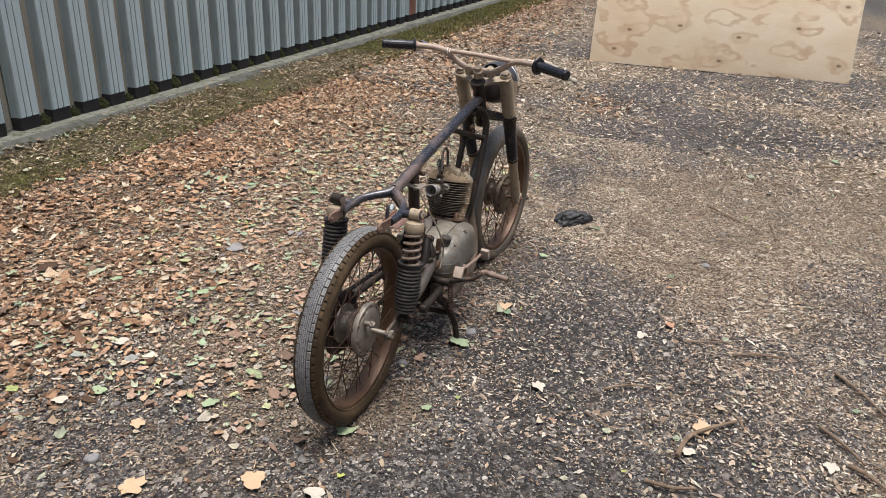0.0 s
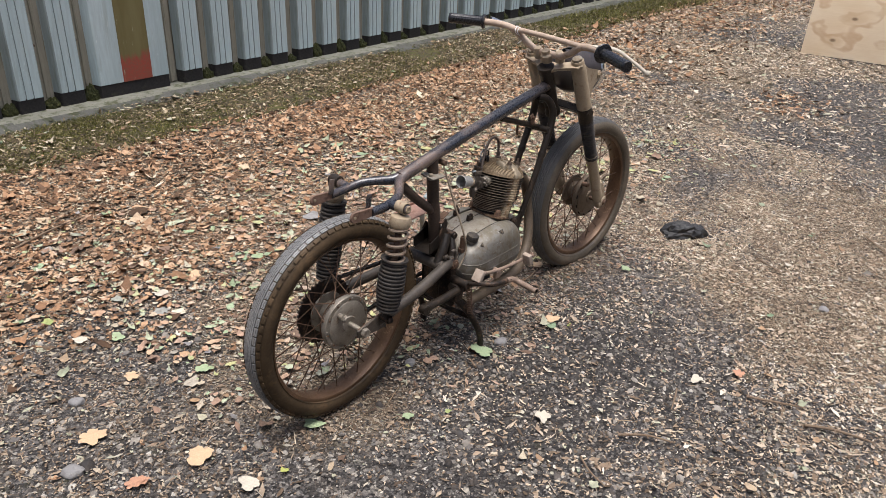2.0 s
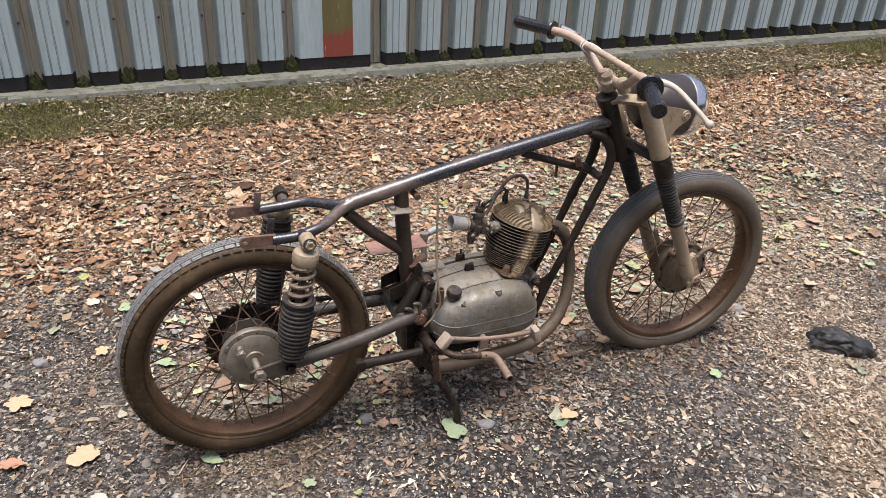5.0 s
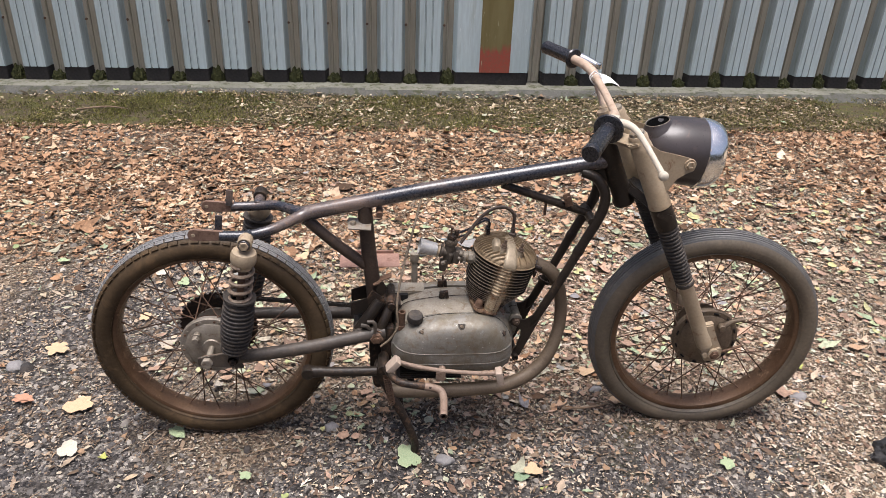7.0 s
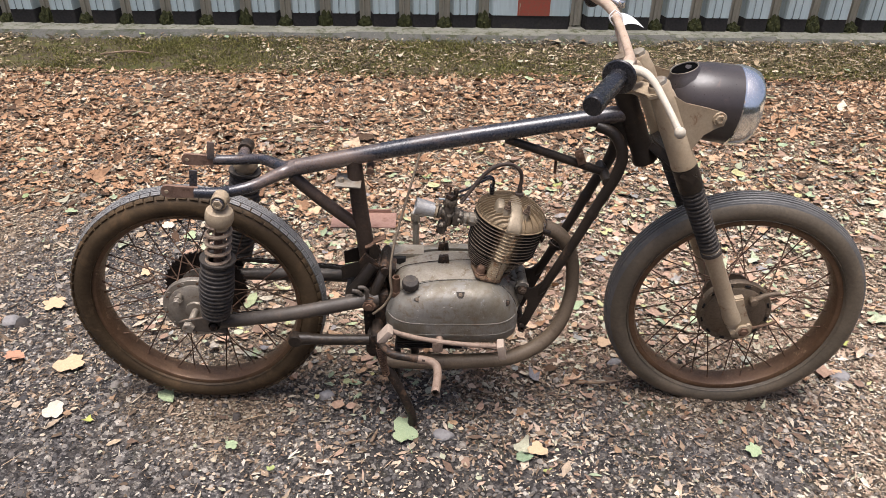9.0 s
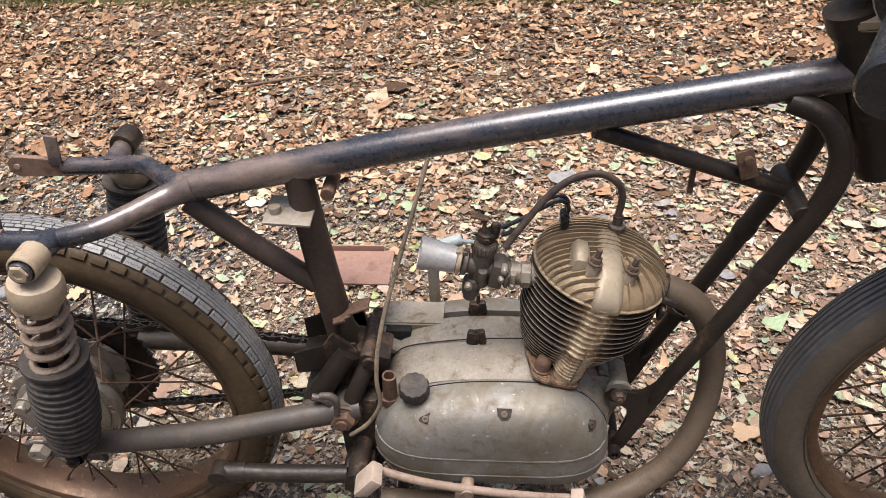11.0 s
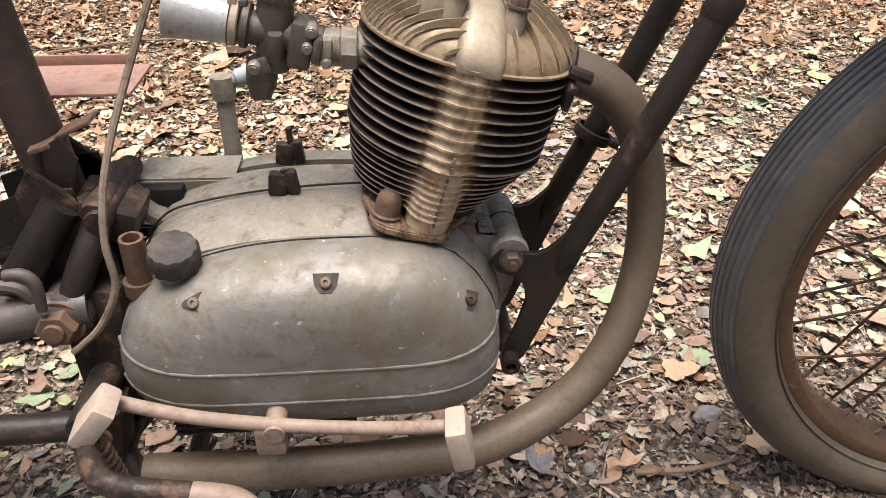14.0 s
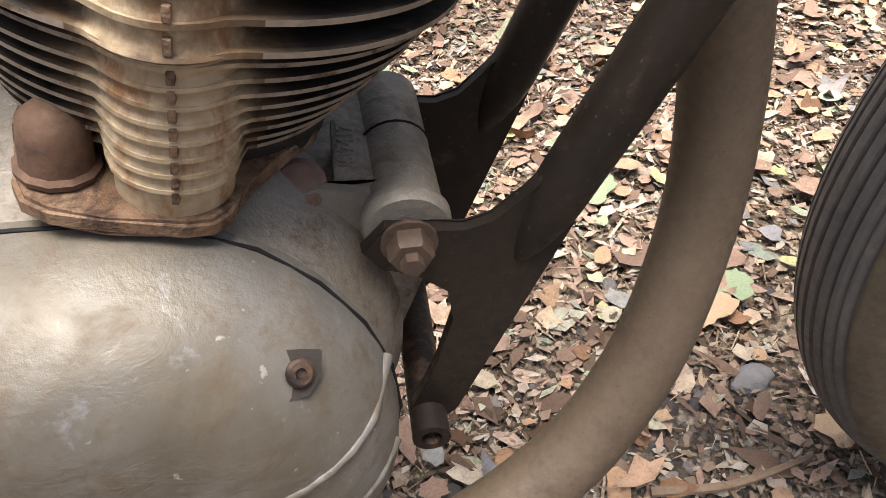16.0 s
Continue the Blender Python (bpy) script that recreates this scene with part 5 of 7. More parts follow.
for zr, rad in ((0.3115, 0.0024), (0.2805, 0.0024)):
    bm = B()
    pts = []
    for x in np.linspace(-0.183, 0.118, 40):
        zz = zr + 0.010 * max(0.0, (abs(x + 0.03) - 0.09) / 0.07) ** 2
        pts.append((x, on_cover(x, zz) + 0.0017, zz))
    tube(bm, pts, rad, 10, 1, flat=1.0)
    part("cover_bead", bm, COVERM, engine, "raised pale bead along the cover")
for x, z in ((-0.113, 0.3695), (-0.016, 0.3835), (0.091, 0.355)):
    y = on_cover(x, z)
    n = Vector((0.0, -0.72, 0.69)) if x < 0.05 else Vector((0.35, -0.72, 0.6))
    m = along((x, y - 0.0004, z), Vector((x, y, z)) + n)
    bm = B()
    shape = {-0.113: [(-0.0088, -0.0015), (0.0052, -0.0080), (0.0075, -0.0060), (0.0070, 0.0075), (0.0050, 0.0085), (-0.0070, 0.0020)],
             -0.016: [(-0.0095, 0.0072), (-0.0082, -0.0020), (-0.0040, -0.0075), (0.0040, -0.0078), (0.0080, -0.0030), (0.0095, 0.0072)],
             0.091: [(-0.0075, -0.0065), (-0.0080, 0.0040), (-0.0045, 0.0100), (0.0090, 0.0030), (0.0060, -0.0040), (0.0, -0.0080)]}[x]
    # A flat dark plate paints the pocket's inner shade; no recess is cut.
    slab(bm, [(-p, q) for p, q in shape], -0.0016, 0.0003, 0.0, m @ pose(0, 0, 0, 90, 0, 180))
    part("screw_pocket", bm, POCKET, engine, "three-sided dark plate painting the shade in a screw pocket")
    bm = B()
    lathe(bm, [(0.0044, 0.0), (0.0046, 0.0018), (0.0036, 0.0028), (0.0018, 0.0030), (0.0014, 0.0014), (0, 0.0014)], m, 16)
    # The third screw is darker, for the shade of its deep pocket.
    part("screw", bm, HUBRUST if x < 0.05 else DARKSTEEL, engine, "grimy screw head")
# joint line of the case halves, with its lugs
bm = B()
tube(bm, [(-0.178, 0.006, 0.356), (-0.155, 0.006, 0.384), (-0.125, 0.006, 0.3955), (-0.062, 0.006, 0.4052), (0.01, 0.006, 0.4085), (0.06, 0.006, 0.4055)], 0.0010, 6)
part("case_joint", bm, DARKSTEEL, engine)
for y in (0.003, 0.060):
    bm = B()
    M = Matrix.Translation((-0.052, y, 0.404))
    block(bm, (0.016, 0.011, 0.020), M @ pose(-0.0055, 0, 0.008, 0, 8, 0), 0.0035)
    block(bm, (0.010, 0.010, 0.022), M @ pose(0.006, 0, 0.009, 0, -8, 0), 0.003)
    rod(bm, M @ Vector((0, 0.0, 0.012)), M @ Vector((0, 0.0, 0.032 if y > 0.02 else 0.020)), 0.0028, 8)
    part("cable_lug", bm, DARKSTEEL, engine, "dark oily slotted lug")
# rear top flange of the case
bm = B()
slab(bm, [(-0.186, 0.380), (-0.184, 0.400), (-0.100, 0.399), (-0.112, 0.384), (-0.150, 0.372), (-0.160, 0.352), (-0.178, 0.350)], 0.040, 0.088, 0.002)
part("case_flange", bm, CASE, engine, "pale cast ledge at the back of the case")
bm = B()
# Solid dark block paints the shade of a recess in the ledge.
block(bm, (0.034, 0.044, 0.020), pose(-0.160, 0.050, 0.3865), 0.002)
part("ledge_recess_shade", bm, DARK, engine)
bm = B()
slab(bm, [(-0.186, 0.395), (-0.170, 0.377), (-0.152, 0.370), (-0.148, 0.374), (-0.166, 0.383), (-0.182, 0.400)], 0.006, 0.038, 0.0008)
part("case_web", bm, CASE, engine)

# filler cap and oil pipe stub
bm = B()
M = along((-0.130, -0.066, 0.374), (-0.128, -0.074, 0.404))
lathe(bm, [(0, 0), (0.0135, 0), (0.0135, 0.010), (0.018, 0.0125)], M, 24)
part("filler_neck", bm, CASE, engine)
bm = B()
prof = 36
ring0, ring1, ring2 = [], [], []
for k in range(prof):
    a = 2 * math.pi * k / prof
    r = 0.0188 + (0.0007 if k % 3 else -0.0006)
    for rg, rr2, h in ((ring0, r, 0.012), (ring1, r, 0.0255), (ring2, r * 0.9, 0.029)):
        rg.append(bm.verts.new(M @ Vector((rr2 * math.cos(a), rr2 * math.sin(a), h))))
for a, b in ((ring0, ring1), (ring1, ring2)):
    for k in range(prof):
        bm.faces.new((a[k], a[(k + 1) % prof], b[(k + 1) % prof], b[k]))
bm.faces.new(ring0[::-1]), bm.faces.new(ring2)
part("filler_cap", bm, BELLOWS, engine, "black fluted oil filler cap")
bm = B()
tube(bm, [(-0.163, -0.058, 0.356), (-0.162, -0.059, 0.380), (-0.161, -0.060, 0.403)], 0.0092, 14, 3, bore=0.72)
lathe(bm, [(0.0, 0.0), (0.0115, 0.0), (0.012, 0.012), (0.0, 0.014)], along((-0.164, -0.058, 0.352), (-0.163, -0.058, 0.38)), 14)
part("pipe_stub", bm, RUST, engine, "short rusty open pipe stub")

# cylinder: leans forward, so it is built upright about its own axis and then tilted
CYL = Matrix.Translation((0.0648, 0.009, 0.393)) @ Matrix.Rotation(radians(13.5), 4, "Y")
RIM_W, TUNNEL_U = 0.139, -0.005


def fin_ring(w):
    """Radius and forward shift of the fins: full round the head joint, drawn in towards the base."""
    if w > 0.0615:
        return 0.083 - 0.0035 * (RIM_W - w) / 0.077, 0.0
    t = (0.0605 - w) / 0.048
    return 0.0765 - 0.0215 * max(0.0, t) ** 1.25, -0.010 * t


def tunnel_ring(w):
    """The push-rod tunnel: how far out it stands and its radius."""
    return (-0.0665, 0.0190) if w > 0.0615 else (-0.0540 - 0.0085 * w / 0.06, 0.0188)


def fin_outline(w, grow=0.0, n=112):
    R, sh = fin_ring(w)
    tv, tr = tunnel_ring(w)
    out = []
    for k in range(n):
        a = 2 * math.pi * k / n
        dx, dy = math.cos(a), math.sin(a)
        b = dx * (TUNNEL_U - sh) + dy * tv
        disc = tr * tr - ((TUNNEL_U - sh) ** 2 + tv * tv - b * b)
        rt = b + (math.sqrt(disc) if disc > 0 else -60 * -disc) if b > 0 else 0.0
        top = max(R, rt)
        r = top + math.log(math.exp(800 * (R - top)) + math.exp(800 * (rt - top))) / 800
        out.append((sh + (r + grow) * dx, (r + grow) * dy))
    return out


def stack(bm, rings):
    prev = None
    for pts, z in rings:
        ring = [bm.verts.new((x, y, z)) for x, y in pts]
        if prev:
            for k in range(len(ring)):
                bm.faces.new((prev[k], prev[(k + 1) % len(ring)], ring[(k + 1) % len(ring)], ring[k]))
        else:
            bm.faces.new(ring[::-1])
        prev = ring
    bm.faces.new(prev)


def round_of(r, n=40, cx=0.0, cy=0.0):
    return [(cx + r * math.cos(2 * math.pi * k / n), cy + r * math.sin(2 * math.pi * k / n)) for k in range(n)]


bm = B()
stack(bm, [(round_of(0.046, cx=-0.004), 0.0), (round_of(0.048), 0.06), (round_of(0.050), RIM_W)])
cyl = part("cylinder", bm, GAPBLACK, engine, "finned cast-iron cylinder leaning forward, gap shade coloured black, with pale rust")
cyl.matrix_basis = CYL
FINS = [RIM_W - 0.0085 * k for k in range(1, 10)] + [0.0575 - 0.0060 * k for k in range(8)]
wob = random.Random(3)
for w in FINS:
    bm = B()
    half = 0.00085 if w > 0.0615 else 0.00065
    tilt = wob.uniform(-0.0005, 0.0005)
    stack(bm, [(fin_outline(w, -0.0016), w - half * 1.5), (fin_outline(w), w - half), (fin_outline(w), w + half), (fin_outline(w, -0.0016), w + half * 1.5)])
    for v in bm.verts:
        v.co.z += tilt * v.co.x / 0.08
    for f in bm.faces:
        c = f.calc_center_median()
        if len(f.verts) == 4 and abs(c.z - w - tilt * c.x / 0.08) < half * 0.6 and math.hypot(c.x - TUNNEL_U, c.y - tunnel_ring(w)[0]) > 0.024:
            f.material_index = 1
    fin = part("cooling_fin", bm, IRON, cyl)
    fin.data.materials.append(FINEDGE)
bm = B()
rings = []
for k in range(120):
    w = 0.003 + (RIM_W - 0.003) * k / 119
    tv, tr = tunnel_ring(w)
    near_fin = min(abs(w - q) for q in FINS + [RIM_W])
    r = tr - 0.0016 + 0.0014 * math.exp(-(near_fin / 0.0016) ** 2) + 0.0009 * math.exp(-((w - 0.0615) / 0.003) ** 2)
    rings.append(([(TUNNEL_U + r * math.cos(a), tv + (r if math.sin(a) < 0 else 2.2 * r) * math.sin(a)) for a in (2 * math.pi * j / 36 for j in range(36))], w))
stack(bm, rings)
part("pushrod_tunnel", bm, IRON, cyl, "pale ribbed push-rod tunnel streaked with rust")
bm = B()
lathe(bm, [(0.0176, 0.0), (0.0193, 0.0010), (0.0190, 0.0032), (0.0176, 0.0042)], pose(TUNNEL_U, -0.0630, 0.0595), 30)
part("tunnel_joint", bm, RUSTY, cyl, "rusty joint band across the tunnel")
bm = B()
for w in FINS[9:] + [0.068, 0.076]:
    tv, tr = tunnel_ring(w)
    block(bm, (0.0022, 0.003, 0.0042), pose(TUNNEL_U + 0.002, tv - tr + 0.0014, w - 0.002), 0.0006)
part("casting_seam", bm, RUSTY, cyl)
bm = B()
flange = [(-0.050, -0.046), (-0.049, -0.060), (-0.045, -0.068), (-0.037, -0.0725), (-0.022, -0.0740), (0.000, -0.0745), (0.0075, -0.0725), (0.0120, -0.067), (0.0145, -0.058), (0.0165, -0.050), (0.024, -0.040), (0.038, -0.020), (0.042, 0.010), (0.040, 0.040), (0.015, 0.055), (-0.040, 0.058), (-0.056, 0.030), (-0.056, -0.030)]
slab(bm, [(x, -y) for x, y in flange], -0.0035, 0.0032, 0.0014, pose(0, 0, 0.001, 90, 0, 0))
part("base_flange", bm, RUSTY, cyl, "rusty cylinder base flange")
for x, y in ((-0.0375, -0.0545), (-0.042, 0.048), (0.040, 0.040)):
    bm = B()
    lathe(bm, [(0, 0), (0.0118, 0), (0.0122, 0.002), (0.0104, 0.0032), (0.0101, 0.013), (0.0090, 0.018), (0.005, 0.0218), (0, 0.0226)], pose(x, y, 0.005), 12)
    part("base_nut", bm, RUST, cyl, "rusty domed base nut")

# cylinder head: a finned dome with the rocker casting, built on the same leaning axis
DOME_R = 0.0825


def dome(u, v, h=0.044):
    return RIM_W + h * max(0.0, 1 - (u * u + v * v) / DOME_R ** 2) ** 0.55


bm = B()
stack(bm, [(round_of(0.0805, 48), RIM_W - 0.001)] + [(round_of(0.0805 * s, 48), dome(0.0825 * s, 0, 0.0365)) for s in (0.99, 0.95, 0.88, 0.78, 0.65, 0.5, 0.3, 0.1)])
head = part("cylinder_head", bm, HEADM, engine, "finned aluminium cylinder head tanned with dirt")
head.matrix_basis = CYL
bm = B()
stack(bm, [(fin_outline(RIM_W, -0.001), RIM_W - 0.0016), (fin_outline(RIM_W), RIM_W - 0.0008), (fin_outline(RIM_W), RIM_W + 0.0008), (fin_outline(RIM_W, -0.0014), RIM_W + 0.0014)])
part("head_rim", bm, HEADM, head, "thin tan rim of the head")
for k in range(20):
    v = -0.0765 + 0.0081 * k
    half = math.sqrt(max(0.0001, 0.0815 ** 2 - v * v))
    us = [s for s in np.linspace(-0.995, 0.995, 27)]
    if v < -0.022:
        us = [s for s in us if s * half < 0.0]
    if len(us) < 3:
        continue
    bm = B()
    bow = lambda u: 0.10 * (u + 0.01) ** 2 / 0.08 if v < 0 else 0.0
    top = [(half * s, dome(half * s, v)) for s in us]
    low = [(half * s, dome(half * s, v, 0.0340)) for s in us]
    va = [[bm.verts.new((u, v - bow(u) + d, w)) for u, w in line] for d, line in ((-0.0011, low), (-0.0008, top), (0.0008, top), (0.0011, low))]
    for p, q in zip(va, va[1:]):
        for j in range(len(us) - 1):
            bm.faces.new((p[j], p[j + 1], q[j + 1], q[j]))
    for e in (0, -1):
        bm.faces.new([r[e] for r in va])
    part("head_fin", bm, HEADM, head)
for k in range(6):
    a = radians(-72 + 15 * k)
    bm = B()
    rs = np.linspace(0.030, 0.0815, 14)
    top = [(r, dome(r, 0)) for r in rs]
    low = [(r, dome(r, 0, 0.0340)) for r in rs]
    va = [[bm.verts.new((r * math.cos(a) - d * math.sin(a), r * math.sin(a) + d * math.cos(a), w)) for r, w in line] for d, line in ((-0.0011, low), (-0.0008, top), (0.0008, top), (0.0011, low))]
    for p, q in zip(va, va[1:]):
        for j in range(len(rs) - 1):
            bm.faces.new((p[j], p[j + 1], q[j + 1], q[j]))
    for e in (0, -1):
        bm.faces.new([r[e] for r in va])
    part("head_fin", bm, HEADM, head)


def loft(bm, secs, base, cu, n=20):
    """A rounded casting: arched sections of (v, half width, top) from the base up."""
    rings = []
    for v, hw, top in secs:
        ring = []
        for j in range(n + 1):
            a = math.pi * j / n
            c, s = math.cos(a), math.sin(a)
            ring.append(bm.verts.new((cu + hw * math.copysign(abs(c) ** 0.55, c), v, base + (top - base) * abs(s) ** 0.55)))
        rings.append(ring)
    for p, q in zip(rings, rings[1:]):
        for j in range(n):
            bm.faces.new((p[j], p[j + 1], q[j + 1], q[j]))
    bm.faces.new(rings[0]), bm.faces.new(rings[-1])


bm = B()
loft(bm, [(-0.0850, 0.011, 0.1420), (-0.0835, 0.0150, 0.147), (-0.078, 0.0175, 0.1545), (-0.068, 0.0185, 0.1635), (-0.055, 0.0185, 0.1725), (-0.040, 0.0190, 0.1785), (-0.020, 0.0200, 0.1815), (0.005, 0.0195, 0.1825), (0.018, 0.016, 0.181), (0.024, 0.010, 0.176)], 0.137, -0.002)
part("rocker_boss", bm, BOSSM, head, "smooth pale sloping rocker boss")
bm = B()
loft(bm, [(-0.050, 0.006, 0.162), (-0.046, 0.0100, 0.175), (-0.038, 0.0120, 0.1805), (-0.028, 0.0125, 0.1825), (-0.016, 0.0110, 0.182), (-0.008, 0.007, 0.177)], 0.145, -0.037)
part("rocker_boss", bm, BOSSM, head, "smooth rounded rear rocker boss")
bm = B()
loft(bm, [(-0.048, 0.005, 0.160), (-0.042, 0.0100, 0.1700), (-0.030, 0.0130, 0.1755), (-0.010, 0.0140, 0.178), (0.006, 0.011, 0.176), (0.014, 0.006, 0.171)], 0.140, 0.024)
part("rocker_boss", bm, HEADM, head, "low front shoulder of the rocker casting")
for u, v in ((-0.0240, -0.0500), (0.0190, -0.0510)):
    bm = B()
    lathe(bm, [(0.0092, 0.0), (0.0080, 0.012), (0.0076, 0.036), (0.0060, 0.0385), (0, 0.0385)], pose(u, v, 0.140), 18)
    part("stud_pillar", bm, BOSSM, head)
    bm = B()
    lathe(bm, [(0, 0), (0.0088, 0), (0.0088, 0.0016), (0.0072, 0.0018)], pose(u, v, 0.1785), 18)
    hexnut(bm, (u, v, 0.1805), (0, 0, 1), 0.0066, 0.0062)
    rod(bm, (u, v, 0.183), (u, v, 0.1975), 0.0036, 10)
    part("head_stud", bm, STUD, head, "dark rusty stud with nut and washer")
bm = B()
lathe(bm, [(0, 0), (0.010, 0), (0.010, 0.008), (0.006, 0.010), (0.006, 0.022), (0, 0.022)], along((0.115, 0.030, 0.565), (0.117, 0.032, 0.60)), 10)
tube(bm, [(0.115, 0.031, 0.585), (0.118, 0.033, 0.608), (0.113, 0.034, 0.628), (0.092, 0.034, 0.642), (0.062, 0.028, 0.641), (0.034, 0.020, 0.624), (0.004, 0.008, 0.590), (-0.018, -0.002, 0.5625)], 0.0044, 10)
part("spark_lead", bm, LEADM, engine, "grey-brown rubber lead arching back from the head")
for dy in (0.0, 0.011):
    bm = B()
    tube(bm, [(0.053, 0.026 + dy, 0.585), (0.056, 0.026 + dy, 0.602), (0.046, 0.026 + dy, 0.611), (0.025, 0.022 + dy, 0.603), (0.0, 0.014, 0.592 - dy), (-0.022, 0.004, 0.588 - dy)], 0.0028, 8)
    rod(bm, (0.053, 0.026 + dy, 0.572), (0.053, 0.026 + dy, 0.59), 0.0055, 10)
    part("control_cable", bm, GRIP, engine, "thin black control cable")

# intake and carburettor
bm = B()
rod(bm, (0.030, -0.004, 0.524), (-0.014, -0.005, 0.5265), 0.0135, 20)
lathe(bm, [(0.0130, 0.0), (0.0160, 0.002), (0.0160, 0.013), (0.0130, 0.015)], along((0.0000, -0.005, 0.5255), (0.030, -0.005, 0.524)), 8)
block(bm, (0.009, 0.034, 0.022), pose(-0.0085, -0.005, 0.5260, 0, 4, 0), 0.004)
part("inlet_stub", bm, CASE, engine, "cast inlet stub with flange")
bm = B()
C0, C1 = Vector((-0.0490, -0.005, 0.511)), Vector((-0.0400, -0.005, 0.576))
lathe(bm, [(0, 0), (0.0110, 0), (0.0132, 0.004), (0.0132, 0.046), (0.0124, 0.050), (0.0124, 0.066), (0, 0.066)], along(C0, C1), 24)
rod(bm, (-0.012, -0.005, 0.5285), (-0.064, -0.005, 0.5430), 0.0122, 20)
block(bm, (0.017, 0.030, 0.034), pose(-0.0265, -0.006, 0.5310, 0, 14, 0), 0.004)
block(bm, (0.007, 0.040, 0.020), pose(-0.0150, -0.006, 0.5290, 0, 14, 0), 0.004)
rod(bm, (-0.0455, -0.016, 0.5200), (-0.0430, -0.0205, 0.5420), 0.0056, 12)
block(bm, (0.014, 0.016, 0.012), pose(-0.0560, -0.012, 0.5170, 0, -20, 0), 0.003)
carb = part("carburettor", bm, CARBM, engine, "grimy old slide carburettor")
bm = B()
lathe(bm, [(0, 0), (0.0108, 0.0), (0.0118, 0.003), (0.0112, 0.020), (0.0085, 0.025), (0.0080, 0.029), (0.0, 0.030)], along((-0.0560, -0.006, 0.5190), (-0.0610, -0.008, 0.488)), 10)
part("float_bowl", bm, CARBM, carb, "grimy tapered bottom nut and jet block")
for p, q, r in (((-0.0600, -0.016, 0.5185), (-0.0610, -0.0225, 0.5165), 0.0050), ((-0.0175, -0.012, 0.5440), (-0.0175, -0.024, 0.5420), 0.0046), ((-0.0210, -0.014, 0.5330), (-0.0215, -0.026, 0.5310), 0.0040), ((-0.0090, -0.014, 0.5200), (-0.0090, -0.024, 0.5195), 0.0038)):
    bm = B()
    rod(bm, p, q, r, 10)
    d = (Vector(q) - Vector(p)).normalized()
    rod(bm, Vector(q), Vector(q) + d * 0.0012, r * 0.72, 10)
    part("carburettor_screw", bm, HUBM, carb, "worn slotted carburettor screw")
bm = B()
lathe(bm, [(0.0190, 0.0), (0.0208, 0.0015), (0.0205, 0.003), (0.0182, 0.020), (0.0160, 0.044), (0.0146, 0.044), (0.0168, 0.020)], along((-0.1190, -0.005, 0.5570), (-0.0730, -0.005, 0.5460)), 32, True)
part("bellmouth", bm, BRIGHTALLOY, carb, "pale bright aluminium intake bellmouth")
for t in (0.0, 0.0075):
    bm = B()
    lathe(bm, [(0.0150, 0), (0.0166, 0.001), (0.0166, 0.0052), (0.0150, 0.0062)], along((-0.0755 + t, -0.005, 0.5466 - t * 0.24), (-0.0655 + t, -0.005, 0.5442 - t * 0.24)), 26)
    block(bm, (0.006, 0.006, 0.005), pose(-0.0715 + t, -0.010, 0.5620 - t * 0.24), 0.001)
    part("clamp_ring", bm, CREAM if t == 0 else CARBM, carb, "tan clamp band" if t == 0 else "dark clamp band")
bm = B()
prof = [(0, 0.0), (0.0138, 0.0), (0.0146, 0.0015), (0.0146, 0.0125), (0.0136, 0.0140), (0, 0.0140)]
M = along(C0 + (C1 - C0).normalized() * 0.0505, C1 + (C1 - C0))
lathe(bm, prof, M, 20)
for k in range(20):
    a = 2 * math.pi * k / 20
    block(bm, (0.0016, 0.0020, 0.0105), M @ pose(0.0148 * math.cos(a), 0.0148 * math.sin(a), 0.0070, 0, 0, math.degrees(a)), 0.0005)
ring = part("ring_nut", bm, CARBM, carb, "knurled ring nut under the carburettor top")
bm = B()
lathe(bm, [(0, 0.012), (0.0112, 0.012), (0.0108, 0.026), (0.0085, 0.0275), (0, 0.0275)], M, 14)
rod(bm, (-0.0300, -0.004, 0.5800), (-0.0275, -0.004, 0.5980), 0.0058, 12)
rod(bm, (-0.0275, -0.004, 0.5975), (-0.0272, -0.004, 0.5990), 0.0040, 12)
rod(bm, (-0.0380, -0.0160, 0.5835), (-0.0382, -0.0195, 0.5830), 0.0034, 8)
part("carburettor_top", bm, DARKSTEEL, carb, "black carburettor top with cable elbow")
bm = B()
rod(bm, (-0.0425, -0.005, 0.5830), (-0.0400, -0.006, 0.6070), 0.0026, 8)
block(bm, (0.0215, 0.010, 0.0022), pose(-0.0465, -0.006, 0.6095, 0, 16, 0), 0.0008)
part("choke_lever", bm, RUST, carb, "rusty choke rod with a flat thumb plate")
bm = B()
rod(bm, (-0.0670, -0.010, 0.5785), (-0.0530, -0.010, 0.5765), 0.0027, 10)
part("stop_screw", bm, SLEEVE, carb, "pale grey adjusting screw")
# folding lever on the far side
bm = B()
tube(bm, [(-0.120, 0.140, 0.300), (-0.121, 0.147, 0.36), (-0.122, 0.152, 0.428)], 0.0085, 12)
lathe(bm, [(0, -0.012), (0.011, -0.011), (0.0125, 0), (0.011, 0.011), (0, 0.012)], pose(-0.122, 0.152, 0.440, 0, 0, 0), 14)
rod(bm, (-0.122, 0.152, 0.444), (-0.084, 0.156, 0.452), 0.0068)
lever = part("folding_lever", bm, CASE, engine, "worn steel folding lever")
bm = B()
lathe(bm, [(0.0070, 0), (0.0088, 0.0015), (0.0088, 0.0320), (0.0070, 0.0335)], along((-0.1090, 0.1535, 0.4475), (-0.0785, 0.1570, 0.4570)), 16)
part("lever_sleeve", bm, SLEEVE, lever, "pale blue-grey sleeve")

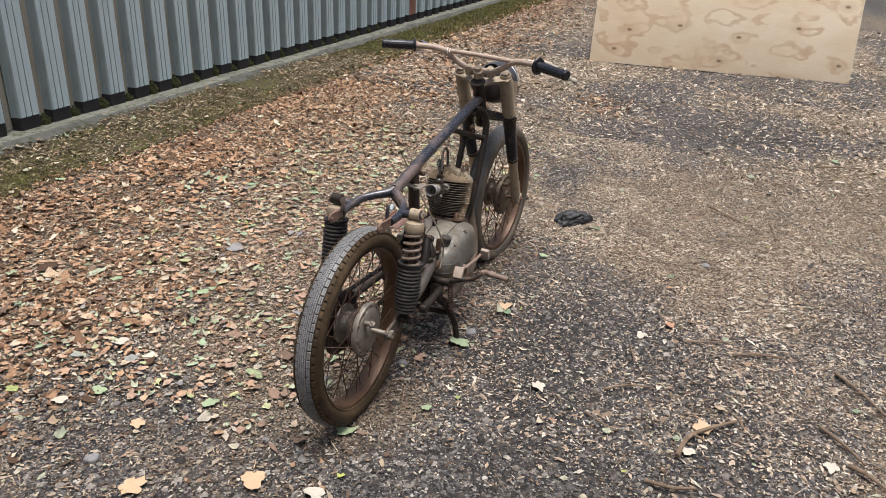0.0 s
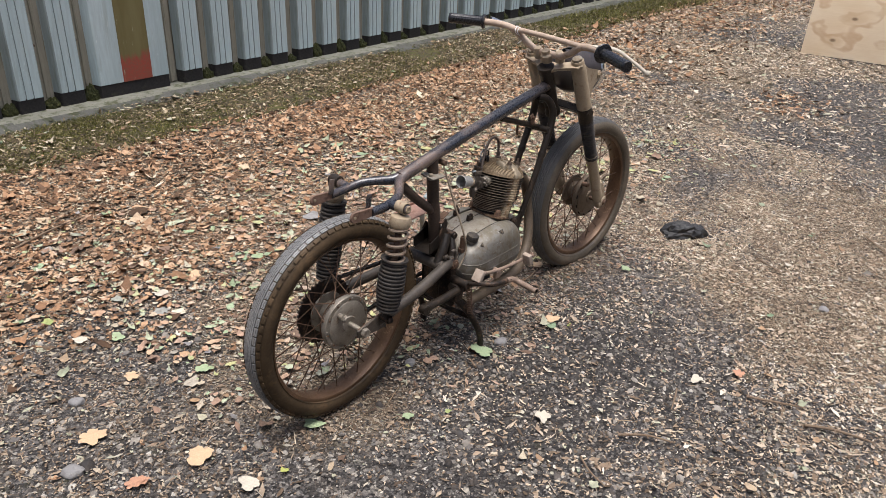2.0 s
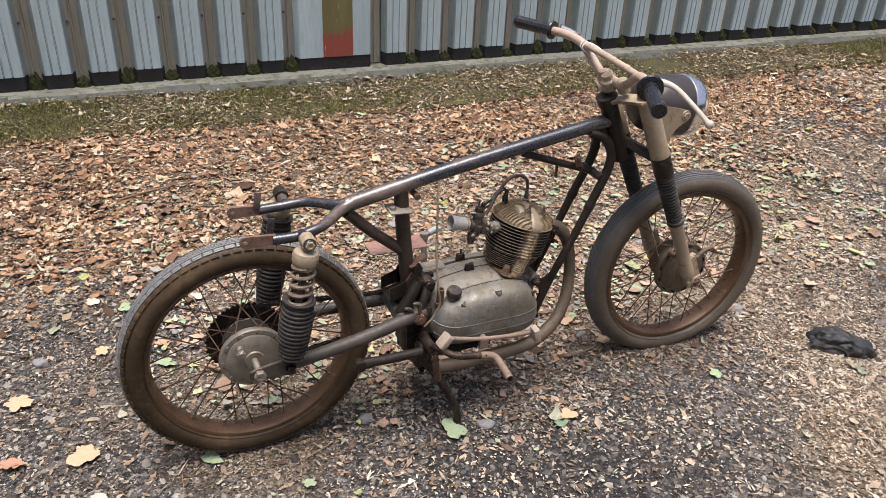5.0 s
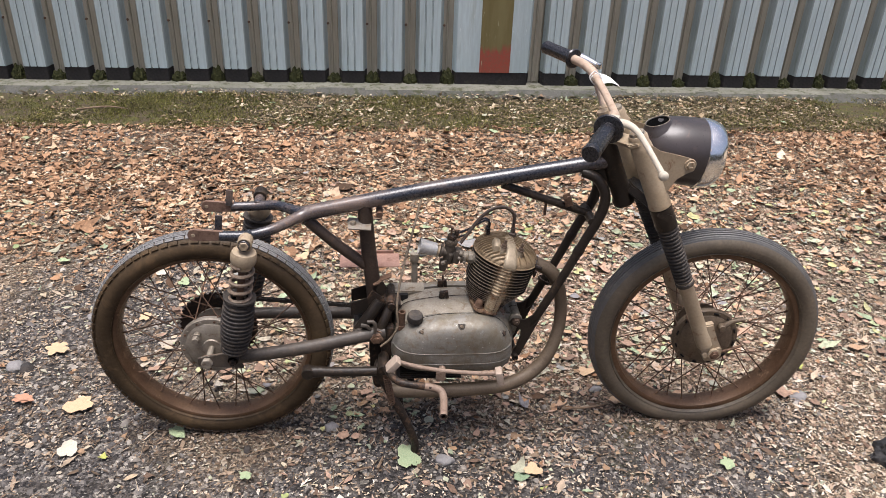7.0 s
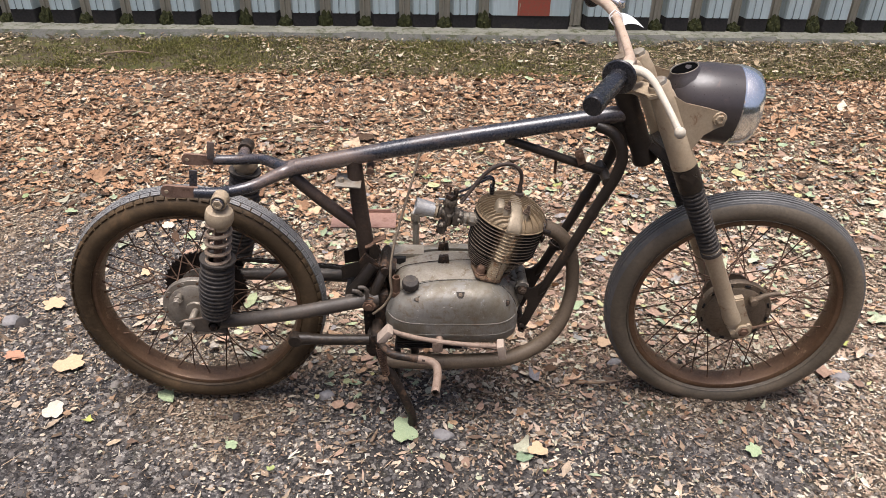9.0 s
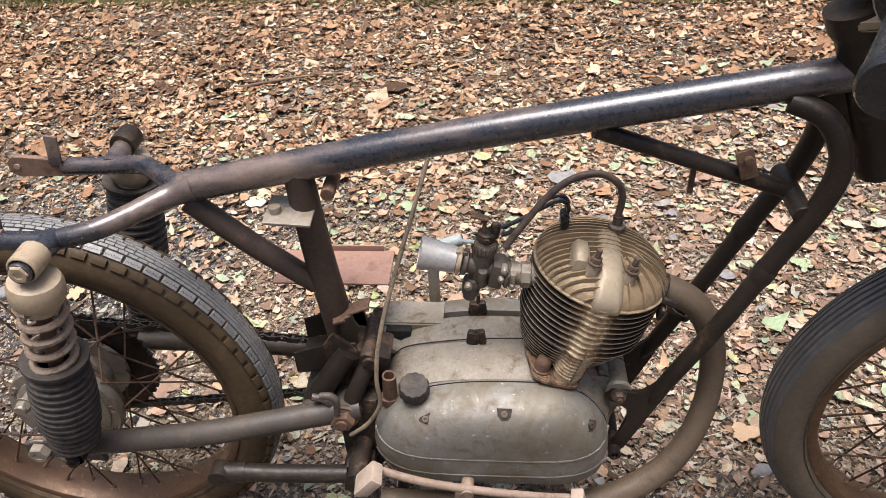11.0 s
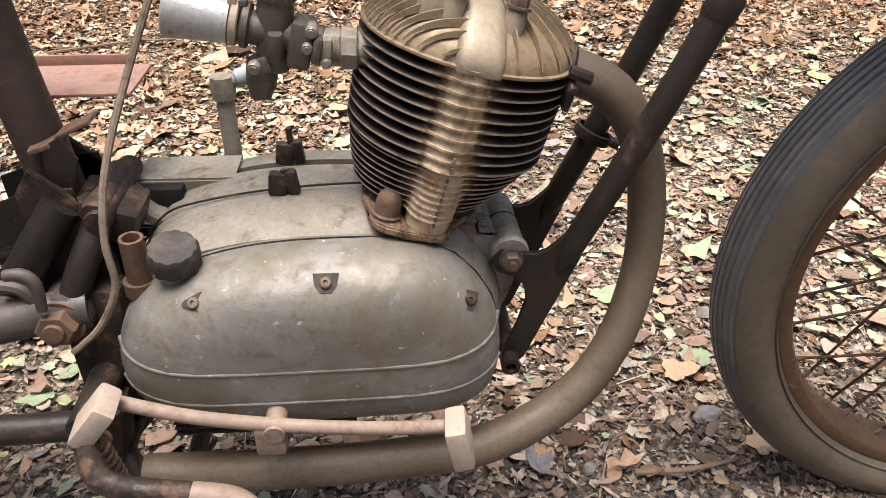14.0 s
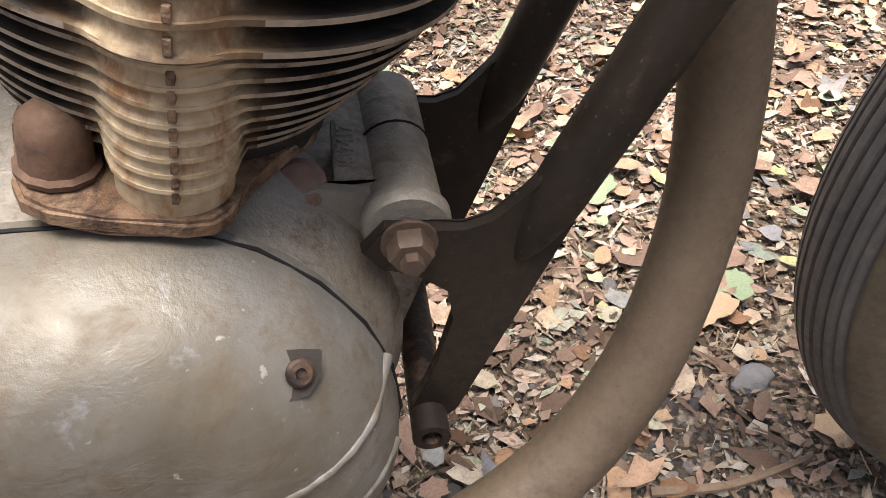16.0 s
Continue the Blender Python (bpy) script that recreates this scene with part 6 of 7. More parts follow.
# front mounting boss, a level tube through which the bolt goes, with its cast number beside it
bm = B()
lathe(bm, [(0, 0), (0.0150, 0), (0.0165, 0.003), (0.0165, 0.006), (0.0146, 0.010), (0.0140, 0.044), (0.0142, 0.0445), (0.0142, 0.0455), (0.0140, 0.046), (0.0138, 0.080), (0, 0.082)], along((0.1300, -0.0370, 0.3590), (0.1285, 0.050, 0.3625)), 26)
slab(bm, [(0.070, 0.300), (0.078, 0.372), (0.100, 0.369), (0.128, 0.371), (0.140, 0.352), (0.136, 0.318), (0.120, 0.275), (0.090, 0.262)], -0.026, 0.048, 0.004)
boss = part("mounting_boss", bm, CASE, engine, "cast front mounting boss")
bm = B()
lathe(bm, [(0.0139, -0.0006), (0.0147, -0.0003), (0.0147, 0.0003), (0.0139, 0.0006)], along((0.1292, 0.0085, 0.3609), (0.1291, 0.0100, 0.3610)), 26)
part("boss_joint", bm, DARK, boss, "dark joint line of the case halves")
bm = B()
block(bm, (0.0118, 0.036, 0.0060), pose(0.1115, -0.002, 0.3695, 0, 8, 0), 0.0016)
block(bm, (0.030, 0.030, 0.010), pose(0.098, 0.012, 0.3690, 0, 12, 0), 0.003)
part("number_pad", bm, CASE, boss)
txt = bpy.data.curves.new("cast_number", "FONT")
txt.body, txt.size, txt.extrude, txt.bevel_depth = "IS-7417", 0.0086, 0.0004, 0.00015
txt.align_x, txt.align_y = "CENTER", "CENTER"
tob = new("cast_number", txt)
tob.matrix_basis = pose(0.1115, -0.002, 0.3727, 0, 8, 0) @ pose(0, 0, 0, 0, 0, 90)
me = bpy.data.meshes.new_from_object(tob.evaluated_get(bpy.context.evaluated_depsgraph_get()))
tm = tob.matrix_basis.copy()
bpy.data.objects.remove(tob)
num = new("cast_number", me)
me.materials.clear()
me.materials.append(CASE)
num.parent, num.matrix_basis = boss, tm
num["label"] = "raised cast letters and figures"
bm = B()
lathe(bm, [(0, 0), (0.0098, 0), (0.0098, 0.004), (0.0075, 0.006), (0, 0.006)], along((0.0940, -0.0190, 0.3690), (0.0938, -0.0300, 0.3830)), 16)
part("case_bolt", bm, TIPRUST, engine, "rust-stained round bolt head")
bm = B()
hexnut(bm, (0.1300, -0.0440, 0.3590), (0, -1, 0), 0.0082, 0.008, 0.004)
part("mount_nut", bm, STUD, bike, "rusty engine mounting nut")
bm = B()
tube(bm, [(0.1335, -0.056, 0.253), (0.1335, 0.0, 0.253), (0.1335, 0.048, 0.253)], 0.0085, 14, 2, bore=0.55)
part("lower_spacer", bm, DARKSTEEL, bike, "dark tubular spacer")
bm = B()
lathe(bm, [(0.0150, -0.005), (0.0172, -0.004), (0.0172, 0.004), (0.0150, 0.005)], along((0.211, 0.042, 0.430), (0.225, 0.042, 0.462)), 18)
block(bm, (0.008, 0.014, 0.006), pose(0.226, 0.030, 0.427, 0, 25, 0), 0.001)
part("hose_clip", bm, DARKSTEEL, bike, "dark clip on the frame tube")
bm = B()
for k in range(4):
    block(bm, (0.16, 0.10, 0.0022), pose(-0.085, -0.01, 0.2165 - 0.0065 * k), 0.0006)
block(bm, (0.14, 0.08, 0.03), pose(-0.085, -0.005, 0.210), 0.006)
part("sump", bm, FIN, engine, "dark finned sump")

# exhaust pipe
bm = B()
EX = [(0.150, 0.0, 0.505), (0.178, 0.0, 0.502), (0.213, -0.006, 0.483), (0.2375, -0.009, 0.440), (0.2485, -0.014, 0.385), (0.2460, -0.026, 0.325), (0.2245, -0.046, 0.266), (0.184, -0.064, 0.220), (0.112, -0.083, 0.190), (0.02, -0.090, 0.183), (-0.09, -0.092, 0.182), (-0.185, -0.092, 0.184)]
tube(bm, EX, [0.0182, 0.0178, 0.0168, 0.0160, 0.0158, 0.0158, 0.0165, 0.0172, 0.0178, 0.018, 0.018, 0.018], 20, 8, bore=0.9)
part("exhaust_pipe", bm, PIPE, bike, "plain brown burnt exhaust pipe curving under the engine")
bm = B()
lathe(bm, [(0.021, 0), (0.0245, 0.002), (0.0245, 0.012), (0.021, 0.014)], along((0.160, -0.006, 0.505), (0.19, -0.012, 0.498)), 22)
for s in (-1, 1):
    rod(bm, (0.166, -0.006 + s * 0.030, 0.507 - s * 0.008), (0.182, -0.008 + s * 0.030, 0.501 - s * 0.008), 0.005, 8)
block(bm, (0.006, 0.074, 0.022), pose(0.168, -0.007, 0.504, 15, 12, 0), 0.003)
part("exhaust_clamp", bm, DARKSTEEL, engine, "dark exhaust port clamp")

# pedals, levers and stand
bm = B()
tube(bm, [(-0.178, -0.128, 0.304), (-0.120, -0.132, 0.287), (-0.05, -0.133, 0.274), (0.02, -0.133, 0.266), (0.076, -0.132, 0.263)], 0.0055, 10, flat=0.8)
rod(bm, (-0.062, -0.10, 0.270), (-0.062, -0.139, 0.270), 0.0085)
block(bm, (0.024, 0.014, 0.03), pose(-0.066, -0.131, 0.262), 0.004)
gear = part("gear_pedal", bm, BROWNPINK, bike, "pinkish heel-and-toe gear pedal")
for p, r in (((-0.184, -0.146, 0.306), (0, -50, 4)), ((0.079, -0.148, 0.266), (0, 78, -4))):
    bm = B()
    block(bm, (0.040, 0.032, 0.017), pose(*p, *r), 0.004)
    part("pedal_pad", bm, PADM, gear, "pale worn pedal rubber")
bm = B()
tube(bm, [(-0.205, -0.110, 0.275), (-0.190, -0.160, 0.286), (-0.165, -0.192, 0.287), (-0.110, -0.200, 0.281), (-0.078, -0.203, 0.274), (-0.066, -0.222, 0.265), (-0.071, -0.288, 0.262)], 0.0088, 12, 8, bore=0.6)
rod(bm, (-0.207, -0.06, 0.272), (-0.207, -0.125, 0.272), 0.0135)
kick = part("kick_starter", bm, DARKSTEEL, bike, "bent dark kick-start lever with a pinkish end")
bm = B()
tube(bm, [(-0.110, -0.200, 0.281), (-0.078, -0.203, 0.274), (-0.066, -0.222, 0.265), (-0.071, -0.288, 0.262)], 0.0094, 12, 8, bore=0.6)
part("kick_rubber", bm, BROWNPINK, kick, "worn pinkish foot end")
bm = B()
tube(bm, [(-0.225, -0.098, 0.252), (-0.31, -0.104, 0.256), (-0.375, -0.108, 0.262)], 0.0125, 12)
tube(bm, [(-0.36, -0.107, 0.261), (-0.393, -0.110, 0.262)], [0.014, 0.0155], 12)
rod(bm, (-0.393, -0.124, 0.263), (-0.393, -0.100, 0.263), 0.0155)
part("footrest_arm", bm, BLACK, bike, "black footrest arm with a rusty eye")
bm = B()
for s in (1, -1):
    tube(bm, [(-0.206, -0.080 * s, 0.205), (-0.180, -0.105 * s, 0.165), (-0.145, -0.122 * s, 0.095), (-0.126, -0.126 * s, 0.040), (-0.128, -0.126 * s, 0.006)], [0.012, 0.012, 0.011, 0.0105, 0.012], 12)
    block(bm, (0.05, 0.03, 0.006), pose(-0.138, -0.126 * s, 0.006), 0.002)
rod(bm, (-0.206, -0.085, 0.205), (-0.206, 0.085, 0.205), 0.0125)
tube(bm, [(-0.162, -0.115, 0.13), (-0.166, 0.0, 0.128), (-0.162, 0.115, 0.13)], 0.009, 10)
part("centre_stand", bm, DARKSTEEL, bike, "black tubular centre stand pressed into the ground")
bm = B()
coil(bm, (-0.200, -0.125, 0.255), (-0.186, -0.122, 0.165), 0.0078, 0.0017, 13)
lathe(bm, [(0, 0), (0.010, 0), (0.010, 0.004), (0, 0.005)], along((-0.2, -0.118, 0.258), (-0.2, -0.13, 0.258)), 12)
part("stand_spring", bm, RUST, bike, "rusty stand return spring")
bm = B()
block(bm, (0.042, 0.040, 0.060), pose(-0.212, -0.080, 0.236, 0, 8, 0), 0.012)
block(bm, (0.028, 0.030, 0.12), pose(-0.198, -0.045, 0.295, 0, 4, 0), 0.008)
part("pivot_bracket", bm, DARKSTEEL, bike, "oily black bracket behind the engine")
bm = B()
tube(bm, [(-0.100, 0.118, 0.668), (-0.123, 0.066, 0.600), (-0.158, -0.015, 0.500), (-0.171, -0.055, 0.450), (-0.174, -0.075, 0.410), (-0.172, -0.082, 0.375), (-0.188, -0.085, 0.343), (-0.206, -0.086, 0.325), (-0.215, -0.086, 0.318)], 0.0029, 8)
lathe(bm, [(0, 0), (0.0105, 0.0), (0.0125, 0.002), (0.0115, 0.005), (0.004, 0.0065), (0, 0.0065)], along((-0.101, 0.116, 0.666), (-0.092, 0.134, 0.692)), 16)
part("pull_rod", bm, CABLEM, bike, "thin weathered pull rod with a mushroom head")
bm = B()
rod(bm, (-0.190, -0.046, 0.415), (-0.190, 0.03, 0.415), 0.010)
block(bm, (0.05, 0.05, 0.03), pose(-0.190, -0.010, 0.40, 0, 20, 0), 0.006)
part("rear_mount", bm, DARKSTEEL, bike)


# ---- ground ----
def ground_z(x, y):
    return 0.006 * np.sin(1.7 * x + 0.6) * np.cos(1.3 * y) + 0.004 * np.sin(4.1 * x + 2.2 * y) + 0.003 * np.sin(9.3 * y - 5.1 * x)


def lattice(x, y, cell, seed):
    """Smooth random values between 0 and 1 on a grid of the given cell."""
    u, v = np.asarray(x, float) / cell, np.asarray(y, float) / cell
    i, j = np.floor(u), np.floor(v)
    f, g = u - i, v - j
    f, g = f * f * (3 - 2 * f), g * g * (3 - 2 * g)
    h = lambda a, b: np.mod(np.abs(np.sin(a * 127.1 + b * 311.7 + seed * 74.7)) * 43758.5453, 1.0)
    return (h(i, j) * (1 - f) + h(i + 1, j) * f) * (1 - g) + (h(i, j + 1) * (1 - f) + h(i + 1, j + 1) * f) * g


def patch_of(x, y):
    """Where chaff covers the gravel: high on the side of the wall, uneven over the track, lowered under the bike to
    paint its shadow.
    """
    n = 0.5 * lattice(x, y, 0.85, 1) + 0.32 * lattice(x, y, 0.31, 2) + 0.18 * lattice(x, y, 0.12, 3)
    x, y = np.asarray(x), np.asarray(y)
    # First term: the motorcycle's shadow, painted as a dark patch; the others are bare gravel.
    bare = 0.34 * np.exp(-((x + 0.10) / 0.85) ** 2 - ((y + 0.38) / 0.30) ** 2) + 0.10 * np.exp(-((x - 3.9) / 0.9) ** 2 - ((y - 0.6) / 0.7) ** 2)
    bare = bare + 0.24 * np.exp(-((x + 1.35) / 0.65) ** 2 - ((y - 0.25) / 0.65) ** 2)
    full = 0.26 * np.exp(-((x - 0.45) / 0.6) ** 2 - ((y - 0.30) / 0.45) ** 2) + 0.17 * np.exp(-((x - 1.9) / 1.0) ** 2 - ((y + 0.2) / 0.8) ** 2)
    return np.clip(n + 0.10 * np.clip(y / 0.8, -0.45, 1) - bare + full, 0, 1)


def axis_steps(lo, hi, fine_lo, fine_hi, step):
    mid = list(np.arange(fine_lo, fine_hi, step))
    out, d = [], step
    v = fine_hi
    while v < hi:
        out.append(v)
        d *= 1.35
        v += d
    left, d, v = [], step, fine_lo - step
    while v > lo:
        left.append(v)
        d *= 1.35
        v -= d
    return np.array([lo] + left[::-1] + mid + out + [hi])


xs, ys = axis_steps(-400, 400, -3, 5, 0.06), axis_steps(-400, 400, -3, 3, 0.06)
gx, gy = np.meshgrid(xs, ys, indexing="ij")
near = np.clip(1.4 - np.hypot(gx - 1, gy) / 9, 0, 1)
gz = ground_z(gx, gy) * near + np.where(gy > 2.45, -0.03, 0) * near
verts = np.stack([gx, gy, gz], -1).reshape(-1, 3)
nx, ny = len(xs), len(ys)
ii = (np.arange(nx - 1)[:, None] * ny + np.arange(ny - 1)[None, :]).ravel()
me = bpy.data.meshes.new("ground")
me.from_pydata(verts.tolist(), [], np.stack([ii, ii + ny, ii + ny + 1, ii + 1], -1).tolist())
me.materials.append(SOIL)
me.shade_smooth()
me.attributes.new("patch", "FLOAT", "POINT").data.foreach_set("value", patch_of(gx, gy).astype(np.float32).ravel())
ground = tagged(new("ground", me), "dark gritty earth and gravel strewn with leaf litter", "ground", kind="structure")

# mossy strip along the wall, and the concrete footing
bm = B()
mx, my = np.arange(-9, 14.01, 0.08), np.linspace(2.40, 2.96, 9)
rows = []
for x in mx:
    row = []
    for j, y in enumerate(my):
        e = 0.02 * noise.noise((x * 1.1, 0.3, 0)) if j == 0 else 0
        z = -0.02 if j == 0 else 0.010 + 0.02 * (y - 2.4) / 0.5 + 0.008 * noise.noise((x * 5, y * 5, 2)) + 0.006 * noise.noise((x * 14, y * 14, 5))
        row.append(bm.verts.new((x, y + e, z)))
    rows.append(row)
for a, b in zip(rows, rows[1:]):
    for k in range(len(my) - 1):
        bm.faces.new((a[k], b[k], b[k + 1], a[k + 1]))
moss = tagged(finish("moss_strip", bm, MOSS, angle=80), "strip of mossy earth along the foot of the wall", "moss", kind="structure")
bm = B()
prof = [(2.86, -0.05), (2.885, 0.012), (2.93, 0.034), (2.985, 0.060), (3.005, 0.066), (3.16, 0.067), (3.4, 0.066), (3.4, -0.05)]
rows = []
for x in np.arange(-9, 14.01, 0.15):
    rows.append([bm.verts.new((x, y + 0.012 * noise.noise((x * 1.5, k, 0)), z + 0.006 * noise.noise((x * 2.1, k * 0.7, 4)))) for k, (y, z) in enumerate(prof)])
for a, b in zip(rows, rows[1:]):
    for k in range(len(prof) - 1):
        bm.faces.new((a[k], b[k], b[k + 1], a[k + 1]))
# Front faces get the darker mossy concrete, painting in their shade.
for f in bm.faces:
    c = f.calc_center_median()
    f.material_index = 1 if c.y < 2.995 else 0
kerb = tagged(finish("kerb", bm, CONCRETE, angle=60), "grey concrete wall footing, front coloured darker as shade and mossy", "footing", kind="structure")
kerb.data.materials.append(KERBSHADE)

# stone edging that shows where the moss ends
bm = B()
er = random.Random(21)
rows = []
for x in np.arange(0.35, 9.0, 0.07):
    lift = 0.008 + 0.010 * min(1.0, max(0.0, x - 0.6) / 1.2) + er.uniform(-0.005, 0.004)
    y = 2.375 + 0.018 * (x - 0.35) + er.uniform(-0.005, 0.005)
    rows.append([bm.verts.new((x, y + dy, z)) for dy, z in ((-0.004, -0.03), (0.0, lift - 0.004), (0.006, lift), (0.036, lift + 0.003), (0.048, -0.03))])
for a, b in zip(rows, rows[1:]):
    for k in range(4):
        bm.faces.new((a[k], b[k], b[k + 1], a[k + 1]))
tagged(finish("edging", bm, MOSS, angle=50), "low mossy concrete edging between moss and leaves", "edging", kind="structure")

# ---- corrugated wall ----
PERIOD, CREST, FACE, DEPTH, Z0, Z1 = 0.238, 0.140, 3.10, 0.062, 0.145, 2.4
bm = B()
block(bm, (24, 0.10, 2.38), pose(2.5, 3.27, 1.22))
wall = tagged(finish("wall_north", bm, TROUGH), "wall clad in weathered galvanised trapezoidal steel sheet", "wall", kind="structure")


def rib_line(x0, width=CREST, grooves=True):
    pts = [(x0 - 0.016, FACE + DEPTH), (x0 - 0.012, FACE + DEPTH - 0.004), (x0, FACE + 0.006), (x0 + 0.006, FACE)]
    if grooves:
        for f in (0.30, 0.60):
            c = x0 + f * width
            pts += [(c - 0.0045, FACE), (c - 0.0018, FACE + 0.006), (c + 0.0018, FACE + 0.006), (c + 0.0045, FACE)]
    return pts + [(x0 + width - 0.006, FACE), (x0 + width, FACE + 0.006), (x0 + width + 0.012, FACE + DEPTH - 0.004), (x0 + width + 0.016, FACE + DEPTH)]


def sheet(pts, z0, z1, push=0.0):
    bm = B()
    lo = [bm.verts.new((x, y - push, z0)) for x, y in pts]
    hi = [bm.verts.new((x, y - push, z1)) for x, y in pts]
    for k in range(len(pts) - 1):
        bm.faces.new((lo[k], lo[k + 1], hi[k + 1], hi[k]))
    bm.normal_update()
    bmesh.ops.solidify(bm, geom=list(bm.faces), thickness=0.0015)
    return bm


def mesh_only(bm, mat):
    ob = finish("tmp", bm, mat, angle=25)
    me = ob.data
    bpy.data.objects.remove(ob)
    return me


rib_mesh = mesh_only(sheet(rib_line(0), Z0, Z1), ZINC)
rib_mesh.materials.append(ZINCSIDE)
# Faces turned sideways take the darker steel that paints in rib shading.
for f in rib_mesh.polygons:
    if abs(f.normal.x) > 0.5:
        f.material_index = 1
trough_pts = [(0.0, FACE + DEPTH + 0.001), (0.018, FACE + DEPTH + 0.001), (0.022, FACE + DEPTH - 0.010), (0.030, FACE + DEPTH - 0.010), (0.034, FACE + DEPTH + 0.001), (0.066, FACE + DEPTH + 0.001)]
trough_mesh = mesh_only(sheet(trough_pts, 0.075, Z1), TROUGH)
skirt_mesh = mesh_only(sheet([(x, y + 0.003) for x, y in rib_line(0, CREST, False)], 0.06, Z0 + 0.004), SKIRT)
starts = [0.029 - PERIOD * k for k in range(0, 34)] + [0.829 + PERIOD * k for k in range(0, 23)]
starts += [0.829 + PERIOD * 23 + 0.34 + PERIOD * k for k in range(24)]
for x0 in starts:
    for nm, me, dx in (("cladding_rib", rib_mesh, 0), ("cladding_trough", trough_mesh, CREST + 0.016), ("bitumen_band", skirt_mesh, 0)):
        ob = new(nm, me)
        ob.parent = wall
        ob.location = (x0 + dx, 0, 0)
for x0, wd in ((0.263, 0.462), (0.829 + PERIOD * 23 + 0.0, 0.25)):
    bm = sheet(rib_line(x0, wd, False), Z0, Z1)
    part("flat_panel", bm, ZINC, wall, "flat galvanised cover panel")
    part("bitumen_band", sheet([(x, y + 0.003) for x, y in rib_line(x0, wd, False)], 0.06, Z0 + 0.004), SKIRT, wall)
    ob = new("cladding_trough", trough_mesh)
    ob.parent, ob.location = wall, (x0 + wd + 0.016, 0, 0)
part("paint_stripe", sheet([(0.414, FACE), (0.606, FACE)], Z0, Z1, 0.0022), STRIPE, wall, "upright stripe of olive paint over red")
part("rust_stripe", sheet([(6.32, FACE), (6.50, FACE)], Z0, Z1, 0.0022), RUSTSTRIPE, wall, "rust-stained upright stripe")
bm = B()
for k in range(14):
    for z in (0.42, 1.1):
        x = 0.19 - PERIOD * k
        lathe(bm, [(0, -0.006), (0.006, -0.005), (0.008, 0), (0, 0)], Matrix.Translation((x, FACE + DEPTH - 0.002, z)) @ pose(0, 0, 0, -90, 0, 0), 8)
part("fixing_screws", bm, RUST, wall)

# ---- plain unseen hedges, added to close the place and hold back low sky light ----
for nm, size, p in (("wall_south", (30, 0.5, 3.0), (2.5, -8.5, 1.45)), ("wall_east", (0.5, 14, 3.6), (17, -1.0, 1.75)), ("wall_west", (0.5, 14, 3.6), (-10, -1.0, 1.75))):
    bm = B()
    block(bm, size, pose(*p), 0.1)
    tagged(finish(nm, bm, SHADE), "plain dark unseen hedge added to close the yard", "hedge", kind="structure")

# ---- plywood sheet ----
bm = B()
block(bm, (2.44, 0.018, 1.22), Matrix(), 0.0015)
ply = tagged(finish("plywood_sheet", bm, PLY), "pale knotty softwood plywood sheet standing on its long edge", "plywood sheet")
PL, PR = Vector((5.51, 0.74, 0)), Vector((5.83, -1.79, 0))
ang = math.degrees(math.atan2(PR.y - PL.y, PR.x - PL.x))
ply.matrix_basis = pose(*((PL + PR) / 2), 0, 0, ang) @ pose(0, 0, 0, -14, 0, 0) @ pose(0, 0, 0.61)

# ---- black lump of clinker ----
bm = B()
bmesh.ops.create_icosphere(bm, subdivisions=4, radius=1)
for v in bm.verts:
    c = v.co.copy()
    k = 1 + 0.28 * noise.noise(c * 1.6) + 0.16 * noise.noise(c * 4.2 + Vector((3, 1, 0))) + 0.07 * noise.noise(c * 10)
    v.co = Vector((c.x * 0.056 * k, c.y * 0.092 * k, max(-0.012, c.z * 0.052 * k)))
lump = tagged(finish("clinker_lump", bm, ROCKM, angle=28), "black lump of clinker lying on the gravel", "stone")
lump.matrix_basis = pose(1.185, -0.235, 0.010, 0, 0, -135)


# ---- loose litter ----
rng = np.random.default_rng(7)


def rotations(n, tilt):
    yaw, ax, t = rng.uniform(0, 2 * np.pi, n), rng.uniform(0, 2 * np.pi, n), np.abs(rng.normal(0, tilt, n))
    k = np.stack([np.cos(ax), np.sin(ax), np.zeros(n)], -1)
    K = np.zeros((n, 3, 3))
    K[:, 0, 2], K[:, 1, 2], K[:, 2, 0], K[:, 2, 1] = k[:, 1], -k[:, 0], -k[:, 1], k[:, 0]
    Rt = np.eye(3) + np.sin(t)[:, None, None] * K + (1 - np.cos(t))[:, None, None] * (K @ K)
    Rz = np.zeros((n, 3, 3))
    Rz[:, 0, 0], Rz[:, 0, 1], Rz[:, 1, 0], Rz[:, 1, 1], Rz[:, 2, 2] = np.cos(yaw), -np.sin(yaw), np.sin(yaw), np.cos(yaw), 1
    return Rt @ Rz


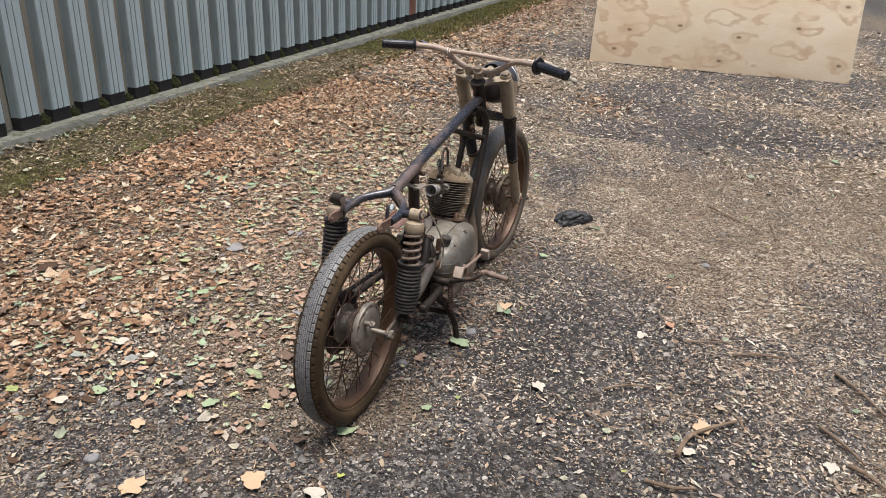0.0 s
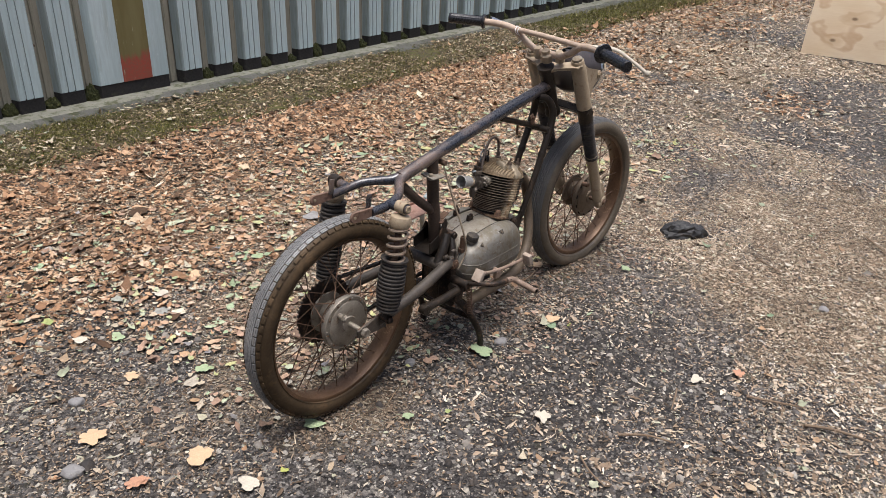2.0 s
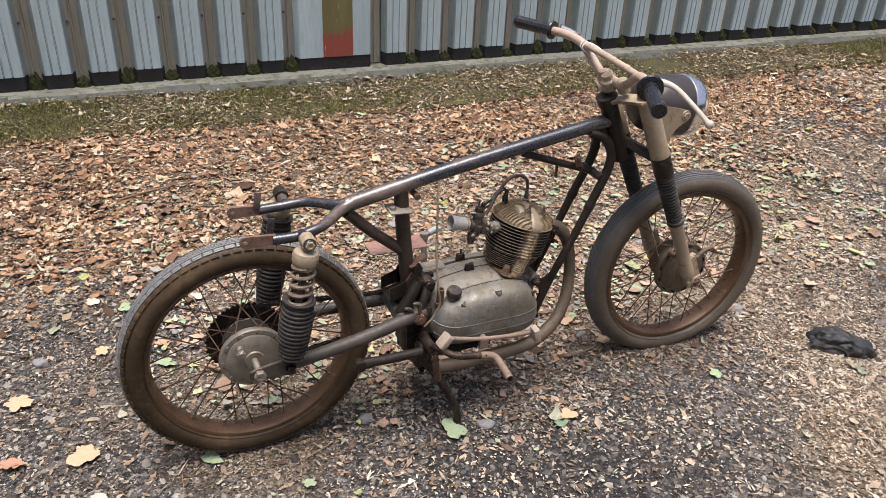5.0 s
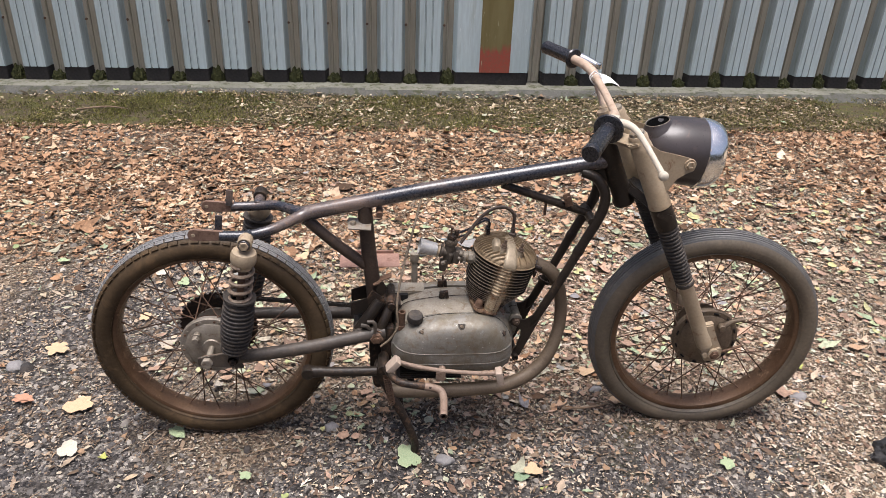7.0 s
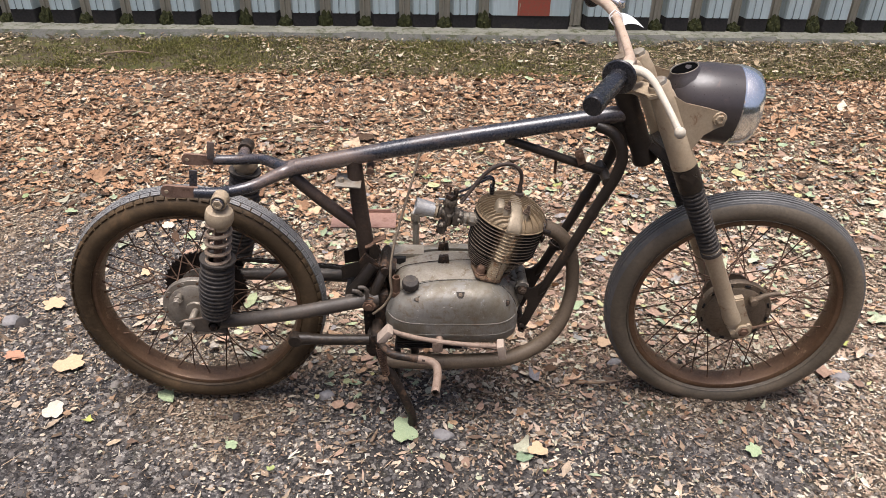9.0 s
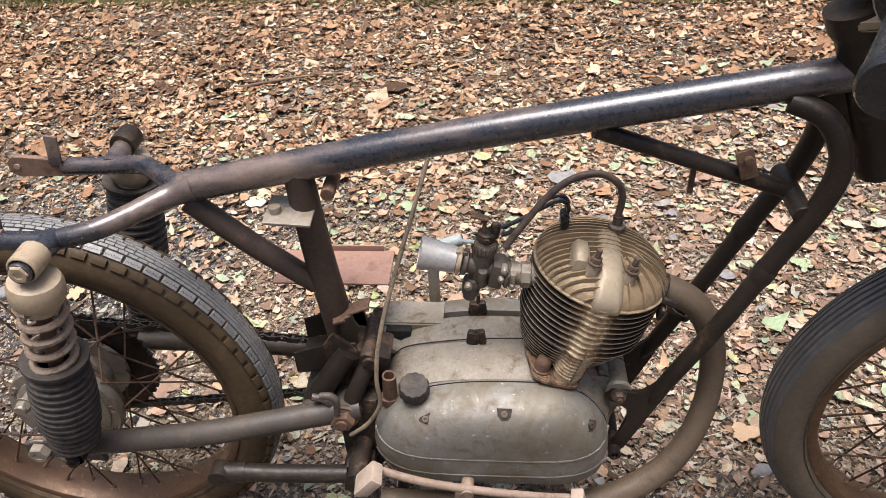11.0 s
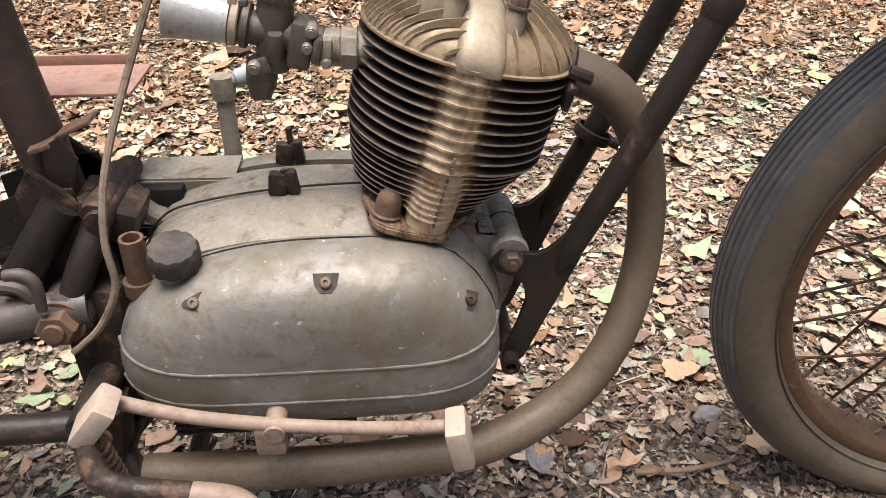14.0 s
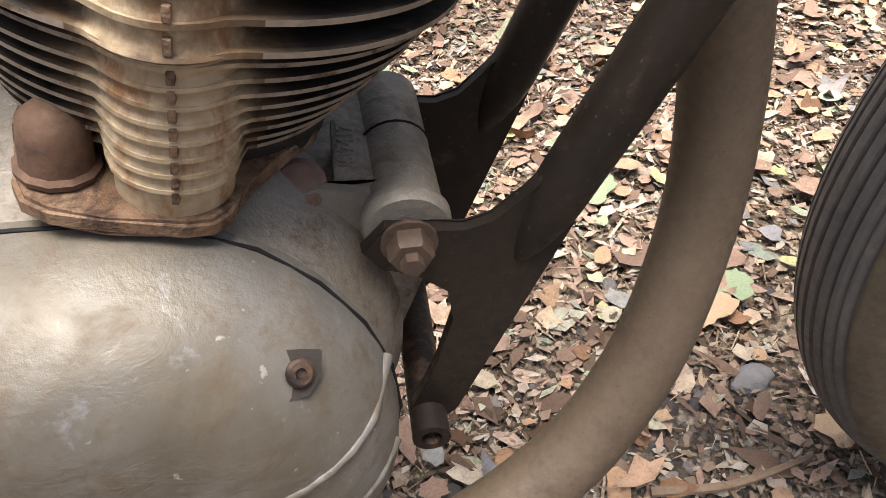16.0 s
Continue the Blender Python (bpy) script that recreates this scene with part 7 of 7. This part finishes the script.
def scatter(name, shapes, P, size, tilt, mat, label, category, flat=True):
    V, F, base = [], [], 0
    pick = rng.integers(0, len(shapes), len(P))
    for s, (v, f) in enumerate(shapes):
        sel = pick == s
        n = int(sel.sum())
        if not n:
            continue
        jit = np.clip(1 + rng.normal(0, 0.27, (n, 1, 3)), 0.35, 1.9)
        w = np.einsum("nij,nkj->nki", rotations(n, tilt), v[None] * jit * size[sel][:, None, None]) + P[sel][:, None, :]
        V.append(w.reshape(-1, 3))
        F.append((f[None] + (base + np.arange(n) * len(v))[:, None, None]).reshape(-1, 3))
        base += n * len(v)
    V, F = np.concatenate(V), np.concatenate(F)
    me = bpy.data.meshes.new(name)
    me.vertices.add(len(V))
    me.vertices.foreach_set("co", V.astype(np.float32).ravel())
    me.loops.add(F.size)
    me.loops.foreach_set("vertex_index", F.astype(np.int32).ravel())
    me.polygons.add(len(F))
    me.polygons.foreach_set("loop_start", (np.arange(len(F)) * 3).astype(np.int32))
    me.update(calc_edges=True)
    me.validate()
    me.materials.append(mat)
    return tagged(new(name, me), label, category, kind="stuff")


def leaf_shape(lobes, seed, curl, n=8):
    r = random.Random(seed)
    pts = []
    for k in range(n):
        a = 2 * math.pi * k / n
        rad = 0.5 * (0.62 + 0.38 * abs(math.cos(lobes * a / 2))) * r.uniform(0.72, 1.0) * (0.9 + 0.16 * math.cos(a))
        x, y = rad * math.cos(a) * 1.2, rad * math.sin(a) * 0.95
        pts.append((x, y, curl * (x * x + 1.6 * y * y) * r.uniform(0.4, 1.9) + r.uniform(-0.04, 0.04)))
    v = np.array([(0, 0, 0.02)] + pts)
    f = np.array([(0, 1 + k, 1 + (k + 1) % n) for k in range(n)])
    return v, f


def chip_shape(n, seed, long=1.7, curl=0.3):
    r = random.Random(seed)
    pts = []
    for k in range(n):
        a = 2 * math.pi * k / n + r.uniform(-0.3, 0.3)
        rad = r.uniform(0.28, 0.55)
        pts.append((rad * math.cos(a) * long * r.uniform(0.75, 1.3), rad * math.sin(a) * 0.72, r.uniform(-1, 1) * curl * 0.3))
    return np.array(pts), np.array([(0, k, k + 1) for k in range(1, n - 1)])


def pebble_shape(seed):
    r = random.Random(seed)
    v = [(0, 0, 0.42)] + [(0.5 * math.cos(a) * r.uniform(0.75, 1.2), 0.42 * math.sin(a) * r.uniform(0.75, 1.2), r.uniform(-0.02, 0.16)) for a in (math.pi * k / 3 for k in range(6))]
    v += [(0.30 * math.cos(a), 0.26 * math.sin(a), 0.34) for a in (math.pi * k / 3 + 0.4 for k in range(6))]
    f = [(0, 7 + k, 7 + (k + 1) % 6) for k in range(6)]
    for k in range(6):
        f += [(1 + k, 1 + (k + 1) % 6, 7 + k), (1 + (k + 1) % 6, 7 + (k + 1) % 6, 7 + k)]
    return np.array(v), np.array(f)


def grit_shape(seed):
    r = random.Random(seed)
    v = [(r.uniform(-0.12, 0.12), r.uniform(-0.12, 0.12), 0.40)] + [(0.5 * math.cos(a) * r.uniform(0.7, 1.25), 0.45 * math.sin(a) * r.uniform(0.7, 1.25), r.uniform(-0.12, 0.10)) for a in (2 * math.pi * k / 5 for k in range(5))]
    return np.array(v), np.array([(0, 1 + k, 1 + (k + 1) % 5) for k in range(5)])


def spread(n, x0, x1, y0, y1, z=(0.0, 0.004), keep=None):
    """Random places on the ground, thinned out by keep."""
    P = np.stack([rng.uniform(x0, x1, n), rng.uniform(y0, y1, n)], -1)
    if keep is not None:
        P = P[rng.uniform(0, 1, n) < keep(P[:, 0], P[:, 1])]
    zz = ground_z(P[:, 0], P[:, 1]) * np.clip(1.4 - np.hypot(P[:, 0] - 1, P[:, 1]) / 9, 0, 1)
    zz = zz + np.where(P[:, 1] > 2.42, 0.008 + 0.045 * (P[:, 1] - 2.42), 0.0) * (y1 > 2.6)
    return np.column_stack([P, zz + rng.uniform(z[0], z[1], len(P))])


def ease(v, lo, hi):
    return np.clip((v - lo) / (hi - lo), 0, 1)


chaffy = lambda x, y: 0.05 + 0.10 * ease(patch_of(x, y), 0.10, 0.38) + 0.10 * np.maximum(ease(y, -0.3, 0.3), 1.5 * ease(-y, 0.6, 1.0)) + 0.75 * ease(patch_of(x, y), 0.40, 0.64)
stony = lambda x, y: 1.0 - 0.75 * ease(patch_of(x, y), 0.42, 0.66)
clumpy = lambda x, y: ease(0.6 * lattice(x, y, 0.55, 8) + 0.4 * lattice(x, y, 0.17, 9), 0.28, 0.72)
edge = lambda x: 1.05 + 0.20 * np.sin(1.3 * x + 0.8) + 0.12 * np.sin(3.1 * x) + 0.35 * np.clip(x - 0.3, 0, 1.5)
drift = lambda x, y: np.maximum(ease(y, edge(x) - 0.75, edge(x) + 0.45) ** 1.6 * (0.5 + 0.5 * clumpy(x, y)), 0.10 * clumpy(x, y) * ease(-x, -1.0, 1.0))
grey = lambda x, y: ease(-x, 0.35, 1.0) * ease(-y, -1.15, -0.70)
behind = lambda x, y: (0.12 + 0.88 * ease(y, -0.3, 0.6)) * (0.25 + 0.75 * clumpy(x, y)) * (1 - 0.85 * grey(x, y))

LEAVES = [leaf_shape(5, 11, 0.6, 12), leaf_shape(7, 12, -0.4, 14), leaf_shape(5, 1, 0.4), leaf_shape(3, 2, 0.7), leaf_shape(1, 3, 0.5), leaf_shape(2, 4, -0.5), leaf_shape(4, 5, 0.9), leaf_shape(3, 6, 0.2)]
CHIPS = [chip_shape(4, 1, 1.3), chip_shape(5, 2, 1.1), chip_shape(4, 3, 2.0), chip_shape(5, 4, 1.0), chip_shape(4, 6, 1.4)]
STONES = [pebble_shape(1), pebble_shape(2), pebble_shape(3)]
GRIT = [grit_shape(1), grit_shape(2), grit_shape(3), grit_shape(4)]

P = spread(135000, -3.2, 3.4, 0.0, 2.46, (0.002, 0.014), lambda x, y: drift(x, y) * (1 - 0.9 * grey(x, y)))
scatter("leaf_drift", LEAVES, P, rng.gamma(2.1, 0.0070, len(P)) + 0.006, 0.22, LEAF, "deep drift of red-brown dry leaves beside the moss", "dead leaves")
P = spread(24000, 3.4, 12, 0.0, 2.6, (0.004, 0.03), lambda x, y: ease(y, 0.7 + 0.12 * (x - 3), 1.5 + 0.12 * (x - 3)) * (0.5 + 0.5 * clumpy(x, y)))
scatter("leaf_drift", LEAVES, P, rng.gamma(3.5, 0.0072, len(P)) + 0.010, 0.26, LEAF, "drift of brown leaves along the wall further on", "dead leaves")
P = spread(12000, -9, -3.2, 0.3, 2.46, (0.003, 0.02), drift)
scatter("leaf_drift", LEAVES, P, rng.gamma(2.4, 0.009, len(P)) + 0.012, 0.24, LEAF, "drift of red-brown dry leaves further back along the wall", "dead leaves")
P = spread(520, 3.35, 4.05, -0.1, 0.45, (0.003, 0.012), lambda x, y: np.exp(-((x - 3.7) / 0.3) ** 2 - ((y - 0.18) / 0.2) ** 2))
scatter("leaf_heap", LEAVES, P, rng.gamma(3.5, 0.006, len(P)) + 0.010, 0.2, LEAF, "small heap of tan leaves on the track", "dead leaves")
P = spread(9500, -2.6, 3.0, -1.9, 1.5, (0.004, 0.012), behind)
scatter("scattered_leaves", LEAVES, P, rng.gamma(2.4, 0.0058, len(P)) + 0.008, 0.13, PALELEAF, "pale tan and greenish leaves scattered over gravel", "dead leaves")
P = np.concatenate([spread(360000, -2.6, 2.6, -1.9, 2.44, (0.001, 0.007), chaffy), spread(60000, -1.4, 1.6, -0.2, 1.4, (0.002, 0.009), clumpy)])
scatter("leaf_crumbs", CHIPS, P, rng.gamma(1.5, 0.0036, len(P)) + 0.0022, 0.14, CRUMB, "crushed leaf fragments and chaff on gravel", "leaf litter")
near = lambda x, y: np.exp(-((x - 0.40) / 0.70) ** 2 - ((y - 0.55) / 0.55) ** 2) * (0.45 + 0.55 * clumpy(y, x))
P = spread(110000, -1.2, 2.0, -0.35, 1.7, (0.004, 0.011), near)
scatter("leaf_bits", CHIPS, P, rng.gamma(2.0, 0.0042, len(P)) + 0.003, 0.12, BROWNCRUMB, "brown and orange bits of broken leaf behind the motorcycle", "leaf litter")
matted = lambda x, y: ease(y, -0.10, 0.35) * ease(-y, -2.0, -1.2) * (0.35 + 0.65 * clumpy(x + 3, y))
P = spread(7500, -0.9, 2.4, -0.15, 1.8, (0.008, 0.015), matted)
scatter("matted_leaves", LEAVES, P, rng.gamma(3.0, 0.0062, len(P)) + 0.010, 0.08, MATTED, "flat old leaves in pink-tan, grey and faded green", "dead leaves")
P = spread(5200, -0.9, 1.8, -0.2, 1.5, (0.006, 0.013), near)
scatter("scattered_leaves", LEAVES, P, rng.gamma(2.2, 0.0050, len(P)) + 0.006, 0.26, LEAF, "tan and orange leaves scattered behind the motorcycle", "dead leaves")
P = spread(245000, 2.1, 10, -5, 2.5, (0.001, 0.010), lambda x, y: (0.12 + 0.88 * chaffy(x, y)) * ease(x, 2.1, 2.9) * ease(y, -5.0, -2.5))
scatter("leaf_crumbs", CHIPS, P, rng.gamma(2.4, 0.0056, len(P)) + 0.006, 0.35, FARCRUMB, "pale crushed leaf litter on the track", "leaf litter")
# Pale flecks thinned near the bike so its painted shadow stays dark.
P = np.concatenate([spread(165000, -0.9, 2.8, -2.2, -0.2, (0.001, 0.007), lambda x, y: (0.25 + 0.75 * clumpy(x, y)) * np.maximum(0.35 + 0.65 * ease(np.abs(x + 0.1), 0.7, 1.5), ease(-y, 0.6, 0.95)) * ease(x, -0.9, -0.2) * ease(-x, -2.8, -2.2) * ease(y, -2.2, -1.5)), spread(50000, 0.9, 2.8, -0.5, 0.6, (0.002, 0.008), clumpy)])
scatter("leaf_crumbs", CHIPS, P, rng.gamma(1.7, 0.0033, len(P)) + 0.0027, 0.22, FARCRUMB, "pale flecks of crushed litter on the gravel track", "leaf litter")
P = spread(60000, -2.6, 4.5, 2.38, 2.96, (0.006, 0.022), clumpy)
scatter("moss_litter", CHIPS, P, rng.gamma(2.0, 0.0046, len(P)) + 0.004, 0.35, MOSSLITTER, "small brown litter on the moss", "leaf litter")
P = spread(900, -2.6, 4.5, 2.38, 2.97, (0.010, 0.024), clumpy)
scatter("moss_leaves", LEAVES, P, rng.gamma(3.0, 0.006, len(P)) + 0.010, 0.15, PALELEAF, "pale and brown leaves fallen on the moss", "dead leaves")
P = np.concatenate([spread(110000, -2.6, 2.6, -1.9, 1.6, (-0.001, 0.002), stony), spread(30000, 2.6, 8, -4, 1.5, (-0.001, 0.002), stony)])
scatter("grit", GRIT, P, rng.gamma(2.2, 0.0025, len(P)) + 0.0025, 0.3, PEBBLE, "fine dark crushed stone", "gravel")
P = spread(12000, -2.6, 2.6, -1.9, 1.6, (-0.001, 0.001), stony)
scatter("gravel", STONES, P, rng.gamma(2.0, 0.0034, len(P)) + 0.005, 0.25, PEBBLE, "loose grey and dark gravel stones", "gravel")
needle = (np.array([(-0.5, -0.012, 0), (0.5, -0.012, 0.05), (0.0, 0.02, 0.04), (-0.5, 0.012, 0.0), (0.5, 0.012, 0.05)]), np.array([(0, 1, 2), (0, 2, 3), (1, 4, 2)]))
P = np.concatenate([spread(90000, -2.6, 4, -2.2, 1.4, (0.002, 0.008), chaffy), spread(16000, -2.6, 4.5, 2.38, 2.94, (0.010, 0.024), clumpy)])
scatter("dry_needles", [needle], P, rng.gamma(2.2, 0.0080, len(P)) + 0.007, 0.18, STRAW, "thin dry needles and stalks over gravel", "plant litter")
tuft = (np.array([(-0.10, 0, 0), (0.10, 0, 0), (0.25, 0.1, 0.8), (0, -0.12, 0), (0.1, 0.12, 0), (-0.3, -0.1, 0.7)]), np.array([(0, 1, 2), (3, 4, 5)]))
P = spread(130000, -2.6, 5.0, 2.38, 2.92, (0.0, 0.016), lambda x, y: 0.06 + 0.94 * clumpy(y, x) ** 1.6)
scatter("moss_tufts", [tuft], P, rng.uniform(0.007, 0.020, len(P)), 0.6, MOSSY, "short tufts of olive green moss", "moss")

P = np.concatenate([spread(16000, -9, -2.6, 2.38, 2.92, (0.0, 0.016)), spread(16000, 5.0, 12, 2.38, 2.92, (0.0, 0.016))])
scatter("moss_tufts", [tuft], P, rng.uniform(0.016, 0.036, len(P)), 0.6, MOSSY, "short tufts of olive green moss further along", "moss")

# cushions of dark moss in the troughs at the foot of the wall
bm = B()
bmesh.ops.create_icosphere(bm, subdivisions=4, radius=1)
for v in bm.verts:
    k = 1 + 0.25 * noise.noise(v.co * 2.2) + 0.16 * noise.noise(v.co * 6) + 0.10 * noise.noise(v.co * 15)
    v.co = Vector((v.co.x * 0.050 * k, v.co.y * 0.040 * k, max(-0.01, v.co.z * 0.070 * k)))
cushion = mesh_only(bm, MOSSDARK)
mr = random.Random(5)
for x0 in starts:
    if -3 < x0 < 5.5:
        ob = new("moss_cushion", cushion)
        ob.parent = wall
        ob.matrix_basis = pose(x0 + CREST + 0.049, 3.135, 0.066, 0, 0, mr.choice((0, 180))) @ Matrix.Diagonal((mr.uniform(0.8, 1.0), mr.uniform(0.8, 1.1), mr.uniform(0.6, 1.25), 1))


# ---- leaves, sticks and stones that stand out singly ----
def big_leaf(seed, lobes):
    """A broad lobed leaf with a midrib fold and a stalk."""
    r = random.Random(seed)
    bm = B()
    n, rows = 28, []
    for ring in (0.0, 0.45, 0.75, 1.0):
        row = []
        for k in range(n):
            a = 2 * math.pi * k / n
            lob = 0.60 + 0.40 * abs(math.cos(lobes * a / 2)) ** 0.8
            rad = 0.5 * ring * ((lob if ring > 0.5 else 0.8) * (1 + 0.10 * r.uniform(-1, 1)) * (0.86 + 0.22 * math.cos(a)))
            x, y = rad * math.cos(a) * 1.15, rad * math.sin(a)
            row.append(bm.verts.new((x, y, 0.10 * abs(y) + 0.22 * (x * x + y * y) * math.sin(2 * a + seed) + 0.03 * r.uniform(-1, 1) * ring)))
        rows.append(row)
    for a, b in zip(rows[1:], rows[2:]):
        for k in range(n):
            bm.faces.new((a[k], a[(k + 1) % n], b[(k + 1) % n], b[k]))
    bm.faces.new(rows[1])
    for v in rows[0]:
        bm.verts.remove(v)
    tube(bm, [(-0.40, 0, 0.03), (-0.62, 0.03, 0.05), (-0.80, 0.02, 0.02)], 0.012, 5, 3)
    return bm


KINDS = {"tan": (TANLEAF, "tan dry lobed leaf lying on the gravel"), "white": (WHITELEAF, "bleached pale leaf lying on the gravel"), "green": (GREENLEAF, "fading green lobed leaf lying on the gravel"), "russet": (RUSSETLEAF, "russet brown leaf lying on the gravel")}
leaf_data = {}
for i, k in enumerate(KINDS):
    for v in range(2):
        leaf_data[k, v] = mesh_only(big_leaf(3 * i + v + 1, (5, 3)[v]), KINDS[k][0])
NOTED = (("tan", -1.213, 0.366, 0.085), ("tan", -1.044, 0.095, 0.095), ("white", -0.277, -0.478, 0.06), ("green", -0.142, -0.160, 0.085), ("green", 0.688, -0.215, 0.05), ("green", -1.386, 0.922, 0.05), ("white", -0.717, 2.478, 0.04), ("white", -0.98, 2.301, 0.06),
         ("tan", -0.282, -1.007, 0.075), ("white", -0.416, -0.975, 0.05), ("white", -0.304, -1.363, 0.055), ("white", -1.006, 0.829, 0.06), ("tan", -0.993, 0.548, 0.05), ("green", -0.914, 0.762, 0.055), ("green", -0.33, 1.265, 0.06), ("green", -0.254, 0.886, 0.055),
         ("white", 1.208, -0.678, 0.04), ("white", 0.214, -0.737, 0.05), ("russet", 0.323, -0.826, 0.05), ("white", -0.667, 0.914, 0.075), ("russet", -1.222, 0.12, 0.06), ("white", -1.02, -0.09, 0.07), ("white", 0.54, -1.25, 0.04), ("green", -0.819, 0.415, 0.05),
         ("tan", 0.511, 1.135, 0.045), ("green", 0.428, 2.368, 0.06), ("russet", -1.205, 0.114, 0.05), ("tan", 0.17, -0.212, 0.06), ("green", -0.555, -0.197, 0.04), ("tan", 0.403, 0.183, 0.06), ("green", 0.439, 0.216, 0.06), ("green", 0.347, 0.351, 0.055), ("tan", 0.467, 0.047, 0.055), ("green", 0.652, 0.674, 0.05), ("green", -0.429, 0.211, 0.055), ("tan", -0.51, 0.942, 0.06), ("white", 1.124, 2.071, 0.05), ("green", -0.033, 1.19, 0.05))
lr = random.Random(11)
for i, (k, x, y, size) in enumerate(NOTED):
    ob = new("fallen_leaf", leaf_data[k, i % 2])
    ob.matrix_basis = pose(x, y, 0.014 + float(ground_z(x, y)), lr.uniform(-8, 8), lr.uniform(-8, 8), lr.uniform(0, 360)) @ Matrix.Diagonal((size * 0.9, size * 0.9, size * 0.9, 1))
    tagged(ob, KINDS[k][1], "leaf", "large fallen leaves")

TWIGS = (((1.763, -0.824), (1.597, -0.98), (1.484, -1.108), 0.004), ((1.645, -1.148), (1.50, -1.17), (1.32, -1.197), 0.004), ((2.781, -1.377), (2.82, -1.51), (2.855, -1.639), 0.006), ((0.261, -1.404), (0.15, -1.48), (0.045, -1.54), 0.006), ((-0.115, -1.341), (-0.18, -1.40), (-0.259, -1.457), 0.006), ((1.169, -0.562), (1.12, -0.66), (1.043, -0.74), 0.003),
         ((-0.202, -0.688), (-0.15, -0.75), (-0.119, -0.822), 0.004), ((0.215, -1.069), (0.25, -1.14), (0.279, -1.238), 0.005), ((0.232, -0.889), (0.26, -0.97), (0.296, -1.044), 0.004), ((-0.597, -0.882), (-0.60, -0.95), (-0.57, -1.016), 0.006), ((-0.28, -1.412), (-0.31, -1.46), (-0.35, -1.505), 0.007), ((-0.352, -0.657), (-0.39, -0.71), (-0.408, -0.766), 0.003), ((0.122, -0.712), (0.07, -0.73), (0.014, -0.746), 0.003),
         ((-0.224, -0.185), (-0.215, -0.165), (-0.21, -0.146), 0.004), ((-0.284, -0.19), (-0.26, -0.187), (-0.242, -0.181), 0.004), ((-0.42, 2.90), (-0.36, 2.86), (-0.30, 2.80), 0.005), ((-1.9, 2.62), (-1.75, 2.66), (-1.62, 2.62), 0.006), ((0.30, 0.02), (0.36, 0.015), (0.43, 0.03), 0.004), ((-0.9, 1.6), (-0.72, 1.66), (-0.55, 1.70), 0.005), ((-0.45, -0.95), (-0.33, -0.98), (-0.2, -1.10), 0.008))
for a, b, c, r in TWIGS:
    bm = B()
    base = 0.03 if a[1] > 2.4 else 0.008
    tube(bm, [(p[0], p[1], base + r + float(ground_z(p[0], p[1])) + q) for p, q in ((a, 0.0), (b, 0.004), (c, 0.002))], [r, r * 0.85, r * 0.55], 7, 5)
    m0 = Vector((b[0], b[1], base + r + 0.004))
    tube(bm, [m0, m0 + Vector(((c[1] - a[1]) * 0.12, (a[0] - c[0]) * 0.14, 0.004))], [r * 0.6, r * 0.35], 6)
    tagged(finish("twig", bm, TWIG), "thin dry brown twig lying on the ground", "twig", "dry twigs")
for x, y, sx, sy, sz in ((-0.050, -0.157, 0.026, 0.018, 0.013), (1.02, 0.06, 0.03, 0.022, 0.014), (-1.30, 0.28, 0.030, 0.022, 0.016), (-0.35, -0.02, 0.02, 0.016, 0.012), (0.42, 0.11, 0.02, 0.013, 0.01), (-1.16, 0.55, 0.022, 0.018, 0.014), (0.95, -0.9, 0.02, 0.018, 0.012)):
    bm = B()
    bmesh.ops.create_icosphere(bm, subdivisions=3, radius=1)
    for v in bm.verts:
        k = 1 + 0.25 * noise.noise(v.co * 1.3 + Vector((x * 9, y * 9, 0))) + 0.08 * noise.noise(v.co * 4)
        v.co = Vector((v.co.x * sx * k, v.co.y * sy * k, v.co.z * sz * k))
    ob = tagged(finish("stone", bm, STONE, angle=35), "small grey stone half sunk in the gravel", "stone", "small grey stones")
    ob.matrix_basis = pose(x, y, sz * 0.35 + float(ground_z(x, y)), 0, 0, 40 * x)
